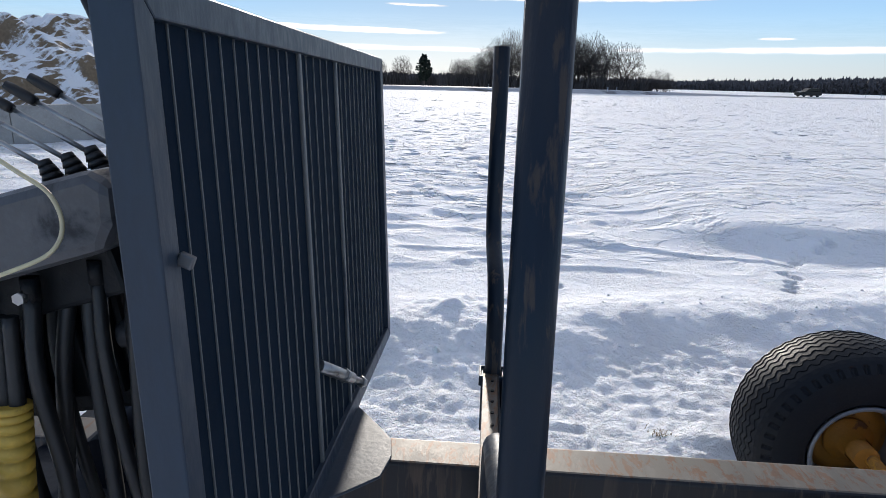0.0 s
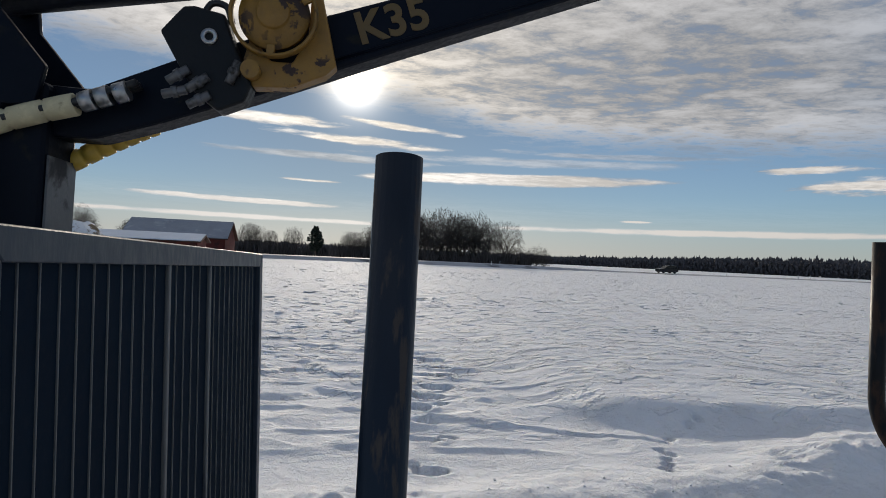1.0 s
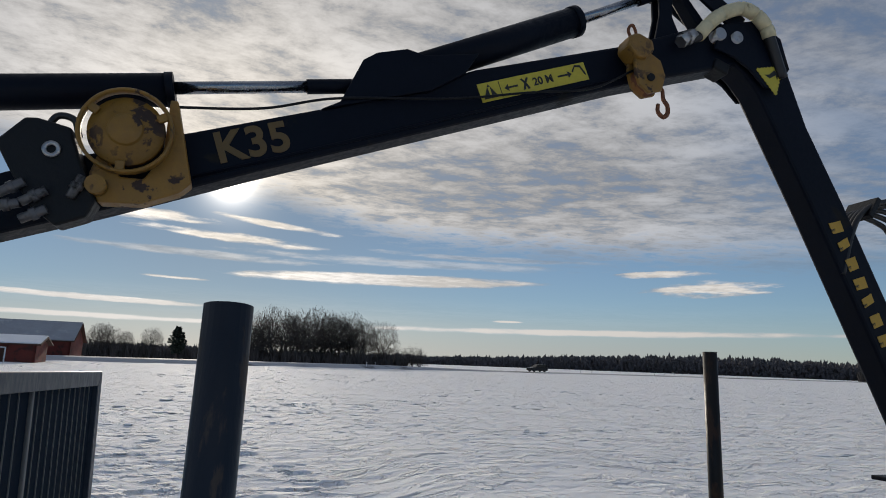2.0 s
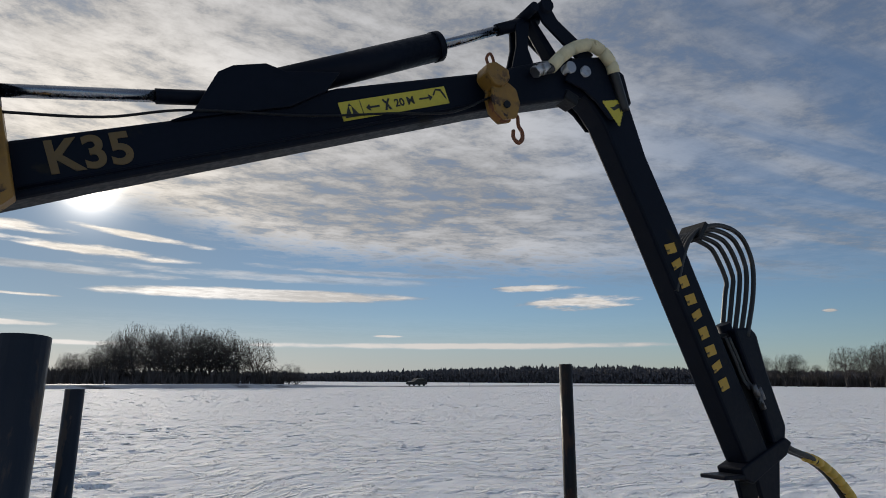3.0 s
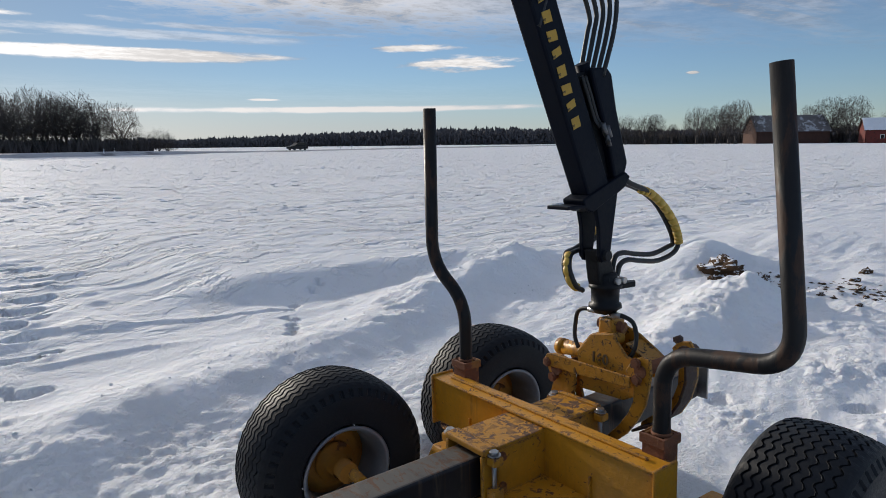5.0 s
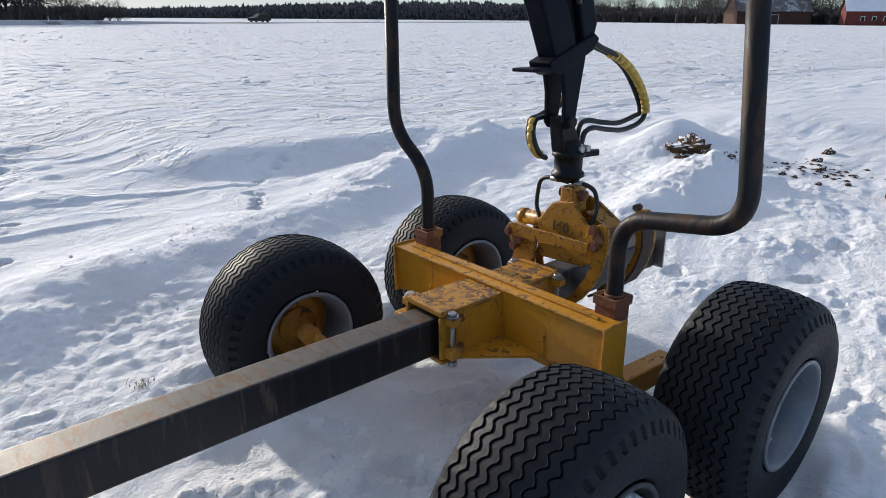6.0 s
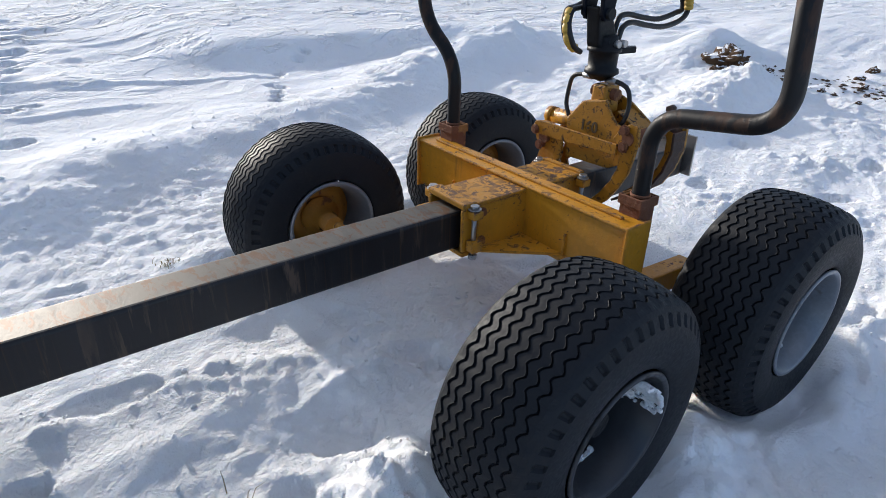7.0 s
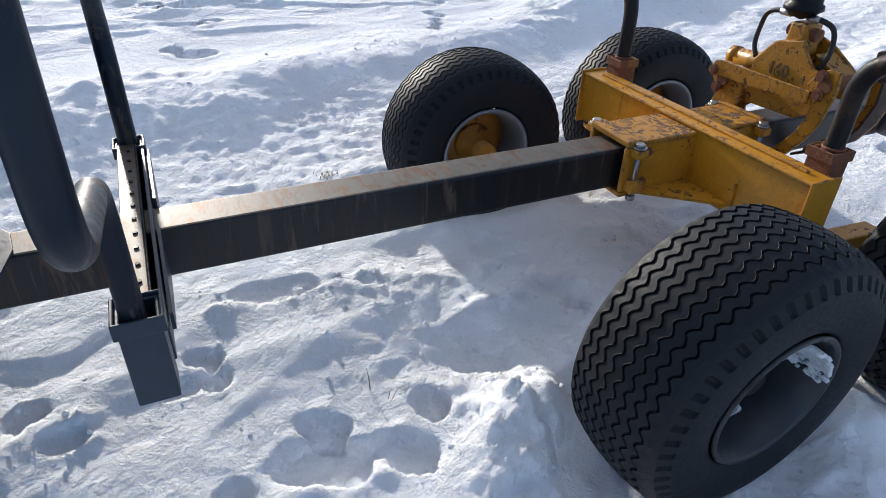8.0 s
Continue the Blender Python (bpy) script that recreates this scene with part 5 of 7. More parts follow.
def build_boom():
    t = thing("crane_boom", at(), "navy lifting boom with yellow lettering and a warning sign", "crane boom")
    bm = bmesh.new()
    slab(bm, [(-2.93, 1.90), (-2.669, 1.900), (-2.52, 1.948), (-2.30, 2.030), (-1.949, 2.172), (-0.876, 2.586), (-0.46, 2.725), (-0.38, 2.76), (-0.40, 2.86), (-0.50, 2.885),
              (-0.841, 2.735), (-1.364, 2.556), (-1.744, 2.386), (-2.125, 2.251), (-2.503, 2.104), (-2.686, 2.022), (-2.93, 2.03)], -HALF, HALF, 0.010)
    part("boom_tube", bm, NAVY, t)
    bm = bmesh.new()
    # seam along the underside
    for s in (-1, 1):
        tube(bm, [(-2.10, s * HALF * 1.01, 2.135), (-0.90, s * HALF * 1.01, 2.60)], 0.005, 6)
    part("weld_seam", bm, NAVY, t)
    bm = bmesh.new()
    out = [(-1.80, 2.36), (-1.752, 2.388), (-1.697, 2.520), (-1.66, 2.548), (-1.575, 2.575), (-1.52, 2.565), (-1.36, 2.60), (-1.40, 2.53), (-1.50, 2.46)]
    for s in (-1, 1):
        slab(bm, out, s * 0.052 - 0.008, s * 0.052 + 0.008, 0.003)
    slab(bm, [(-1.75, 2.37), (-1.69, 2.50), (-1.58, 2.555), (-1.45, 2.55), (-1.45, 2.48)], -0.045, 0.045, 0.004)
    part("cylinder_bracket", bm, NAVY, t)
    bm = bmesh.new()
    rod(bm, (-2.92, 0, 2.245), (-2.180, 0, 2.376), 0.0435, 28)
    rod(bm, (-2.193, 0, 2.374), (-2.173, 0, 2.378), 0.046, 28)
    part("lift_cylinder", bm, NAVY, t)
    bm = bmesh.new()
    rod(bm, (-2.18, 0, 2.382), (-1.83, 0, 2.444), 0.0165, 20)
    part("lift_rod", bm, CHROME, t, "chromed piston rod")
    bm = bmesh.new()
    rod(bm, (-1.84, 0, 2.442), (-1.66, 0, 2.474), 0.0205, 20)
    part("rod_eye", bm, NAVY, t)
    bm = bmesh.new()
    rod(bm, (-1.56, 0, 2.53), (-1.016, 0, 2.805), 0.047, 28)
    rod(bm, (-1.030, 0, 2.798), (-1.010, 0, 2.808), 0.050, 28)
    part("stick_cylinder", bm, NAVY, t)
    bm = bmesh.new()
    rod(bm, (-1.02, 0, 2.803), (-0.77, 0, 2.937), 0.0165, 20)
    part("stick_rod", bm, CHROME, t, "chromed piston rod")
    bm = bmesh.new()
    rod(bm, (-0.78, 0, 2.932), (-0.605, 0, 3.025), 0.021, 20)
    part("rod_end", bm, NAVY, t)
    for s in (-1, 1):
        bm = bmesh.new()
        slab(bm, [(-0.712, 2.968), (-0.655, 2.985), (-0.665, 2.88), (-0.630, 2.795), (-0.735, 2.780), (-0.712, 2.88)], s * 0.020 - 0.006, s * 0.020 + 0.006, 0.003)
        part("knuckle_link", bm, NAVY, t)
        bm = bmesh.new()
        slab(bm, [(-0.66, 3.03), (-0.60, 3.06), (-0.56, 3.0), (-0.40, 2.90), (-0.44, 2.84), (-0.52, 2.90), (-0.62, 2.97)], s * 0.060 - 0.006, s * 0.060 + 0.006, 0.003)
        part("knuckle_link", bm, NAVY, t)
    bm = bmesh.new()
    slab(bm, [(-0.650, 2.995), (-0.625, 3.0), (-0.505, 2.85), (-0.54, 2.83)], -0.025, 0.025, 0.004)
    part("knuckle_strut", bm, NAVY, t)
    for x, z, r in ((-0.615, 3.035, 0.026), (-0.67, 3.01, 0.018)):
        bm = bmesh.new()
        rod(bm, (x, -0.085, z), (x, 0.085, z), r, 20)
        part("knuckle_pin", bm, NAVY, t)
    for x, z, r in ((-0.52, 2.815, 0.021), (-0.452, 2.815, 0.020)):
        bm = bmesh.new()
        rod(bm, (x, -0.083, z), (x, 0.083, z), r, 18)
        part("elbow_pin", bm, ZINC, t, "bright pin head")
    bm = bmesh.new()
    rod(bm, (-1.395, 0, 2.52), (-1.395, 0, 2.565), 0.006, 8)
    part("stop_peg", bm, DARK, t)
    # readable model code
    lettering("K35", 0.112, frame_xz((-2.045, -HALF - 0.001, 2.180), (0.18, 0.062)), BACKLIT, t, space=1.05)
    # warning sign
    u = Vector((0.347, 0.133)).normalized()
    m = frame_xz((-1.342, -HALF - 0.0012, 2.452), u)
    sign = new("warning_sign", None)
    sign.parent, sign.matrix_basis = t, m
    bm = bmesh.new()
    box(bm, (0.186, 0.029, 0), (0.372, 0.058, 0.0012))
    part("film", bm, SIGN, sign)

    def flat(pts):
        b = bmesh.new()
        slab(b, pts, 0.0006, 0.0014, plane="xy")
        return b
    part("pictogram", flat([(0.008, 0.008), (0.058, 0.008), (0.033, 0.052)]), INK, sign)
    part("pictogram", flat([(0.0305, 0.018), (0.0355, 0.018), (0.037, 0.042), (0.029, 0.042)]), SIGN, sign).matrix_basis = pose(0, 0, 0.0006)
    part("divider", flat([(0.068, 0.004), (0.070, 0.004), (0.070, 0.054), (0.068, 0.054)]), INK, sign)
    part("arrow", flat([(0.082, 0.029), (0.096, 0.040), (0.096, 0.032), (0.128, 0.032), (0.128, 0.026), (0.096, 0.026), (0.096, 0.018)]), INK, sign)
    part("crossed_mark", flat([(0.142, 0.012), (0.150, 0.012), (0.154, 0.024), (0.158, 0.012), (0.166, 0.012), (0.158, 0.032), (0.168, 0.046), (0.162, 0.048), (0.154, 0.038), (0.146, 0.048), (0.140, 0.046), (0.150, 0.032)]), INK, sign)
    lettering("20 M", 0.034, pose(0.180, 0.018, 0.0008), INK, sign, depth=0.0006)
    part("arrow", flat([(0.318, 0.029), (0.304, 0.040), (0.304, 0.032), (0.268, 0.032), (0.268, 0.026), (0.304, 0.026), (0.304, 0.018)]), INK, sign)
    part("pictogram", flat([(0.324, 0.032), (0.336, 0.048), (0.352, 0.044), (0.360, 0.022), (0.366, 0.014), (0.366, 0.024), (0.356, 0.050), (0.336, 0.054), (0.320, 0.036)]), INK, sign)
    return t


build_boom()


def build_stick():
    t = thing("crane_stick", at(), "navy folding stick boom with worn yellow letter marks", "crane boom")
    bm = bmesh.new()
    slab(bm, [(-0.46, 2.75), (-0.405, 2.71), (-0.355, 2.65), (-0.165, 2.263), (0.240, 1.385), (0.380, 1.400), (0.122, 1.958), (-0.028, 2.29), (-0.155, 2.55), (-0.235, 2.79), (-0.30, 2.87), (-0.42, 2.90), (-0.53, 2.84)], -HALF, HALF, 0.010)
    part("stick_tube", bm, NAVY, t)
    for s in (-1, 1):
        bm = bmesh.new()
        slab(bm, [(-0.54, 2.765), (-0.46, 2.745), (-0.40, 2.71), (-0.345, 2.655), (-0.29, 2.66), (-0.235, 2.74), (-0.262, 2.85), (-0.36, 2.90), (-0.50, 2.86)], s * 0.066 - 0.005, s * 0.066 + 0.005, 0.003)
        part("elbow_cheek", bm, NAVY, t)
    bm = bmesh.new()
    box(bm, (-0.29, 0, 2.765), (0.10, 0.12, 0.06), 0.006, rot=(0, 62, 0))
    part("elbow_stop", bm, NAVY, t)
    bm = bmesh.new()
    box(bm, (-0.50, -0.02, 2.715), (0.06, 0.07, 0.04), 0.006, rot=(0, 20, 0))
    part("valve_block", bm, DARK, t)
    # letter marks, one block each
    a, b = Vector((-0.072, 2.205)), Vector((0.140, 1.710))
    d = (b - a).normalized()
    for i in range(9):
        p = a.lerp(b, i / 8)
        # a plain worn bar in place of each letter
        w, h, q = (0.019, 0.015, 0.021)[i % 3], (0.026, 0.025, 0.023)[i % 3], (0.006, -0.005, 0.002)[i % 3]
        bm = bmesh.new()
        slab(bm, [(-w, -h), (-w + q, h), (w + q, h * 0.92), (w, -h)], 0, 0.0015, plane="xy")
        part("letter_mark", bm, LETTER, t, "", frame_xz((p.x, -HALF - 0.0012, p.y), (d.x, d.y)))
    # serrated warning triangle
    pts = []
    tri = [Vector((-0.377, 2.716)), Vector((-0.304, 2.633)), Vector((-0.269, 2.744))]
    for p, q in zip(tri, tri[1:] + tri[:1]):
        nrm = Vector((q.y - p.y, p.x - q.x)).normalized()
        for i in range(8):
            pts.append(p.lerp(q, i / 8))
            pts.append(p.lerp(q, (i + 0.5) / 8) + nrm * 0.004)
    bm = bmesh.new()
    slab(bm, [(p.x, p.y) for p in pts], -0.0730, -0.0715)
    part("warning_triangle", bm, SIGN, t, "yellow serrated warning triangle")
    bm = bmesh.new()
    slab(bm, [(-0.345, 2.700), (-0.325, 2.690), (-0.300, 2.706), (-0.295, 2.690), (-0.288, 2.714), (-0.306, 2.722), (-0.326, 2.704)], -0.0742, -0.0731)
    part("pictogram", bm, INK, t)
    # what follows hangs in the boom's middle plane
    bm = bmesh.new()
    slab(bm, [(0.185, 1.928), (0.285, 1.935), (0.315, 1.91), (0.350, 1.77), (0.425, 1.56), (0.405, 1.49), (0.345, 1.49), (0.285, 1.68)], -0.045, 0.045, 0.010)
    # Dark sheet put in for the shade between stick and guard.
    part("extension_guard", bm, NAVY, t)
    bm = bmesh.new()
    slab(bm, [(0.120, 1.905), (0.200, 1.915), (0.300, 1.68), (0.355, 1.50), (0.275, 1.50), (0.10, 1.88)], -0.012, 0.03, 0.004)
    part("recess_sheet", bm, DARK, t, "dark sheet for the shade in the recess beside the guard")
    for k in range(2):
        hose(t, [(0.150 + 0.02 * k, -0.028, 1.895), (0.185 + 0.02 * k, -0.030, 1.82), (0.222 + 0.02 * k, -0.032, 1.735), (0.242 + 0.022 * k, -0.045, 1.700)], 0.008)
    bm = bmesh.new()
    rod(bm, (0.195, 0.01, 1.95), (0.40, 0.01, 1.46), 0.028, 20)
    part("extension_cylinder", bm, NAVY, t)
    for k, (x, z) in enumerate(((0.245, 1.700), (0.272, 1.690), (0.268, 1.655))):
        bm = bmesh.new()
        rod(bm, (x - 0.008, -0.062, z + 0.016), (x + 0.012, -0.062, z - 0.028), 0.011, 12)
        part("hose_fitting", bm, DULLZINC, t, "grimy hydraulic fitting")
    for i in range(5):
        o = 0.016 * i
        y = -0.04 + 0.02 * i
        hose(t, [(-0.10 + o * 0.4, y, 2.05), (-0.045 + o * 0.4, y, 2.19), (0.0 + o * 0.4, y, 2.262 + o * 0.3), (0.075 + o * 0.2, y, 2.312 - o * 0.3), (0.185, y, 2.334 - o), (0.292 - o, y, 2.300 - o), (0.340 - o, y, 2.20 - o), (0.325 - o, y, 2.07), (0.262 - o * 0.7, y, 1.90)], 0.0095)
    bm = bmesh.new()
    box(bm, (0.055, 0, 2.295), (0.020, 0.12, 0.085), 0.003, rot=(0, 35, 0))
    part("hose_clamp", bm, DARK, t)
    # inner end: plate, collar and fork
    bm = bmesh.new()
    slab(bm, [(0.045, -0.055), (0.19, -0.055), (0.20, 0.0), (0.19, 0.055), (0.045, 0.055)], 1.385, 1.399, plane="xy", bevel=0.003)
    part("stop_plate", bm, NAVY, t)
    bm = bmesh.new()
    slab(bm, [(0.145, 1.385), (0.195, 1.365), (0.395, 1.455), (0.43, 1.50), (0.40, 1.52), (0.28, 1.475), (0.135, 1.42)], -0.056, 0.056, 0.006)
    part("end_collar", bm, NAVY, t)
    for s in (-1, 1):
        bm = bmesh.new()
        slab(bm, [(0.21, 1.40), (0.35, 1.44), (0.325, 1.30), (0.305, 1.18), (0.29, 1.155), (0.255, 1.155), (0.24, 1.18), (0.235, 1.30)], s * 0.045 - 0.010, s * 0.045 + 0.010, 0.004)
        part("fork_arm", bm, NAVY, t)
    wrapped(t, [(0.575, 0.0, 1.438), (0.64, -0.01, 1.415), (0.725, -0.015, 1.360), (0.80, -0.02, 1.285), (0.845, -0.02, 1.215), (0.860, -0.02, 1.165)], 0.0195)
    for o in (-0.014, 0.014):
        hose(t, [(0.40, o, 1.535), (0.47, o, 1.475), (0.60, o, 1.430), (0.72, o, 1.36), (0.83, o, 1.24), (0.862, o, 1.17), (0.82, o, 1.140 + o), (0.70, o, 1.120 + o), (0.58, o, 1.133 + o), (0.48, o, 1.15 + o), (0.425, o, 1.135 + o), (0.405, o, 1.075)], 0.0115)
        hose(t, [(0.38, 0.03 + o, 1.47), (0.415, 0.05 + o, 1.36), (0.38, 0.07 + o, 1.26), (0.28, 0.09 + o, 1.20), (0.18, 0.06 + o, 1.19), (0.135, 0.03 + o, 1.14), (0.15, 0.01 + o, 1.07), (0.20, 0.0, 1.04)], 0.0105)
    wrapped(t, [(0.41, 0.065, 1.31), (0.385, 0.075, 1.265), (0.34, 0.085, 1.225)], 0.018)
    wrapped(t, [(0.175, 0.055, 1.188), (0.145, 0.035, 1.16), (0.135, 0.025, 1.125), (0.148, 0.015, 1.075), (0.18, 0.005, 1.05)], 0.018)
    for ob in t.children:
        if ob.name.split(".")[0] not in ("stick_tube", "elbow_cheek", "elbow_stop", "valve_block", "letter_mark", "warning_triangle", "pictogram"):
            ob.matrix_basis = pose(0.045, 0, -0.008) @ ob.matrix_basis
    return t


build_stick()


def build_winch():
    t = thing("cable_winch", at(), "yellow cable winch with a dark motor, bolted beside the boom", "winch")
    sub = bmesh.new()
    lathe(sub, [(0.001, -0.155), (0.035, -0.155), (0.038, -0.150), (0.040, -0.143), (0.060, -0.143), (0.064, -0.138), (0.082, -0.136), (0.084, -0.128), (0.001, -0.126)], 40)
    lathe(sub, [(0.099, -0.150), (0.103, -0.146), (0.103, -0.126), (0.099, -0.122), (0.095, -0.126), (0.095, -0.146)], 48, closed=True)
    part("drum", sub, YELLOW_DULL, t, "", pose(-2.244, 0, 2.203))
    for i in range(3):
        a = i * 2.09 + 0.5
        bm = bmesh.new()
        box(bm, (-2.244 + 0.088 * math.cos(a), -0.138, 2.203 + 0.088 * math.sin(a)), (0.03, 0.012, 0.02), 0.003, rot=(0, -math.degrees(a), 0))
        part("spoke", bm, YELLOW_DULL, t)
    bm = bmesh.new()
    slab(bm, [(-2.162, 2.304), (-2.145, 2.304), (-2.096, 2.100), (-2.12, 2.075), (-2.20, 2.040), (-2.29, 2.035), (-2.315, 2.10), (-2.30, 2.16), (-2.25, 2.10), (-2.20, 2.10), (-2.165, 2.16)], -0.112, -0.064, 0.004)
    part("mounting_plate", bm, YELLOW_DULL, t)
    bm = bmesh.new()
    slab(bm, [(-2.505, 2.150), (-2.455, 2.212), (-2.43, 2.215), (-2.36, 2.20), (-2.33, 2.12), (-2.29, 2.035), (-2.305, 1.995), (-2.364, 1.969), (-2.42, 2.01), (-2.47, 2.09)], -0.125, -0.062, 0.006)
    part("motor_block", bm, DARK, t)
    sub = bmesh.new()
    lathe(sub, [(0.019, 0), (0.019, -0.006), (0.010, -0.006), (0.010, 0)], 24)
    part("motor_port", sub, ZINC, t, "bright round port", pose(-2.391, -0.126, 2.142))
    hose(t, [(-2.42, -0.09, 2.20), (-2.40, -0.09, 2.235), (-2.365, -0.09, 2.23), (-2.35, -0.09, 2.19)], 0.008)
    for i, (x, z, a) in enumerate(((-2.41, 2.03, 35), (-2.455, 2.045, 35), (-2.405, 1.99, 30), (-2.33, 2.06, 70), (-2.46, 2.005, 15))):
        bm = bmesh.new()
        dx, dz = 0.028 * math.cos(radians(a)), 0.028 * math.sin(radians(a))
        rod(bm, (x - dx, -0.132, z - dz), (x + dx, -0.132, z + dz), 0.011, 12)
        rod(bm, (x - dx * 0.2, -0.132, z - dz * 0.2), (x + dx * 0.3, -0.132, z + dz * 0.3), 0.015, 6)
        part("pipe_fitting", bm, DULLZINC, t, "grimy steel pipe fitting")
    bm = bmesh.new()
    rod(bm, (-2.292, -0.14, 2.07), (-2.292, -0.10, 2.07), 0.022, 20)
    part("brake_cap", bm, YELLOW_DULL, t)
    hose(t, [(-2.16, -0.10, 2.29), (-1.95, -0.08, 2.328), (-1.76, -0.066, 2.392), (-1.45, -0.066, 2.44), (-1.20, -0.066, 2.50), (-1.0, -0.066, 2.545), (-0.86, -0.09, 2.62)], 0.0035, DARK, "cable")
    return t


build_winch()


def build_sheave():
    t = thing("cable_sheave", at(), "worn yellow cable sheave with a hook under the boom tip", "pulley")
    for y in (-0.120, -0.082):
        bm = bmesh.new()
        slab(bm, [(-0.875, 2.665), (-0.84, 2.68), (-0.785, 2.65), (-0.770, 2.60), (-0.785, 2.550), (-0.83, 2.535), (-0.865, 2.56), (-0.878, 2.61)], y, y + 0.015, 0.004)
        part("cheek_plate", bm, YELLOW_DULL, t)
    sub = bmesh.new()
    lathe(sub, [(0.001, -0.016), (0.044, -0.016), (0.046, -0.012), (0.036, 0), (0.046, 0.012), (0.044, 0.016), (0.001, 0.016)], 32)
    part("pulley_wheel", sub, RUST, t, "", pose(-0.826, -0.0935, 2.585))
    bm = bmesh.new()
    slab(bm, [(-0.905, 2.675), (-0.875, 2.640), (-0.845, 2.640), (-0.815, 2.672), (-0.820, 2.705), (-0.870, 2.722), (-0.900, 2.710)], -0.135, -0.060, 0.008)
    part("swivel_bracket", bm, YELLOW_DULL, t, "worn yellow swivel bracket")
    bm = bmesh.new()
    tube(bm, curve_points([(-0.875, -0.10, 2.715), (-0.885, -0.10, 2.745), (-0.87, -0.10, 2.765), (-0.858, -0.10, 2.74), (-0.865, -0.10, 2.715)], 6), 0.005, 8)
    part("shackle", bm, RUST, t)
    bm = bmesh.new()
    rod(bm, (-0.826, -0.128, 2.585), (-0.826, -0.06, 2.585), 0.012, 12)
    part("pulley_pin", bm, DARK, t)
    bm = bmesh.new()
    tube(bm, curve_points([(-0.785, -0.095, 2.575), (-0.768, -0.095, 2.565), (-0.765, -0.095, 2.535), (-0.752, -0.095, 2.515), (-0.752, -0.095, 2.49), (-0.768, -0.095, 2.475), (-0.786, -0.095, 2.49), (-0.785, -0.095, 2.515)], 6), lambda q: 0.0075 - 0.003 * abs(q - 0.6), 10)
    part("hook", bm, RUST, t, "small rusty hook")
    return t


build_sheave()


def build_hoses():
    """The hose runs at the elbow and at the boom's foot."""
    t = thing("hydraulic_hoses", at(), "bundled hydraulic hoses in spiral guards on the crane", "hoses")
    line = [(-0.615, -0.085, 2.785), (-0.575, -0.09, 2.832), (-0.52, -0.09, 2.880), (-0.44, -0.09, 2.918), (-0.38, -0.09, 2.905), (-0.340, -0.09, 2.865), (-0.325, -0.085, 2.83)]
    wrapped(t, line, 0.0235, CREAM)
    hose(t, [(-0.68, -0.08, 2.765)] + line + [(-0.27, -0.07, 2.70)], 0.019)
    for x, z in ((-0.645, 2.775), (-0.668, 2.762)):
        bm = bmesh.new()
        rod(bm, (x - 0.016, -0.085, z - 0.012), (x + 0.012, -0.085, z + 0.012), 0.022, 6)
        part("hose_fitting", bm, ZINC, t, "bright hose fitting")
    # foot of the boom
    a = [(-2.69, -0.10, 1.968), (-2.76, -0.10, 1.948), (-2.84, -0.10, 1.922), (-2.915, -0.10, 1.892)]
    wrapped(t, a, 0.027, CREAM)
    for o in (-0.015, 0.0, 0.015):
        hose(t, [(-2.56, -0.08 + o, 2.03)] + [(x, y + o, z) for x, y, z in a] + [(-2.968, -0.10 + o, 1.855), (-2.992, -0.10 + o, 1.80), (-2.965, -0.10 + o, 1.73), (-2.91, -0.12 + o, 1.60), (-2.84, -0.2 + o, 1.35), (-2.82, -0.24 + o, 1.05)], 0.010)
    b = [(-2.57, 0.07, 1.965), (-2.63, 0.07, 1.935), (-2.70, 0.07, 1.898), (-2.785, 0.07, 1.848)]
    wrapped(t, b, 0.026, WRAP)
    hose(t, [(-2.42, 0.07, 2.04)] + b + [(-2.84, 0.07, 1.80), (-2.90, 0.10, 1.6)], 0.016)
    for o in (0.0, 0.03):
        hose(t, [(-2.99, -0.10 - o, 2.40), (-2.985, -0.11 - o, 2.15), (-2.95, -0.12 - o, 1.95), (-2.90, -0.14 - o, 1.75), (-2.86, -0.18 - o, 1.50), (-2.85, -0.25 - o, 1.2)], 0.011)
    bm = bmesh.new()
    spiral(bm, curve_points([(-2.99, -0.115, 2.40), (-2.99, -0.115, 2.32), (-2.985, -0.115, 2.22)], 8), 0.024)
    part("spiral_wrap", bm, CREAM, t)
    for x, z in ((-2.665, 1.978), (-2.63, 1.990), (-2.59, 2.003)):
        bm = bmesh.new()
        rod(bm, (x - 0.014, -0.10, z - 0.005), (x + 0.014, -0.10, z + 0.005), 0.024, 16)
        part("hose_fitting", bm, ZINC, t, "bright hose fitting")
    return t


build_hoses()


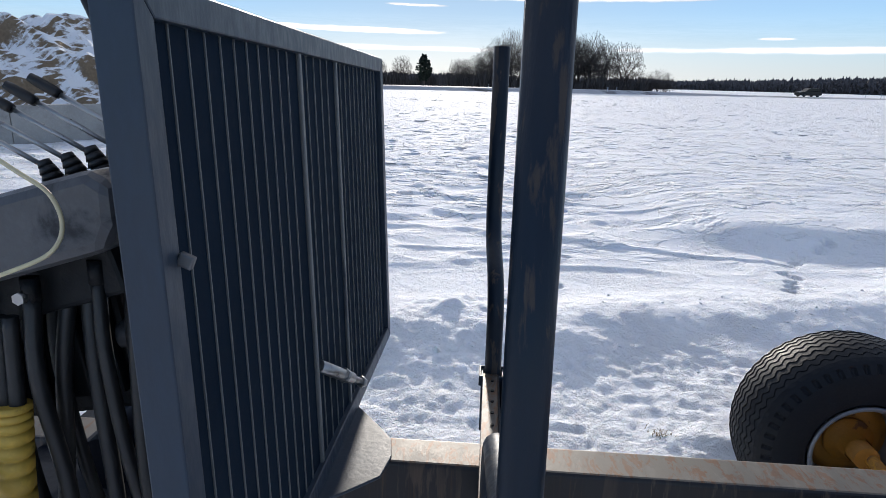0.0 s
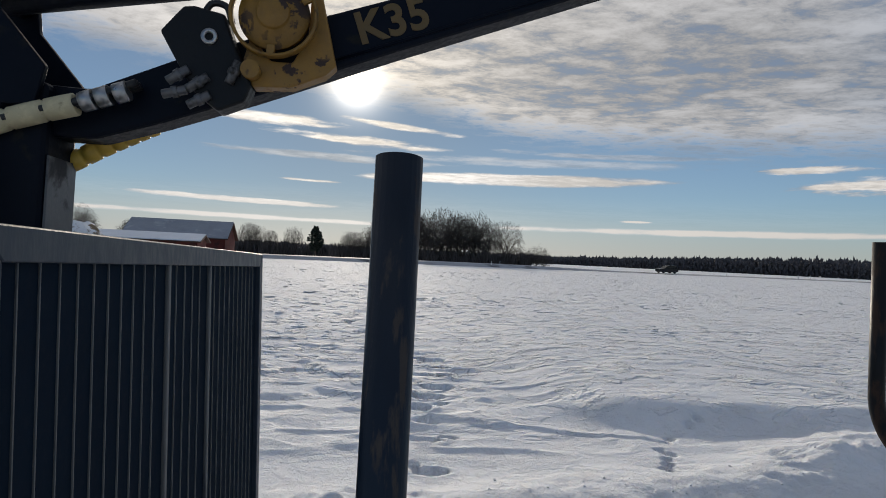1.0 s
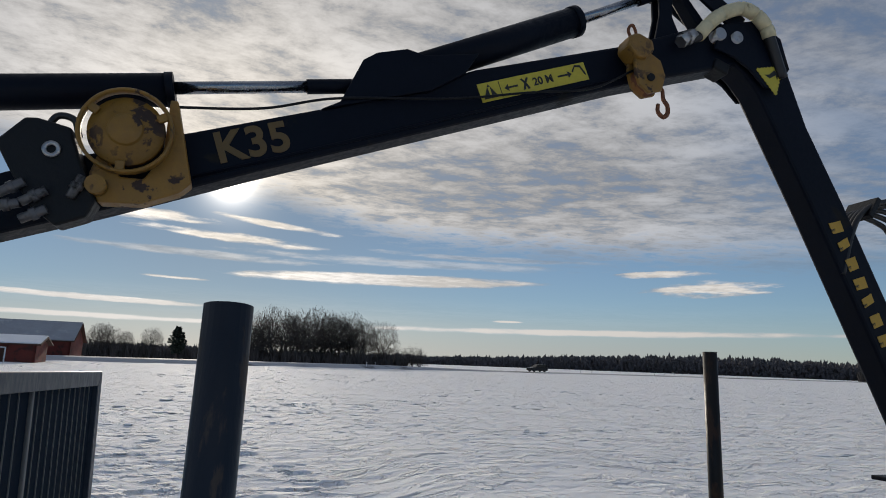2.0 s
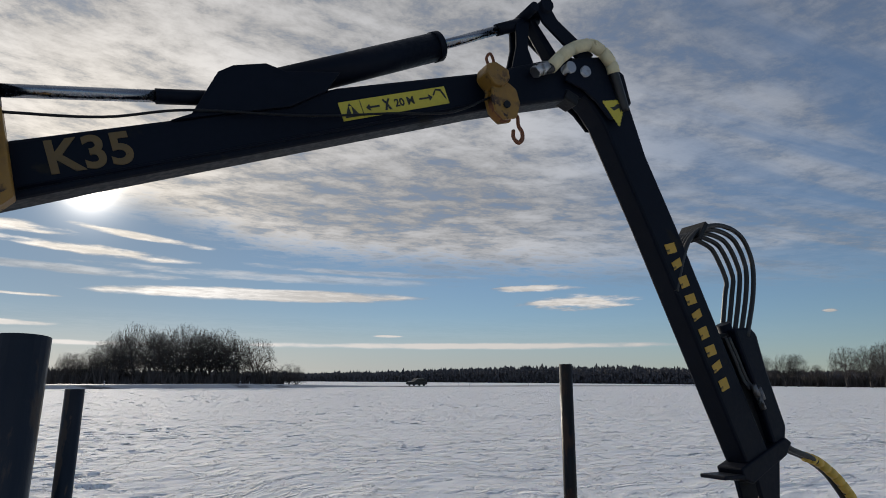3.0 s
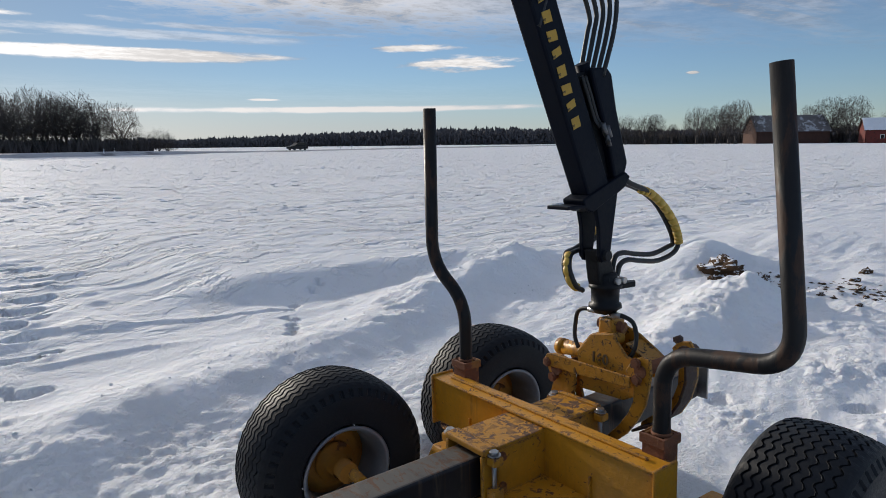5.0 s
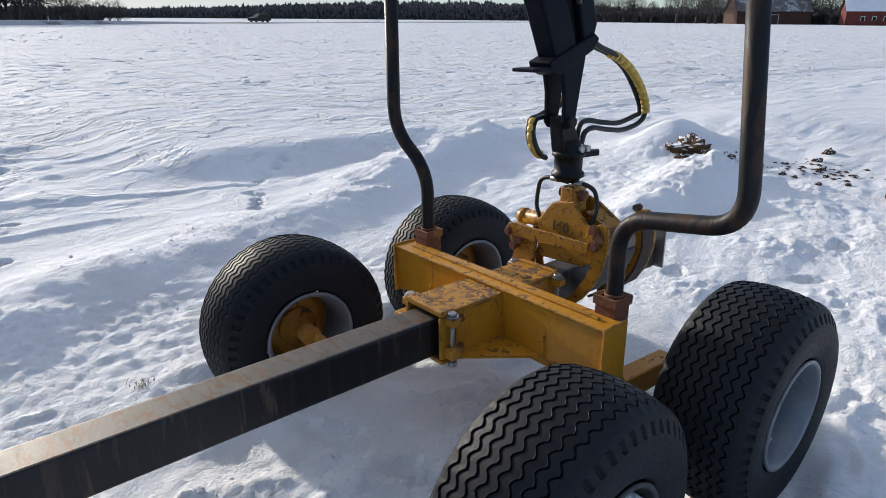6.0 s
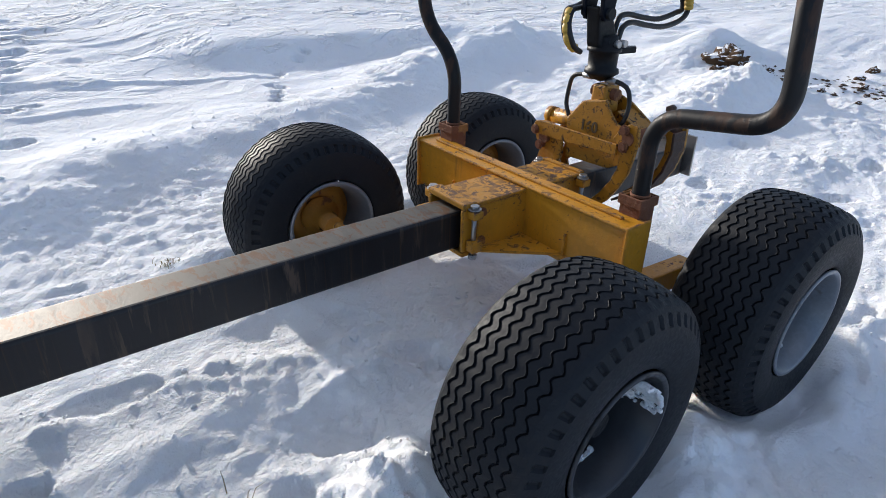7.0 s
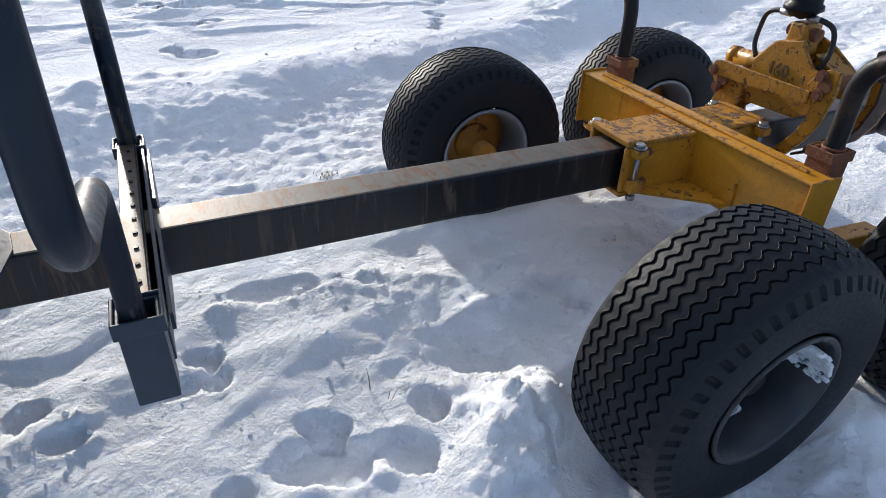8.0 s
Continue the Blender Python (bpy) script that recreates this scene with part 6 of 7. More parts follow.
def build_rotator():
    t = thing("grapple_rotator", at(), "black hydraulic rotator hanging from the stick end", "rotator")
    bm = bmesh.new()
    slab(bm, [(0.285, 1.20), (0.365, 1.19), (0.425, 1.06), (0.42, 1.02), (0.33, 1.02), (0.31, 1.06)], -0.033, 0.033, 0.008)
    rod(bm, (0.322, -0.07, 1.175), (0.322, 0.07, 1.175), 0.022, 16)
    rod(bm, (0.365, -0.055, 1.07), (0.365, 0.055, 1.07), 0.02, 16)
    part("swing_link", bm, DARK, t)
    sub = bmesh.new()
    lathe(sub, [(0.001, 0.105), (0.046, 0.105), (0.050, 0.095), (0.050, 0.065), (0.068, 0.060), (0.070, 0.045), (0.060, 0.040), (0.058, -0.020), (0.068, -0.026), (0.070, -0.042), (0.056, -0.050), (0.046, -0.065), (0.026, -0.070), (0.001, -0.08)], 36, axis="z")
    part("rotator_body", sub, DARK, t, "", pose(0.375, -0.012, 0.985))
    bm = bmesh.new()
    slab(bm, [(0.44, -0.03), (0.54, -0.045), (0.57, -0.02), (0.54, 0.0), (0.44, 0.02)], 1.010, 1.034, plane="xy", bevel=0.004)
    part("hose_port", bm, DARK, t)
    for s in (-1, 1):
        bm = bmesh.new()
        rod(bm, (0.40 + s * 0.02, -0.08, 1.06), (0.40 + s * 0.02, -0.05, 1.06), 0.014, 8)
        part("hose_fitting", bm, ZINC, t)
    return t


build_rotator()


def build_grapple():
    t = thing("log_grapple", at(0.0, -0.03, -0.006), "chipped yellow log grapple closed round the rear beam", "grapple")
    c = 0.015
    bm = bmesh.new()
    slab(bm, [(c - 0.050, 0.908), (c + 0.022, 0.905), (c + 0.030, 0.79), (c - 0.058, 0.79)], 0.355, 0.445, 0.012, plane="yz")
    part("neck", bm, YELLOW_CHIPPED, t)
    bm = bmesh.new()
    rod(bm, (0.40, c - 0.078, 0.868), (0.40, c + 0.048, 0.868), 0.024, 20)
    part("neck_pin", bm, RUST, t)
    front = [(0.050, 0.832), (-0.066, 0.858), (-0.078, 0.832), (-0.130, 0.776), (-0.205, 0.765), (-0.215, 0.640), (-0.120, 0.585), (0.112, 0.575), (0.128, 0.740)]
    back = [(0.093, 0.818), (-0.013, 0.849), (-0.075, 0.829), (-0.160, 0.779), (-0.220, 0.740), (-0.225, 0.655), (0.125, 0.650), (0.140, 0.735)]
    for outline, x0 in ((front, 0.325), (back, 0.485)):
        bm = bmesh.new()
        slab(bm, outline, x0, x0 + 0.014, 0.004, plane="yz")
        part("side_plate", bm, YELLOW_CHIPPED, t)
    bm = bmesh.new()
    slab(bm, [(0.052, 0.826), (0.066, 0.826), (0.142, 0.735), (0.126, 0.735)], 0.338, 0.486, 0.003, plane="yz")
    slab(bm, [(0.060, 0.828), (0.060, 0.815), (-0.020, 0.836), (-0.020, 0.850)], 0.338, 0.486, 0.003, plane="yz")
    part("top_plate", bm, YELLOW_CHIPPED, t)
    bm = bmesh.new()
    slab(bm, [(-0.085, 0.812), (-0.092, 0.800), (-0.215, 0.735), (-0.215, 0.750)], 0.380, 0.486, 0.003, plane="yz")
    part("slope_plate", bm, YELLOW_CHIPPED, t)
    bm = bmesh.new()
    rod(bm, (0.41, c + 0.02, 0.722), (0.41, c + 0.285, 0.705), 0.034, 24)
    rod(bm, (0.41, c + 0.255, 0.707), (0.41, c + 0.29, 0.705), 0.038, 24)
    part("jaw_cylinder", bm, YELLOW, t)
    bm = bmesh.new()
    slab(bm, [(0.278, 0.680), (0.262, 0.706), (0.235, 0.712), (-0.185, 0.714), (-0.185, 0.668), (0.110, 0.652), (0.262, 0.650)], 0.276, 0.288, 0.003, plane="yz")
    part("link_bar", bm, YELLOW_CHIPPED, t, "chipped yellow tie bar")
    for y, z in ((0.258, 0.668), (-0.212, 0.778), (-0.218, 0.712), (0.226, 0.606)):
        bm = bmesh.new()
        rod(bm, (0.262, y, z), (0.318, y, z), 0.016, 6)
        rod(bm, (0.270, y, z), (0.275, y, z), 0.022, 16)
        part("link_pin", bm, RUST, t)
    # far jaw: a broad head plate and a claw that closes under the beam
    far_jaw = [(0.286, 0.646), (0.272, 0.690), (0.245, 0.706), (0.200, 0.708), (0.128, 0.690), (0.116, 0.582), (0.135, 0.545), (0.180, 0.535), (0.222, 0.500), (0.205, 0.440),
               (0.140, 0.388), (0.030, 0.362), (0.030, 0.342), (0.150, 0.362), (0.240, 0.420), (0.266, 0.500), (0.246, 0.570)]
    # near jaw: a hooked claw, its front and back plates set apart
    claw_front = [(-0.153, 0.730), (-0.181, 0.778), (-0.227, 0.805), (-0.263, 0.800), (-0.270, 0.740), (-0.260, 0.670), (-0.247, 0.605), (-0.213, 0.535), (-0.162, 0.462), (-0.100, 0.405), (0.0, 0.355),
                  (0.0, 0.374), (-0.067, 0.426), (-0.122, 0.487), (-0.168, 0.556), (-0.192, 0.616), (-0.192, 0.675)]
    claw_back = [(-0.222, 0.795), (-0.250, 0.830), (-0.300, 0.838), (-0.334, 0.790), (-0.338, 0.694), (-0.312, 0.602), (-0.268, 0.525), (-0.190, 0.462), (-0.080, 0.400),
                 (-0.080, 0.424), (-0.160, 0.497), (-0.200, 0.540), (-0.234, 0.590), (-0.254, 0.650), (-0.254, 0.710)]
    for plates, skin in ((((far_jaw, 0.300), (far_jaw, 0.465)), [(0.150, 0.362), (0.240, 0.420), (0.266, 0.500), (0.246, 0.570)]),
                         (((claw_front, 0.290), (claw_back, 0.505)), [(-0.334, 0.770), (-0.338, 0.694), (-0.312, 0.602), (-0.268, 0.525), (-0.190, 0.462), (-0.090, 0.405)])):
        jaw = new("jaw", None)
        jaw.parent = t
        for outline, x0 in plates:
            bm = bmesh.new()
            slab(bm, outline, x0, x0 + 0.016, 0.003, plane="yz")
            part("jaw_plate", bm, YELLOW_CHIPPED, jaw)
        near = plates[0][0] is claw_front
        bm = bmesh.new()
        for (a, b), (p, q) in zip(skin, skin[1:]):
            d = Vector((p - a, q - b)).normalized()
            n = Vector((-d.y, d.x)) * 0.010 * (1 if near else -1)
            slab(bm, [(a, b), (p, q), (p + n.x, q + n.y), (a + n.x, b + n.y)], 0.430 if near else 0.316, 0.505 if near else 0.465, plane="yz")
        part("jaw_skin", bm, DARKRUST if near else YELLOW_CHIPPED, jaw, "rust-dark inner face of the claw" if near else "")
        bm = bmesh.new()
        y, z = (-0.225, 0.745) if near else (0.215, 0.640)
        rod(bm, (0.282, y, z), (0.535, y, z), 0.026, 20)
        part("jaw_pin", bm, RUST, jaw)
        if near:
            bm = bmesh.new()
            rod(bm, (0.495, -0.285, 0.785), (0.560, -0.285, 0.785), 0.034, 16)
            rod(bm, (0.470, -0.262, 0.845), (0.500, -0.262, 0.845), 0.016, 6)
            part("knuckle_boss", bm, DARKRUST, jaw)
    for s in (-1, 1):
        hose(t, [(0.37, c + s * 0.03, 0.925), (0.37, c + s * 0.10, 0.925), (0.37, c + s * 0.145, 0.905), (0.37, c + s * 0.16, 0.85), (0.36, c + s * 0.155, 0.79), (0.35, c + s * 0.125, 0.745)], 0.0095)
        bm = bmesh.new()
        rod(bm, (0.37, c + s * 0.04, 0.925), (0.37, c + s * 0.085, 0.925), 0.013, 8)
        part("hose_fitting", bm, ZINC, t, "bright hose fitting")
    m = Matrix.Translation((0.3235, 0.050, 0.715)) @ Matrix(((0, 0, -1), (-1, 0, 0), (0, 1, 0))).to_4x4()
    lettering("160", 0.062, m, WORNINK, t, "painted_number")
    return t


build_grapple()


# ---- valve bank and hoses in front of the headboard ----
def build_valves():
    t = thing("valve_bank", at(), "black hydraulic valve bank with hand levers and hanging hoses", "valve")
    bm = bmesh.new()
    slab(bm, [(-3.02, 1.13), (-2.62, 1.255), (-2.60, 1.30), (-2.60, 1.365), (-2.64, 1.39), (-3.02, 1.28)], -0.66, -0.40, 0.02)
    part("cover", bm, GREYCASE, t, "grey sloping cover")
    bm = bmesh.new()
    box(bm, (-2.84, -0.50, 1.15), (0.40, 0.16, 0.10), 0.01, rot=(0, -17, 0))
    part("valve_block", bm, DARK, t)
    bm = bmesh.new()
    box(bm, (-2.88, -0.43, 0.98), (0.36, 0.10, 0.26), 0.012, rot=(0, -10, 0))
    part("manifold", bm, DARK, t, "dark ribbed manifold block")
    for i in range(5):
        bm = bmesh.new()
        box(bm, (-3.02 + i * 0.068, -0.49, 0.98 + i * 0.012), (0.050, 0.03, 0.22), 0.006, rot=(0, -10, 0))
        part("manifold_rib", bm, DARK, t)
    for i in range(5):
        x = -2.668 - i * 0.050
        z = 1.385 - i * 0.015
        bm = bmesh.new()
        for q, rr in ((0.0, 0.024), (0.012, 0.022), (0.024, 0.019), (0.036, 0.015)):
            rod(bm, (x - q * 0.5, -0.41, z + q), (x - q * 0.5 - 0.005, -0.41, z + q + 0.013), rr, 16, rr * 0.75)
        part("boot", bm, HOSE, t, "rubber lever boot")
        tip = (x - 0.170, -0.44, z + 0.128)
        bm = bmesh.new()
        rod(bm, (x, -0.40, z + 0.02), tip, 0.0052, 10)
        part("lever", bm, ZINC, t, "bright steel lever")
        bm = bmesh.new()
        d = (Vector(tip) - Vector((x, -0.40, z + 0.02))).normalized()
        a = Vector(tip) - d * 0.02
        tube(bm, [a, a + d * 0.01, a + d * 0.045, a + d * 0.06], lambda q: 0.0115 - 0.005 * abs(q - 0.45), 12)
        part("knob", bm, HOSE, t, "black lever knob")
    bm = bmesh.new()
    rod(bm, (-2.775, -0.668, 1.17), (-2.775, -0.655, 1.17), 0.011, 6)
    part("cover_bolt", bm, ZINC, t)
    rnd = random.Random(3)
    for i in range(11):
        x = -2.62 - i * 0.036
        y = -0.56 + rnd.uniform(-0.05, 0.10)
        z = 1.20 - i * 0.010
        s = rnd.uniform(-0.05, 0.05)
        hose(t, [(x, y, z), (x + s * 0.3, y - 0.02, z - 0.15), (x + s, y - 0.02 + rnd.uniform(-.03, .03), z - 0.40), (x + s * 1.4, y + rnd.uniform(-.06, .06), z - 0.65), (x + s * 2, y + 0.05, 0.42)], rnd.choice((0.011, 0.013, 0.015)))
        bm = bmesh.new()
        rod(bm, (x, y, z - 0.005), (x, y, z + 0.04), 0.016, 8)
        part("hose_fitting", bm, ZINC if i % 3 == 0 else DARK, t)
    wrapped(t, [(-2.845, -0.63, 0.955), (-2.845, -0.635, 0.90), (-2.85, -0.64, 0.80), (-2.85, -0.64, 0.65), (-2.84, -0.63, 0.50)], 0.034)
    for o in (-0.012, 0.012):
        hose(t, [(-2.845 + o, -0.62, 1.12), (-2.845 + o, -0.63, 0.95), (-2.85 + o, -0.64, 0.75), (-2.84 + o, -0.63, 0.45)], 0.014)
    hose(t, [(-2.86, -0.70, 1.19), (-2.742, -0.72, 1.233), (-2.668, -0.72, 1.268), (-2.643, -0.72, 1.312), (-2.658, -0.72, 1.36), (-2.703, -0.72, 1.391), (-2.78, -0.70, 1.425), (-2.86, -0.66, 1.44)], 0.0036, CREAM, "breather_pipe")
    hose(t, [(-2.95, -0.66, 0.95), (-2.87, -0.70, 0.84), (-2.80, -0.72, 0.70), (-2.77, -0.70, 0.5)], 0.014)
    for o in (0.0, 0.028):
        hose(t, [(-2.60 - o, -0.30, 1.30), (-2.60 - o, -0.28, 1.42), (-2.575 - o, -0.24, 1.50), (-2.56 - o, -0.20, 1.56), (-2.58 - o, -0.12, 1.58), (-2.66, -0.09, 1.52)], 0.013)
    bm = bmesh.new()
    rod(bm, (-2.86, -0.46, 0.98), (-2.56, -0.46, 1.10), 0.032, 20)
    rod(bm, (-2.90, -0.40, 0.86), (-2.56, -0.40, 0.93), 0.038, 20)
    part("oil_pipe", bm, GREYCASE, t)
    return t


build_valves()


def build_deck():
    """The step plate and lugs at the headboard's foot, and the drawbar deck in front."""
    t = thing("drawbar_deck", at(), "wet dark steel deck plate on the drawbar", "deck plate")
    bm = bmesh.new()
    slab(bm, [(-2.46, -0.30), (-2.46, 0.30), (-2.38, 0.205), (-2.30, 0.10), (-2.25, 0.03), (-2.235, -0.06), (-2.25, -0.16), (-2.33, -0.24), (-2.40, -0.30)], 0.5385, 0.5475, 0.002, plane="xy")
    part("foot_plate", bm, GUARD, t, "grey chamfered foot plate")
    bm = bmesh.new()
    slab(bm, [(-3.25, -0.62), (-2.50, -0.62), (-2.50, 0.55), (-3.25, 0.55)], 0.50, 0.512, 0.002, plane="xy")
    part("deck", bm, NAVY, t)
    for x in (-2.60, -2.95):
        bm = bmesh.new()
        box(bm, (x, 0, 0.47), (0.06, 1.10, 0.06), 0.006)
        part("deck_bearer", bm, NAVY, t)
    bm = bmesh.new()
    rod(bm, (-2.415, -0.135, 0.838), (-2.365, 0.02, 0.735), 0.017, 20)
    rod(bm, (-2.372, -0.002, 0.750), (-2.345, 0.085, 0.692), 0.010, 16)
    rod(bm, (-2.378, -0.02, 0.762), (-2.374, -0.008, 0.754), 0.021, 6)
    rod(bm, (-2.350, 0.07, 0.702), (-2.345, 0.085, 0.692), 0.017, 6)
    part("lock_cylinder", bm, ZINC, t, "small bright adjusting cylinder")
    rnd = random.Random(11)
    bm = bmesh.new()
    for i in range(60):
        m = Matrix.Translation((rnd.uniform(-2.9, -2.52), rnd.uniform(-0.6, -0.2), 0.512)) @ Matrix.Diagonal((rnd.uniform(.003, .008), rnd.uniform(.003, .008), 0.002, 1))
        bmesh.ops.create_icosphere(bm, subdivisions=1, radius=1, matrix=m)
    ob = part("water_drops", bm, GLASS, t)
    ob["kind"] = "stuff"
    # jack leg that carries the drawbar
    bm = bmesh.new()
    box(bm, (-3.05, 0.20, 0.22), (0.09, 0.09, 0.62), 0.008)
    box(bm, (-3.05, 0.20, -0.09), (0.24, 0.24, 0.016), 0.004)
    part("support_leg", bm, NAVY, t)
    return t


build_deck()


# ---- soil clods, grass ----
def blob(bm, c, s, rough, seed, sub=3, squash=1.0):
    vs = bmesh.ops.create_icosphere(bm, subdivisions=sub, radius=1.0)["verts"]
    for v in vs:
        n = v.co.normalized()
        k = 1 + rough * (noise.noise(n * 1.7 + Vector((seed, 0, 0))) + 0.5 * noise.noise(n * 4.5 + Vector((0, seed, 0))) + 0.25 * noise.noise(n * 11 + Vector((0, 0, seed))))
        v.co = Vector((n.x * s[0] * k + c[0], n.y * s[1] * k + c[1], n.z * s[2] * k * squash + c[2]))
    for f in {f for v in vs for f in v.link_faces}:
        f.smooth = True


def soil_snow(name, threshold, dark, light, scale=3.5):
    """Soil with snow lying on what faces up."""
    m = bpy.data.materials.new(name)
    m.use_nodes = True
    k = Nodes(m.node_tree)
    where = k.add("ShaderNodeTexCoord").outputs["Object"]
    nz = k.add("ShaderNodeSeparateXYZ")
    k.put(nz, 0, k.add("ShaderNodeNewGeometry").outputs["True Normal"])
    n = k.noise(where, scale, 7.0, 0.65)
    lie = k.ramp(k.math("ADD", nz.outputs[2], k.math("MULTIPLY", k.math("SUBTRACT", n, 0.5), 1.6)), threshold, threshold + 0.18)
    soil = k.mix(k.noise(where, 14.0, 6.0, 0.6), rgb(*dark), rgb(*light))
    b = k.add("ShaderNodeBsdfPrincipled")
    k.put(b, "Base Color", k.mix(lie, soil, rgb(0.85, 0.87, 0.9)))
    k.put(b, "Roughness", 0.85)
    k.put(b, "Specular IOR Level", 0.2)
    bp = k.add("ShaderNodeBump")
    k.put(bp, "Strength", 0.7)
    k.put(bp, "Distance", 0.06)
    k.put(bp, "Height", k.noise(where, 18.0, 6.0, 0.65))
    k.put(b, "Normal", bp.outputs[0])
    k.tree.links.new(b.outputs[0], k.add("ShaderNodeOutputMaterial").inputs[0])
    return m


CLOD = soil_snow("snowy_soil", 0.74, (0.035, 0.021, 0.013), (0.16, 0.090, 0.045))


def build_clod(x, y, r, seed, label, lumps=0, long=1.0, turn=0.0):
    """A frozen lump of soil; a large one is a rough heap of many lumps."""
    bm = bmesh.new()
    z = height(x, y)
    rnd = random.Random(seed)
    blob(bm, (x, y, z + r * 0.10), (r * (0.8 if lumps else 1.0) * long, r * 0.7, r * 0.6), 0.55, seed, 4 if lumps else 3)
    ob = tagged(part("soil_clod", bm, CLOD), label, "soil clod", "soil clods")
    for i in range(lumps):
        u, v = rnd.gauss(0, 0.42) * r * long, rnd.gauss(0, 0.40) * r
        s = r * rnd.uniform(0.07, 0.22)
        px, py = x + u * math.cos(turn) - v * math.sin(turn), y + u * math.sin(turn) + v * math.cos(turn)
        top = r * 0.62 * max(0.0, 1 - (u / r / long) ** 2 - (v / r) ** 2)
        bm = bmesh.new()
        blob(bm, (px, py, max(height(px, py), z + top * 0.6) + s * 0.1), (s * rnd.uniform(0.8, 1.4), s, s * rnd.uniform(0.5, 0.9)), 0.42, seed + i, 3)
        part("lump", bm, CLOD, ob)
    return ob


build_clod(5.16, 2.06, 0.28, 3.1, "heap of dark frozen soil dusted with snow", 34)
build_clod(5.40, 1.80, 0.15, 7.7, "dark frozen soil clod against the snow bank", 18, 1.8, -0.9)
for i, (x, y, r) in enumerate(((5.50, 1.42, 0.07), (5.25, 1.05, 0.05), (5.9, 0.9, 0.06), (5.6, 0.75, 0.04), (5.2, 0.0, 0.09), (6.3, 1.10, 0.07), (6.9, 1.2, 0.09), (5.05, 0.62, 0.04), (5.35, 0.45, 0.035))):
    build_clod(x, y, r, 20 + i, "small dark soil clod lying on snow")


def build_soil_crumbs():
    """Scattered bits of dark soil on the snow behind the trailer, one object."""
    r = random.Random(31)
    v, f = [], []
    for i in range(110):
        a = r.random()
        x, y = (5.3 + 0.9 * a + r.gauss(0, 0.30), 1.75 - 1.2 * a + r.gauss(0, 0.22))
        q = 0.006 + 0.022 * r.random() ** 2
        c = Vector((x, y, height(x, y) + q * 0.3))
        n = len(v)
        for d in ((1, 0, 0), (-1, 0, 0), (0, 1, 0), (0, -1, 0), (0, 0, 1), (0, 0, -1)):
            v.append(c + Vector((d[0] * 1.6, d[1] * 1.6, d[2] * 0.5)) * q * r.uniform(0.6, 1.5))
        f += [(n + p, n + s, n + z) for p in (0, 1) for s in (2, 3) for z in (4, 5)]
    me = bpy.data.meshes.new("soil_crumbs")
    me.from_pydata(v, [], f)
    me.materials.append(SOIL)
    return tagged(new("soil_crumbs", me), "dark soil crumbs strewn over the snow", "soil", kind="stuff")


build_soil_crumbs()


def build_tuft(x, y, n, h, seed, label):
    rnd = random.Random(seed)
    bm = bmesh.new()
    z = height(x, y)
    for i in range(n):
        a, l = rnd.uniform(0, 6.28), h * rnd.uniform(0.5, 1.1)
        b = Vector((x + rnd.gauss(0, 0.03), y + rnd.gauss(0, 0.03), z - 0.006))
        lean = Vector((math.cos(a), math.sin(a), 0)) * l * rnd.uniform(0.2, 1.0)
        w = Vector((-math.sin(a), math.cos(a), 0)) * 0.0018
        p = [b, b + lean * 0.4 + Vector((0, 0, l * 0.7)), b + lean + Vector((0, 0, l * 0.8))]
        v = [bm.verts.new(q + w * k * s) for q, k in zip(p, (1, 0.8, 0.2)) for s in (-1, 1)]
        bm.faces.new((v[0], v[1], v[3], v[2]))
        bm.faces.new((v[2], v[3], v[5], v[4]))
    return tagged(part("grass_tuft", bm, STRAW), label, "grass", "grass tufts")


build_tuft(-1.165, 1.08, 60, 0.028, 1, "dry grass poking through packed snow in the lane")
build_tuft(-1.39, -0.33, 3, 0.09, 3, "few dry grass stalks in trampled snow")
build_tuft(-0.60, 0.95, 30, 0.02, 4, "dry grass poking through packed snow in the lane")


# ---- far side of the field ----
EYE = Vector((-1.85, -1.63, 0))


def bearing(az, dist, z=0.0):
    return Vector((EYE.x + dist * math.sin(radians(az)), EYE.y + dist * math.cos(radians(az)), z))


ROAD_LINE = [(-160.0, 82.0), (-21.0, 97.0), (31.0, 121.0), (105.0, 143.0), (240.0, 166.0), (700.0, 235.0)]


def road_y(x):
    return float(np.interp(x, [p[0] for p in ROAD_LINE], [p[1] for p in ROAD_LINE]))


def build_road():
    bm = bmesh.new()
    rise = lambda x: float(np.interp(x, [22, 48], [1.0, 0.30]))
    xs = list(np.linspace(-160, 700, 130))
    prof = [(-5.6, -0.05), (-4.3, 0.52), (-3.5, 0.64), (3.4, 0.60), (4.0, 0.46), (6.5, -0.05)]
    rows = [[bm.verts.new((x, road_y(x) + d, z * rise(x) + (0.12 * (noise.noise((x * 0.2, d, 0))) if z < 0.3 else 0))) for d, z in prof] for x in xs]
    for a, b in zip(rows, rows[1:]):
        for i in range(len(prof) - 1):
            f = bm.faces.new((a[i], b[i], b[i + 1], a[i + 1]))
            # the near bank slope takes the road grey in place of its shade
            f.material_index = 1 if i == 4 else 0
    bmesh.ops.recalc_face_normals(bm, faces=bm.faces)
    return tagged(part("road", bm, [ROAD, ROOFSNOW]), "snow-swept country road across the far side of the field", "road", kind="structure")


build_road()


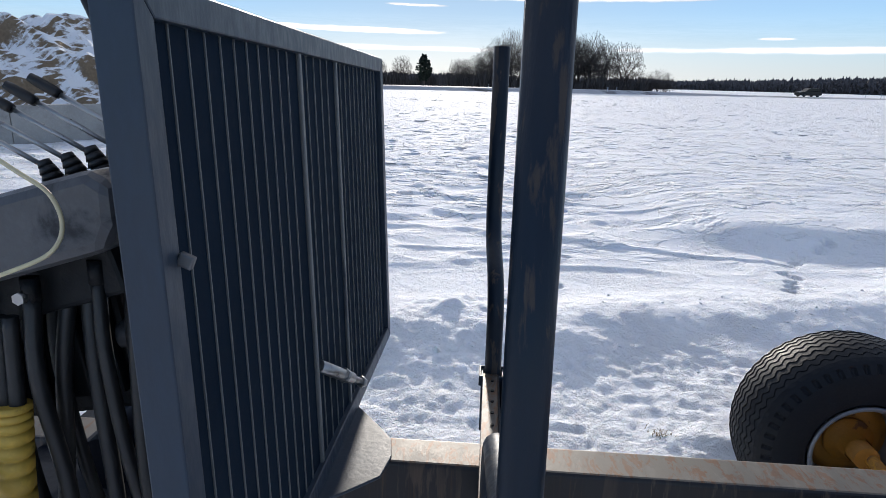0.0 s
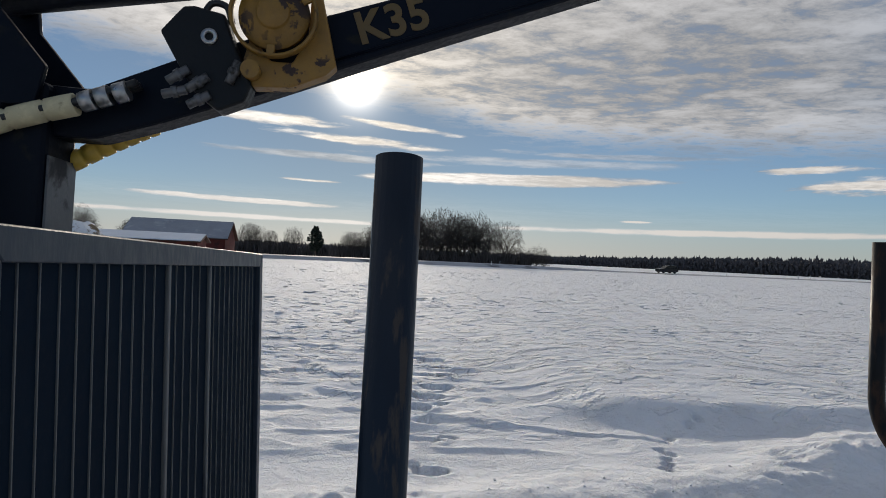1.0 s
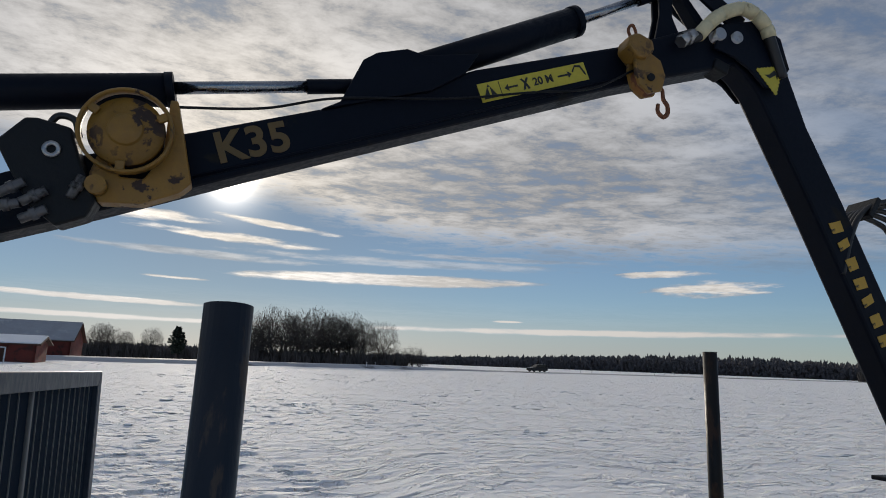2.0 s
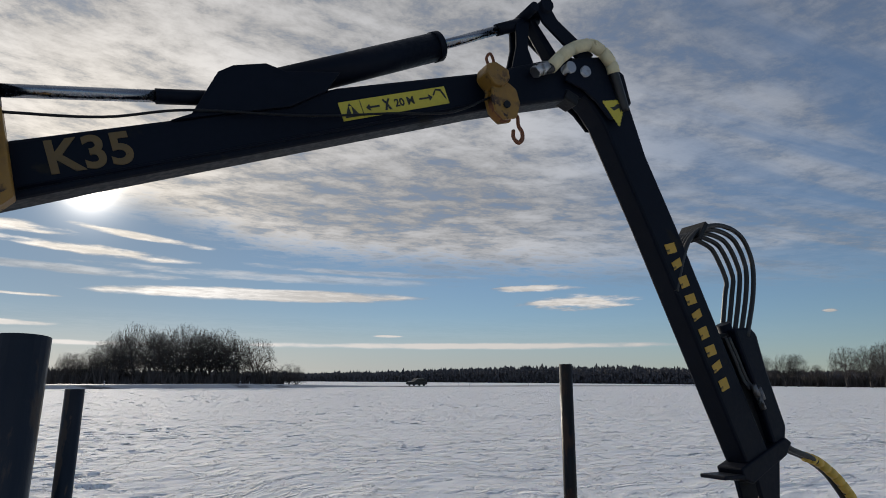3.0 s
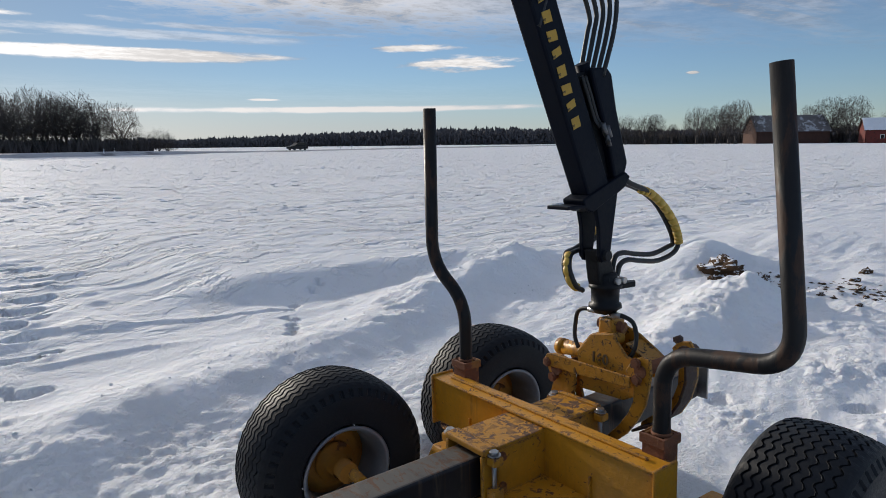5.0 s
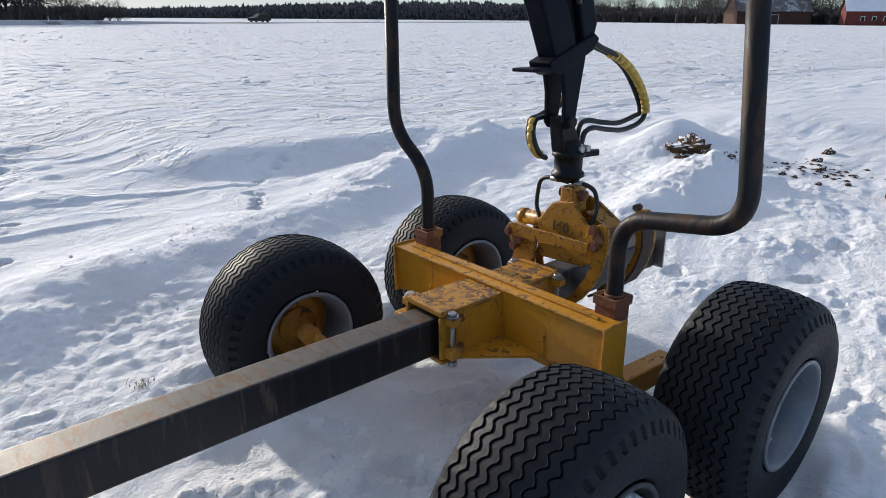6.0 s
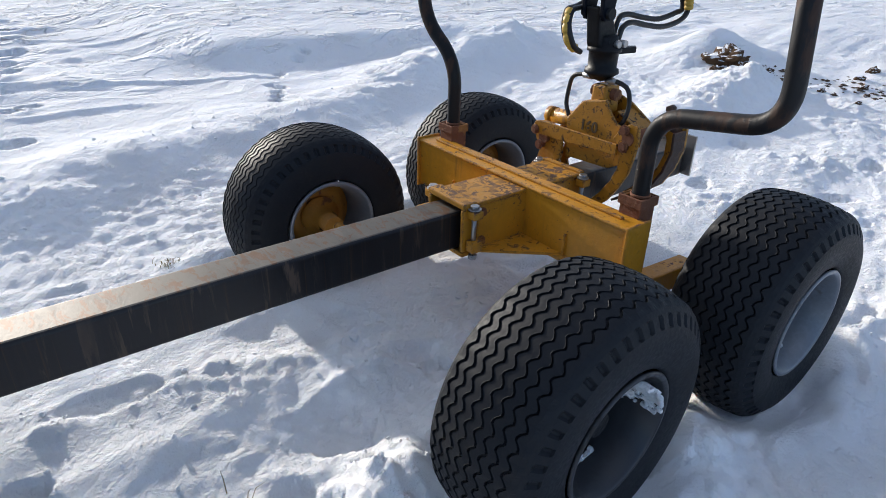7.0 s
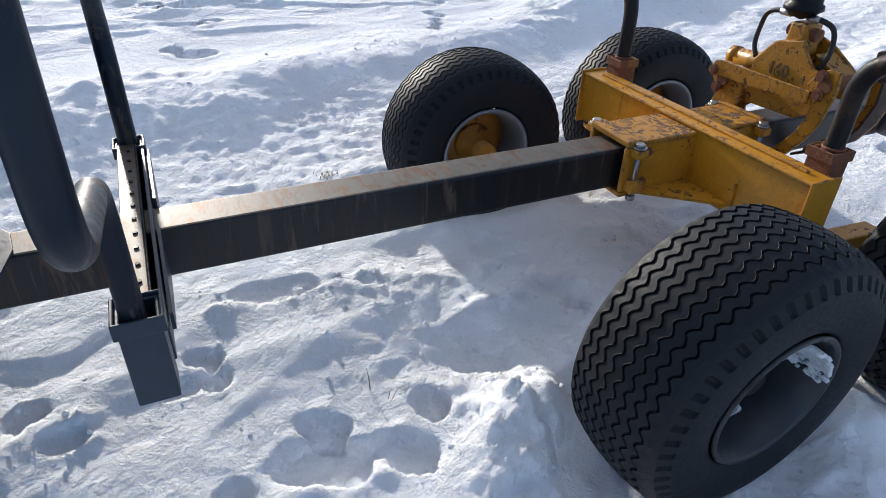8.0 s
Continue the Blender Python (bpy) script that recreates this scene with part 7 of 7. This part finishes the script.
def tree_meshes(seed, h=10.0, wide=0.40, low=0.26, stems=1, twigs=2100):
    """A bare tree: its limbs fork again and again until each twig reaches its own point in a domed, uneven crown."""
    rnd = random.Random(seed)
    bm = bmesh.new()
    feet = []
    for k in range(stems):
        foot = Vector((rnd.gauss(0, 0.2), rnd.gauss(0, 0.2), -0.3)) if stems > 1 else Vector((0, 0, -0.3))
        fork = Vector((foot.x * (2.5 if stems > 1 else 1) + rnd.gauss(0, 0.1), foot.y + rnd.gauss(0, 0.1), h * (0.08 if stems > 1 else low * rnd.uniform(0.7, 0.95))))
        r = h * (0.012 if stems > 1 else 0.034)
        tube(bm, [foot, foot.lerp(fork, 0.08) + Vector((rnd.gauss(0, 0.04), 0, 0)), foot.lerp(fork, 0.6) + Vector((rnd.gauss(0, 0.07), rnd.gauss(0, 0.07), 0)), fork], lambda q: r * (1.3 - 0.45 * q), 8)
        feet.append((fork, r * 0.85))
    trunk = bpy.data.meshes.new("trunk")
    bm.to_mesh(trunk)
    bm.free()
    trunk.materials.append(BARK)
    # points of the crown, denser towards its rim
    tips = []
    while len(tips) < twigs:
        u = Vector((rnd.gauss(0, 1), rnd.gauss(0, 1), rnd.gauss(0, 1))).normalized()
        rim = 1.0 + 0.20 * noise.noise(u * 1.6 + Vector((seed * 3.1, 0, 0))) + 0.12 * noise.noise(u * 4.0 + Vector((0, seed * 2.3, 0)))
        q = u * rim * rnd.uniform(0.08, 1.0) ** 0.36
        if q.z > -0.62:
            tips.append(Vector((q.x * h * wide, q.y * h * wide, h * (low + 0.30) + q.z * h * (0.70 - low) * (1.0 if q.z > 0 else 0.62))))
    v, f = [], []

    def stick(a, b, r0, r1):
        """A three-sided taper, or a flat blade for a twig."""
        d = (b - a).normalized()
        x = d.cross(Vector((rnd.gauss(0, 1), rnd.gauss(0, 1), rnd.gauss(0, 1)))).normalized()
        y = d.cross(x)
        n = len(v)
        if r0 < 0.030:
            v.extend([a - x * r0, a + x * r0, b + x * r1, b - x * r1])
            f.append((n, n + 1, n + 2, n + 3))
            return
        for p, r in ((a, r0), (b, r1)):
            for k in range(3):
                v.append(p + (x * math.cos(2.094 * k) + y * math.sin(2.094 * k)) * r)
        for k in range(3):
            f.append((n + k, n + (k + 1) % 3, n + 3 + (k + 1) % 3, n + 3 + k))

    def fork(p, pts, r, way):
        """Splits the points that a branch must reach into groups and sends a limb to each."""
        if len(pts) == 1:
            m = p.lerp(pts[0], 0.5) + Vector((rnd.gauss(0, 1), rnd.gauss(0, 1), rnd.gauss(0, 1))) * (pts[0] - p).length * 0.07 + Vector((0, 0, -0.04 * (pts[0] - p).length))
            stick(p, m, max(r, 0.018), 0.018)
            stick(m, pts[0], 0.018, 0.015)
            return
        axis = Vector((rnd.gauss(0, 1), rnd.gauss(0, 1), rnd.gauss(0, 0.7)))
        pts = sorted(pts, key=lambda q: (q - p).normalized().dot(axis))
        n = len(pts)
        cuts = [0, int(n * rnd.uniform(0.3, 0.7)), n] if n < 60 or rnd.random() < 0.5 else [0, int(n * rnd.uniform(0.2, 0.4)), int(n * rnd.uniform(0.55, 0.8)), n]
        for a, b in zip(cuts, cuts[1:]):
            group = pts[a:b]
            if not group:
                continue
            mid = sum(group, Vector()) / len(group)
            share = 0.30 if n > 400 else 0.38
            q = p.lerp(mid, share * rnd.uniform(0.8, 1.2))
            q += way * (mid - p).length * 0.12 + Vector((rnd.gauss(0, 1), rnd.gauss(0, 1), rnd.gauss(0, 1))) * (mid - p).length * 0.05
            rr = max(r * (len(group) / n) ** 0.42, 0.017)
            m = p.lerp(q, 0.5) + way * (q - p).length * 0.10
            stick(p, m, min(r, rr * 1.15), rr)
            stick(m, q, rr, rr * 0.92)
            fork(q, group, rr * 0.92, (q - p).normalized())

    for k, (p, r) in enumerate(feet):
        fork(p, tips[k::len(feet)], r, Vector((0, 0, 1)))
    crown = bpy.data.meshes.new("crown")
    crown.from_pydata(v, [], f)
    crown.materials.append(BARK)
    return trunk, crown


KINDS = [tree_meshes(1, low=0.16), tree_meshes(2, wide=0.46, low=0.12), tree_meshes(3, wide=0.33, low=0.20), tree_meshes(4, wide=0.42, low=0.18), tree_meshes(5, wide=0.52, low=0.06, stems=5, twigs=800)]


def plant(kind, p, h, turn, label, group):
    t = thing("bare_tree", Matrix.LocRotScale(p, Euler((0, 0, turn)), (h / 10, h / 10, h / 10)), label, "tree", group)
    place("trunk", KINDS[kind][0], t)
    place("crown", KINDS[kind][1], t)
    return t


rnd = random.Random(42)
# grove across the road: crown line by bearing
GROVE = [(-2.9, 1.9, 3), (-1.7, 2.3, 0), (-0.6, 3.0, 3), (0.4, 3.8, 0), (1.7, 4.45, 1), (3.0, 3.9, 2), (4.0, 4.1, 0), (5.3, 4.5, 1), (6.6, 4.15, 3), (7.9, 4.2, 0), (9.2, 3.6, 2), (10.8, 3.5, 1)]
for az, el, kind in GROVE:
    d = 130 + rnd.uniform(0, 8)
    plant(kind, bearing(az, d), 1.6 + d * math.tan(radians(el)), rnd.uniform(0, 6.28), "leafless deciduous tree in a dark grove behind the road", "grove trees")
    if az < 9:
        d = 142 + rnd.uniform(0, 12)
        plant(rnd.randrange(4), bearing(az + rnd.uniform(0.3, 0.8), d), (1.6 + d * math.tan(radians(el))) * rnd.uniform(0.72, 0.92), rnd.uniform(0, 6.28), "leafless deciduous tree in a dark grove behind the road", "grove trees")
for az, el in ((12.8, 1.15), (13.6, 1.55), (14.2, 1.25), (-3.7, 0.9)):
    plant(4, bearing(az, 127), 1.6 + 127 * math.tan(radians(el)), rnd.uniform(0, 6.28), "low leafless bush with many stems beside the road", "roadside bushes")
for az, el, d in ((-12.0, 2.2, 150), (-11.3, 2.0, 150), (-10.1, 1.65, 155), (-8.2, 2.0, 155), (-3.3, 1.9, 150), (-25.3, 2.9, 90), (-24.6, 2.5, 92), (-21.4, 1.8, 150), (-20.4, 1.6, 150), (-21.0, 1.9, 160)):
    plant(rnd.randrange(4), bearing(az, d), 1.6 + d * math.tan(radians(el)), rnd.uniform(0, 6.28), "single leafless tree beyond the snowy field", "single trees")
for az, el, d in ((50.8, 1.9, 260), (52.0, 2.1, 255), (53.4, 2.15, 250), (55.0, 2.2, 252), (55.9, 2.3, 250), (57.2, 1.4, 260), (59.1, 2.75, 248), (60.6, 2.8, 248),
                  (61.6, 3.0, 245), (62.1, 3.25, 240), (63.2, 2.0, 262), (67.3, 2.7, 265), (68.6, 3.2, 262), (69.9, 3.25, 262), (72.6, 2.2, 265), (73.8, 2.4, 262)):
    plant(rnd.randrange(4), bearing(az, d), 1.6 + d * math.tan(radians(el)), rnd.uniform(0, 6.28), "leafless farm tree beyond the snowy field", "farm trees")


def thicket(name, spots, mat, label, blades, category="thicket"):
    """A dense low growth of bare stems: many thin blades, one object."""
    r = random.Random(7)
    v, f = [], []
    for az, d, h in spots:
        for i in range(blades):
            p = bearing(az + r.uniform(-0.28, 0.28), d + r.uniform(-5, 5))
            l = h * r.uniform(0.4, 1.05)
            lean = Vector((r.gauss(0, 0.22), r.gauss(0, 0.22), 1)) * l
            w = Vector((r.gauss(0, 1), r.gauss(0, 1), 0)).normalized() * d * 0.0009
            n = len(v)
            v += [p - w, p + w, p + lean * 0.6 + w * 0.8, p + lean * 0.6 - w * 0.8, p + lean]
            f += [(n, n + 1, n + 2, n + 3), (n + 3, n + 2, n + 4)]
    me = bpy.data.meshes.new(name)
    me.from_pydata(v, [], f)
    me.materials.append(mat)
    return tagged(new(name, me), label, category, kind="stuff")


spots = [(a, 128 + 10 * ((i * 7) % 3), 2.8 + 0.5 * math.sin(i * 1.7) + 0.5 * math.sin(i * 0.6)) for i, a in enumerate(np.arange(-4.6, 12.9, 0.30))]
thicket("undergrowth", spots, THICKET, "dense dark undergrowth below the grove trees", 110)
spots = [(a, 150, 2.6 + 0.9 * math.sin(i * 2.3) + 0.6 * math.sin(i * 0.7)) for i, a in enumerate(np.arange(-13.0, -4.0, 0.35))]
thicket("hedge", spots, THICKET, "low dark hedge beyond the field", 90)
spots = [(a, 268, 4.2 + 1.4 * math.sin(i * 1.9)) for i, a in enumerate(np.arange(49.5, 74.0, 0.35))]
thicket("hedge", spots, THICKET, "low dark hedge beside the farm", 90)


def build_far_forest():
    """A belt of distant woods: thousands of small clumps of twigs, one object."""
    r = random.Random(19)
    v, f = [], []
    for i in range(56000):
        az = r.uniform(12, 78) if r.random() < 0.9 else r.uniform(-30, 12)
        top = float(np.interp(az, [-30, 12, 15, 20, 28, 36, 42, 47, 52, 78], [0.6, 0.5, 0.36, 0.48, 0.95, 1.2, 1.28, 1.1, 0.9, 0.7]))
        d = r.uniform(330, 400)
        h = (1.6 + d * math.tan(radians(top * 0.88))) * (1 + 0.16 * noise.noise((az * 0.7, 3.1, 0)) + 0.22 * noise.noise((az * 3.1, 7.7, d * 0.03)))
        p = bearing(az, d)
        w = r.uniform(0.25, 0.85)
        c = h * r.uniform(0.02, 1.0) ** 0.8 * r.uniform(0.72, 1.0)
        n = len(v)
        for x, y, z in ((1, 0, 0), (0, 1, 0), (-1, 0, 0), (0, -1, 0), (0, 0, 1), (0, 0, -1)):
            v.append((p.x + w * (x * r.uniform(0.5, 1.3) + r.uniform(-0.3, 0.3)), p.y + w * (y + r.uniform(-0.3, 0.3)), c + w * (z * r.uniform(0.8, 2.6) + r.uniform(-0.5, 0.5))))
        for j in range(4):
            f.append((n + j, n + (j + 1) % 4, n + 4))
            f.append((n + (j + 1) % 4, n + j, n + 5))
    me = bpy.data.meshes.new("far_forest")
    me.from_pydata(v, [], f)
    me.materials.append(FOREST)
    return tagged(new("far_forest", me), "belt of dark distant winter forest on the horizon", "forest", kind="stuff")


build_far_forest()


def build_pine(az, d, el):
    t = thing("pine_tree", Matrix.Translation(bearing(az, d)), "single dark evergreen pine beyond the field", "tree")
    h = 1.6 + d * math.tan(radians(el))
    bm = bmesh.new()
    tube(bm, [(0, 0, -0.2), (0.1, 0, h * 0.5), (0, 0.1, h * 0.9)], lambda k: 0.22 * (1 - 0.7 * k), 8)
    part("trunk", bm, BARK, t)
    r = random.Random(2)
    v, f = [], []
    for i in range(900):
        u = r.random()
        z = h * (0.22 + 0.78 * u)
        rad = h * 0.27 * (1 - abs(u - 0.45) ** 1.5 * 1.9) * r.uniform(0.3, 1.0)
        a = r.uniform(0, 6.28)
        c = Vector((rad * math.cos(a), rad * math.sin(a), z + r.uniform(-.2, .2)))
        e = Vector((r.gauss(0, 1), r.gauss(0, 1), r.gauss(0, .6))).normalized() * 0.30
        g = e.cross(Vector((r.gauss(0, 1), r.gauss(0, 1), r.gauss(0, 1)))).normalized() * 0.22
        n = len(v)
        v += [c - e, c + g, c + e, c - g]
        f.append((n, n + 1, n + 2, n + 3))
    me = bpy.data.meshes.new("crown")
    me.from_pydata(v, [], f)
    me.materials.append(PINE)
    place("crown", me, t)


build_pine(-6.3, 135, 2.0)


def build_barn(name, p, yaw, l, w, eave, ridge, wall_mat, label, openings=(), cover=None):
    """A gabled farm building: thick walls, snow-covered roof with eaves, boarded doors."""
    t = thing(name, Matrix.Translation(p) @ pose(0, 0, 0, 0, 0, yaw), label, "barn")
    for s in (-1, 1):
        bm = bmesh.new()
        box(bm, (0, s * (w / 2 - 0.1), eave / 2 - 0.2), (l, 0.2, eave + 0.4))
        part("long_wall", bm, wall_mat, t)
        bm = bmesh.new()
        slab(bm, [(-w / 2, -0.4), (w / 2, -0.4), (w / 2, eave), (0, ridge), (-w / 2, eave)], s * (l / 2 - 0.1) - 0.12, s * (l / 2 - 0.1) + 0.12, plane="yz")
        part("gable_wall", bm, wall_mat, t)
        bm = bmesh.new()
        k = (ridge - eave) / (w / 2)
        slab(bm, [(0, ridge), (s * (w / 2 + 0.5), eave - 0.5 * k), (s * (w / 2 + 0.5), eave - 0.5 * k + 0.14), (0, ridge + 0.16)], -l / 2 - 0.5, l / 2 + 0.5, plane="yz")
        part("roof_slope", bm, BROWN, t)
        bm = bmesh.new()
        slab(bm, [(0, ridge + 0.165), (s * (w / 2 + 0.42), eave - 0.42 * k + 0.145), (s * (w / 2 + 0.42), eave - 0.42 * k + 0.27), (0, ridge + 0.30)], -l / 2 - 0.42, l / 2 + 0.42, plane="yz")
        part("roof_snow", bm, cover or ROOFSNOW, t, "snow lying on the roof")
    for x, side, ow, oh, oz in openings:
        bm = bmesh.new()
        box(bm, (x, side * (w / 2 + 0.02), oz + oh / 2), (ow, 0.08, oh), 0.01)
        part("door_leaf" if oz < 0.3 else "window", bm, BROWN if oz < 0.3 else GLASS, t)
        bm = bmesh.new()
        for dx in (-1, 1):
            box(bm, (x + dx * ow / 2, side * (w / 2 + 0.05), oz + oh / 2), (0.12, 0.1, oh + 0.12))
        box(bm, (x, side * (w / 2 + 0.05), oz + oh), (ow + 0.12, 0.1, 0.12))
        part("surround", bm, WHITE, t)
    return t


build_barn("red_barn", bearing(-17.3, 108), 4, 14.5, 9.0, 2.7, 5.1, REDWOOD, "long red boarded barn with a thinly snowed roof", ((-2.0, -1, 2.2, 2.0, 0.0), (3.0, -1, 0.9, 0.9, 1.0)), ROOFGREY)
build_barn("low_shed", bearing(-21.5, 84), 6, 17.0, 6.0, 1.9, 2.6, REDWOOD, "low red shed with a flat snowy roof", ((5.0, -1, 1.6, 1.5, 0.0),))
build_barn("brown_barn", bearing(65.6, 255), -42, 24.0, 12.0, 4.2, 9.4, BROWN, "dark brown farm barn with a frosted grey roof", ((0.0, -1, 3.0, 3.0, 0.0),), SLATE)
build_barn("red_farmhouse", bearing(72.4, 245), -60, 15.0, 9.0, 4.2, 7.6, REDWOOD, "red wooden farm building with a snowy roof", ((-3.0, -1, 1.0, 1.2, 1.4), (0.0, -1, 1.0, 1.2, 1.4), (3.0, -1, 1.0, 1.2, 1.4)))


def build_car(p, yaw):
    """A dark estate car seen far off on the road."""
    t = thing("estate_car", Matrix.Translation(p) @ pose(0, 0, 0, 0, 0, yaw), "black estate car on the far road", "car")
    bm = bmesh.new()
    slab(bm, [(-2.3, 0.35), (-2.28, 0.85), (-1.3, 1.0), (-0.9, 1.02), (2.15, 1.05), (2.3, 0.75), (2.3, 0.38), (1.8, 0.25), (-1.9, 0.25)], -0.88, 0.88, 0.06)
    part("body", bm, CARPAINT, t)
    bm = bmesh.new()
    slab(bm, [(-1.15, 1.0), (-0.35, 1.55), (1.75, 1.60), (2.18, 1.05)], -0.74, 0.74, 0.06)
    part("cabin", bm, GLASS, t)
    bm = bmesh.new()
    slab(bm, [(-0.40, 1.54), (-0.30, 1.60), (1.72, 1.65), (1.78, 1.58)], -0.73, 0.73, 0.02)
    part("roof_panel", bm, CARPAINT, t)
    for x in (-1.45, 1.40):
        for s in (-1, 1):
            sub = bmesh.new()
            lathe(sub, [(0.001, -0.1), (0.2, -0.1), (0.22, -0.08), (0.31, -0.1), (0.33, -0.05), (0.33, 0.05), (0.31, 0.1), (0.001, 0.1)], 24)
            wheel = part("wheel", sub, RUBBER, t, "", pose(x, s * 0.80, 0.33))
            sub = bmesh.new()
            lathe(sub, [(0.001, -0.115), (0.20, -0.115), (0.21, -0.10)], 16)
            part("wheel_rim", sub, MIDRIM, wheel)
    for s in (-1, 1):
        bm = bmesh.new()
        box(bm, (-2.29, s * 0.62, 0.72), (0.06, 0.34, 0.14), 0.02)
        part("headlight", bm, GLASS, t)
    return t


build_car(Vector((57.6, road_y(57.6) - 1.4, 0.20)), 14)


def build_post(x, side):
    bm = bmesh.new()
    tube(bm, [(0, 0, -0.2), (0, 0, 1.0)], 0.07, 8)
    t = thing("marker_post", Matrix.Translation((x, road_y(x) + side * 4.6, 0.1)), "white plastic road marker post", "post", "marker posts")
    part("shaft", bm, WHITE, t)
    bm = bmesh.new()
    tube(bm, [(0, 0, 0.78), (0, 0, 0.92)], 0.073, 8)
    part("band", bm, INK, t)


for x, s in ((17.0, -1), (20.5, 1), (71.5, -1), (74.0, 1), (92.0, -1), (104.0, 1), (-3.0, -1)):
    build_post(x, s)


# ---- stone heap behind a concrete wall ----
def build_silo_wall():
    t = thing("concrete_wall", Matrix.Translation((-11.6, 12.0, 0)) @ pose(0, 0, 0, 0, 0, 60), "low grey concrete panel wall with joints", "wall", kind="structure")
    for i in range(-4, 5):
        bm = bmesh.new()
        box(bm, (i * 2.0, 0, 0.32), (1.985, 0.16, 1.0), 0.012)
        part("panel", bm, CONCRETE, t)
    return t


build_silo_wall()
HEAP = soil_snow("snowy_heap", 0.50, (0.10, 0.075, 0.050), (0.32, 0.24, 0.16), 1.3)


def build_heap():
    """A big rough heap of soil and stone under patchy snow."""
    n = 120
    v, f = [], []
    c = Vector((-16.0, 14.6))
    ax = Vector((math.cos(radians(60)), math.sin(radians(60))))
    ay = Vector((-ax.y, ax.x))
    for i in range(n + 1):
        for j in range(n + 1):
            u, w = (i / n - 0.5) * 20, (j / n - 0.5) * 8.5
            p = c + ax * u + ay * w
            q = Vector((u * 0.6, w * 0.9, 0))
            prof = max(0.0, 1 - (abs(w) / 4.0) ** 1.6) * max(0.0, 1 - (abs(u) / 9.8) ** 4)
            z = prof * (3.0 + 0.5 * noise.noise(q * 0.6) + 0.35 * noise.noise(q * 1.5)) + (0.40 * noise.noise(q * 1.9) + 0.10 * abs(noise.noise(q * 5.0)) + 0.05 * noise.noise(q * 11)) * min(1, prof * 4)
            v.append((p.x, p.y, z - 0.15))
    for i in range(n):
        for j in range(n):
            a = i * (n + 1) + j
            f.append((a, a + n + 1, a + n + 2, a + 1))
    me = bpy.data.meshes.new("earth_mound")
    me.from_pydata(v, [], f)
    me.materials.append(HEAP)
    return tagged(new("earth_mound", me), "large brown soil heap patched with snow behind a wall", "mound")


build_heap()
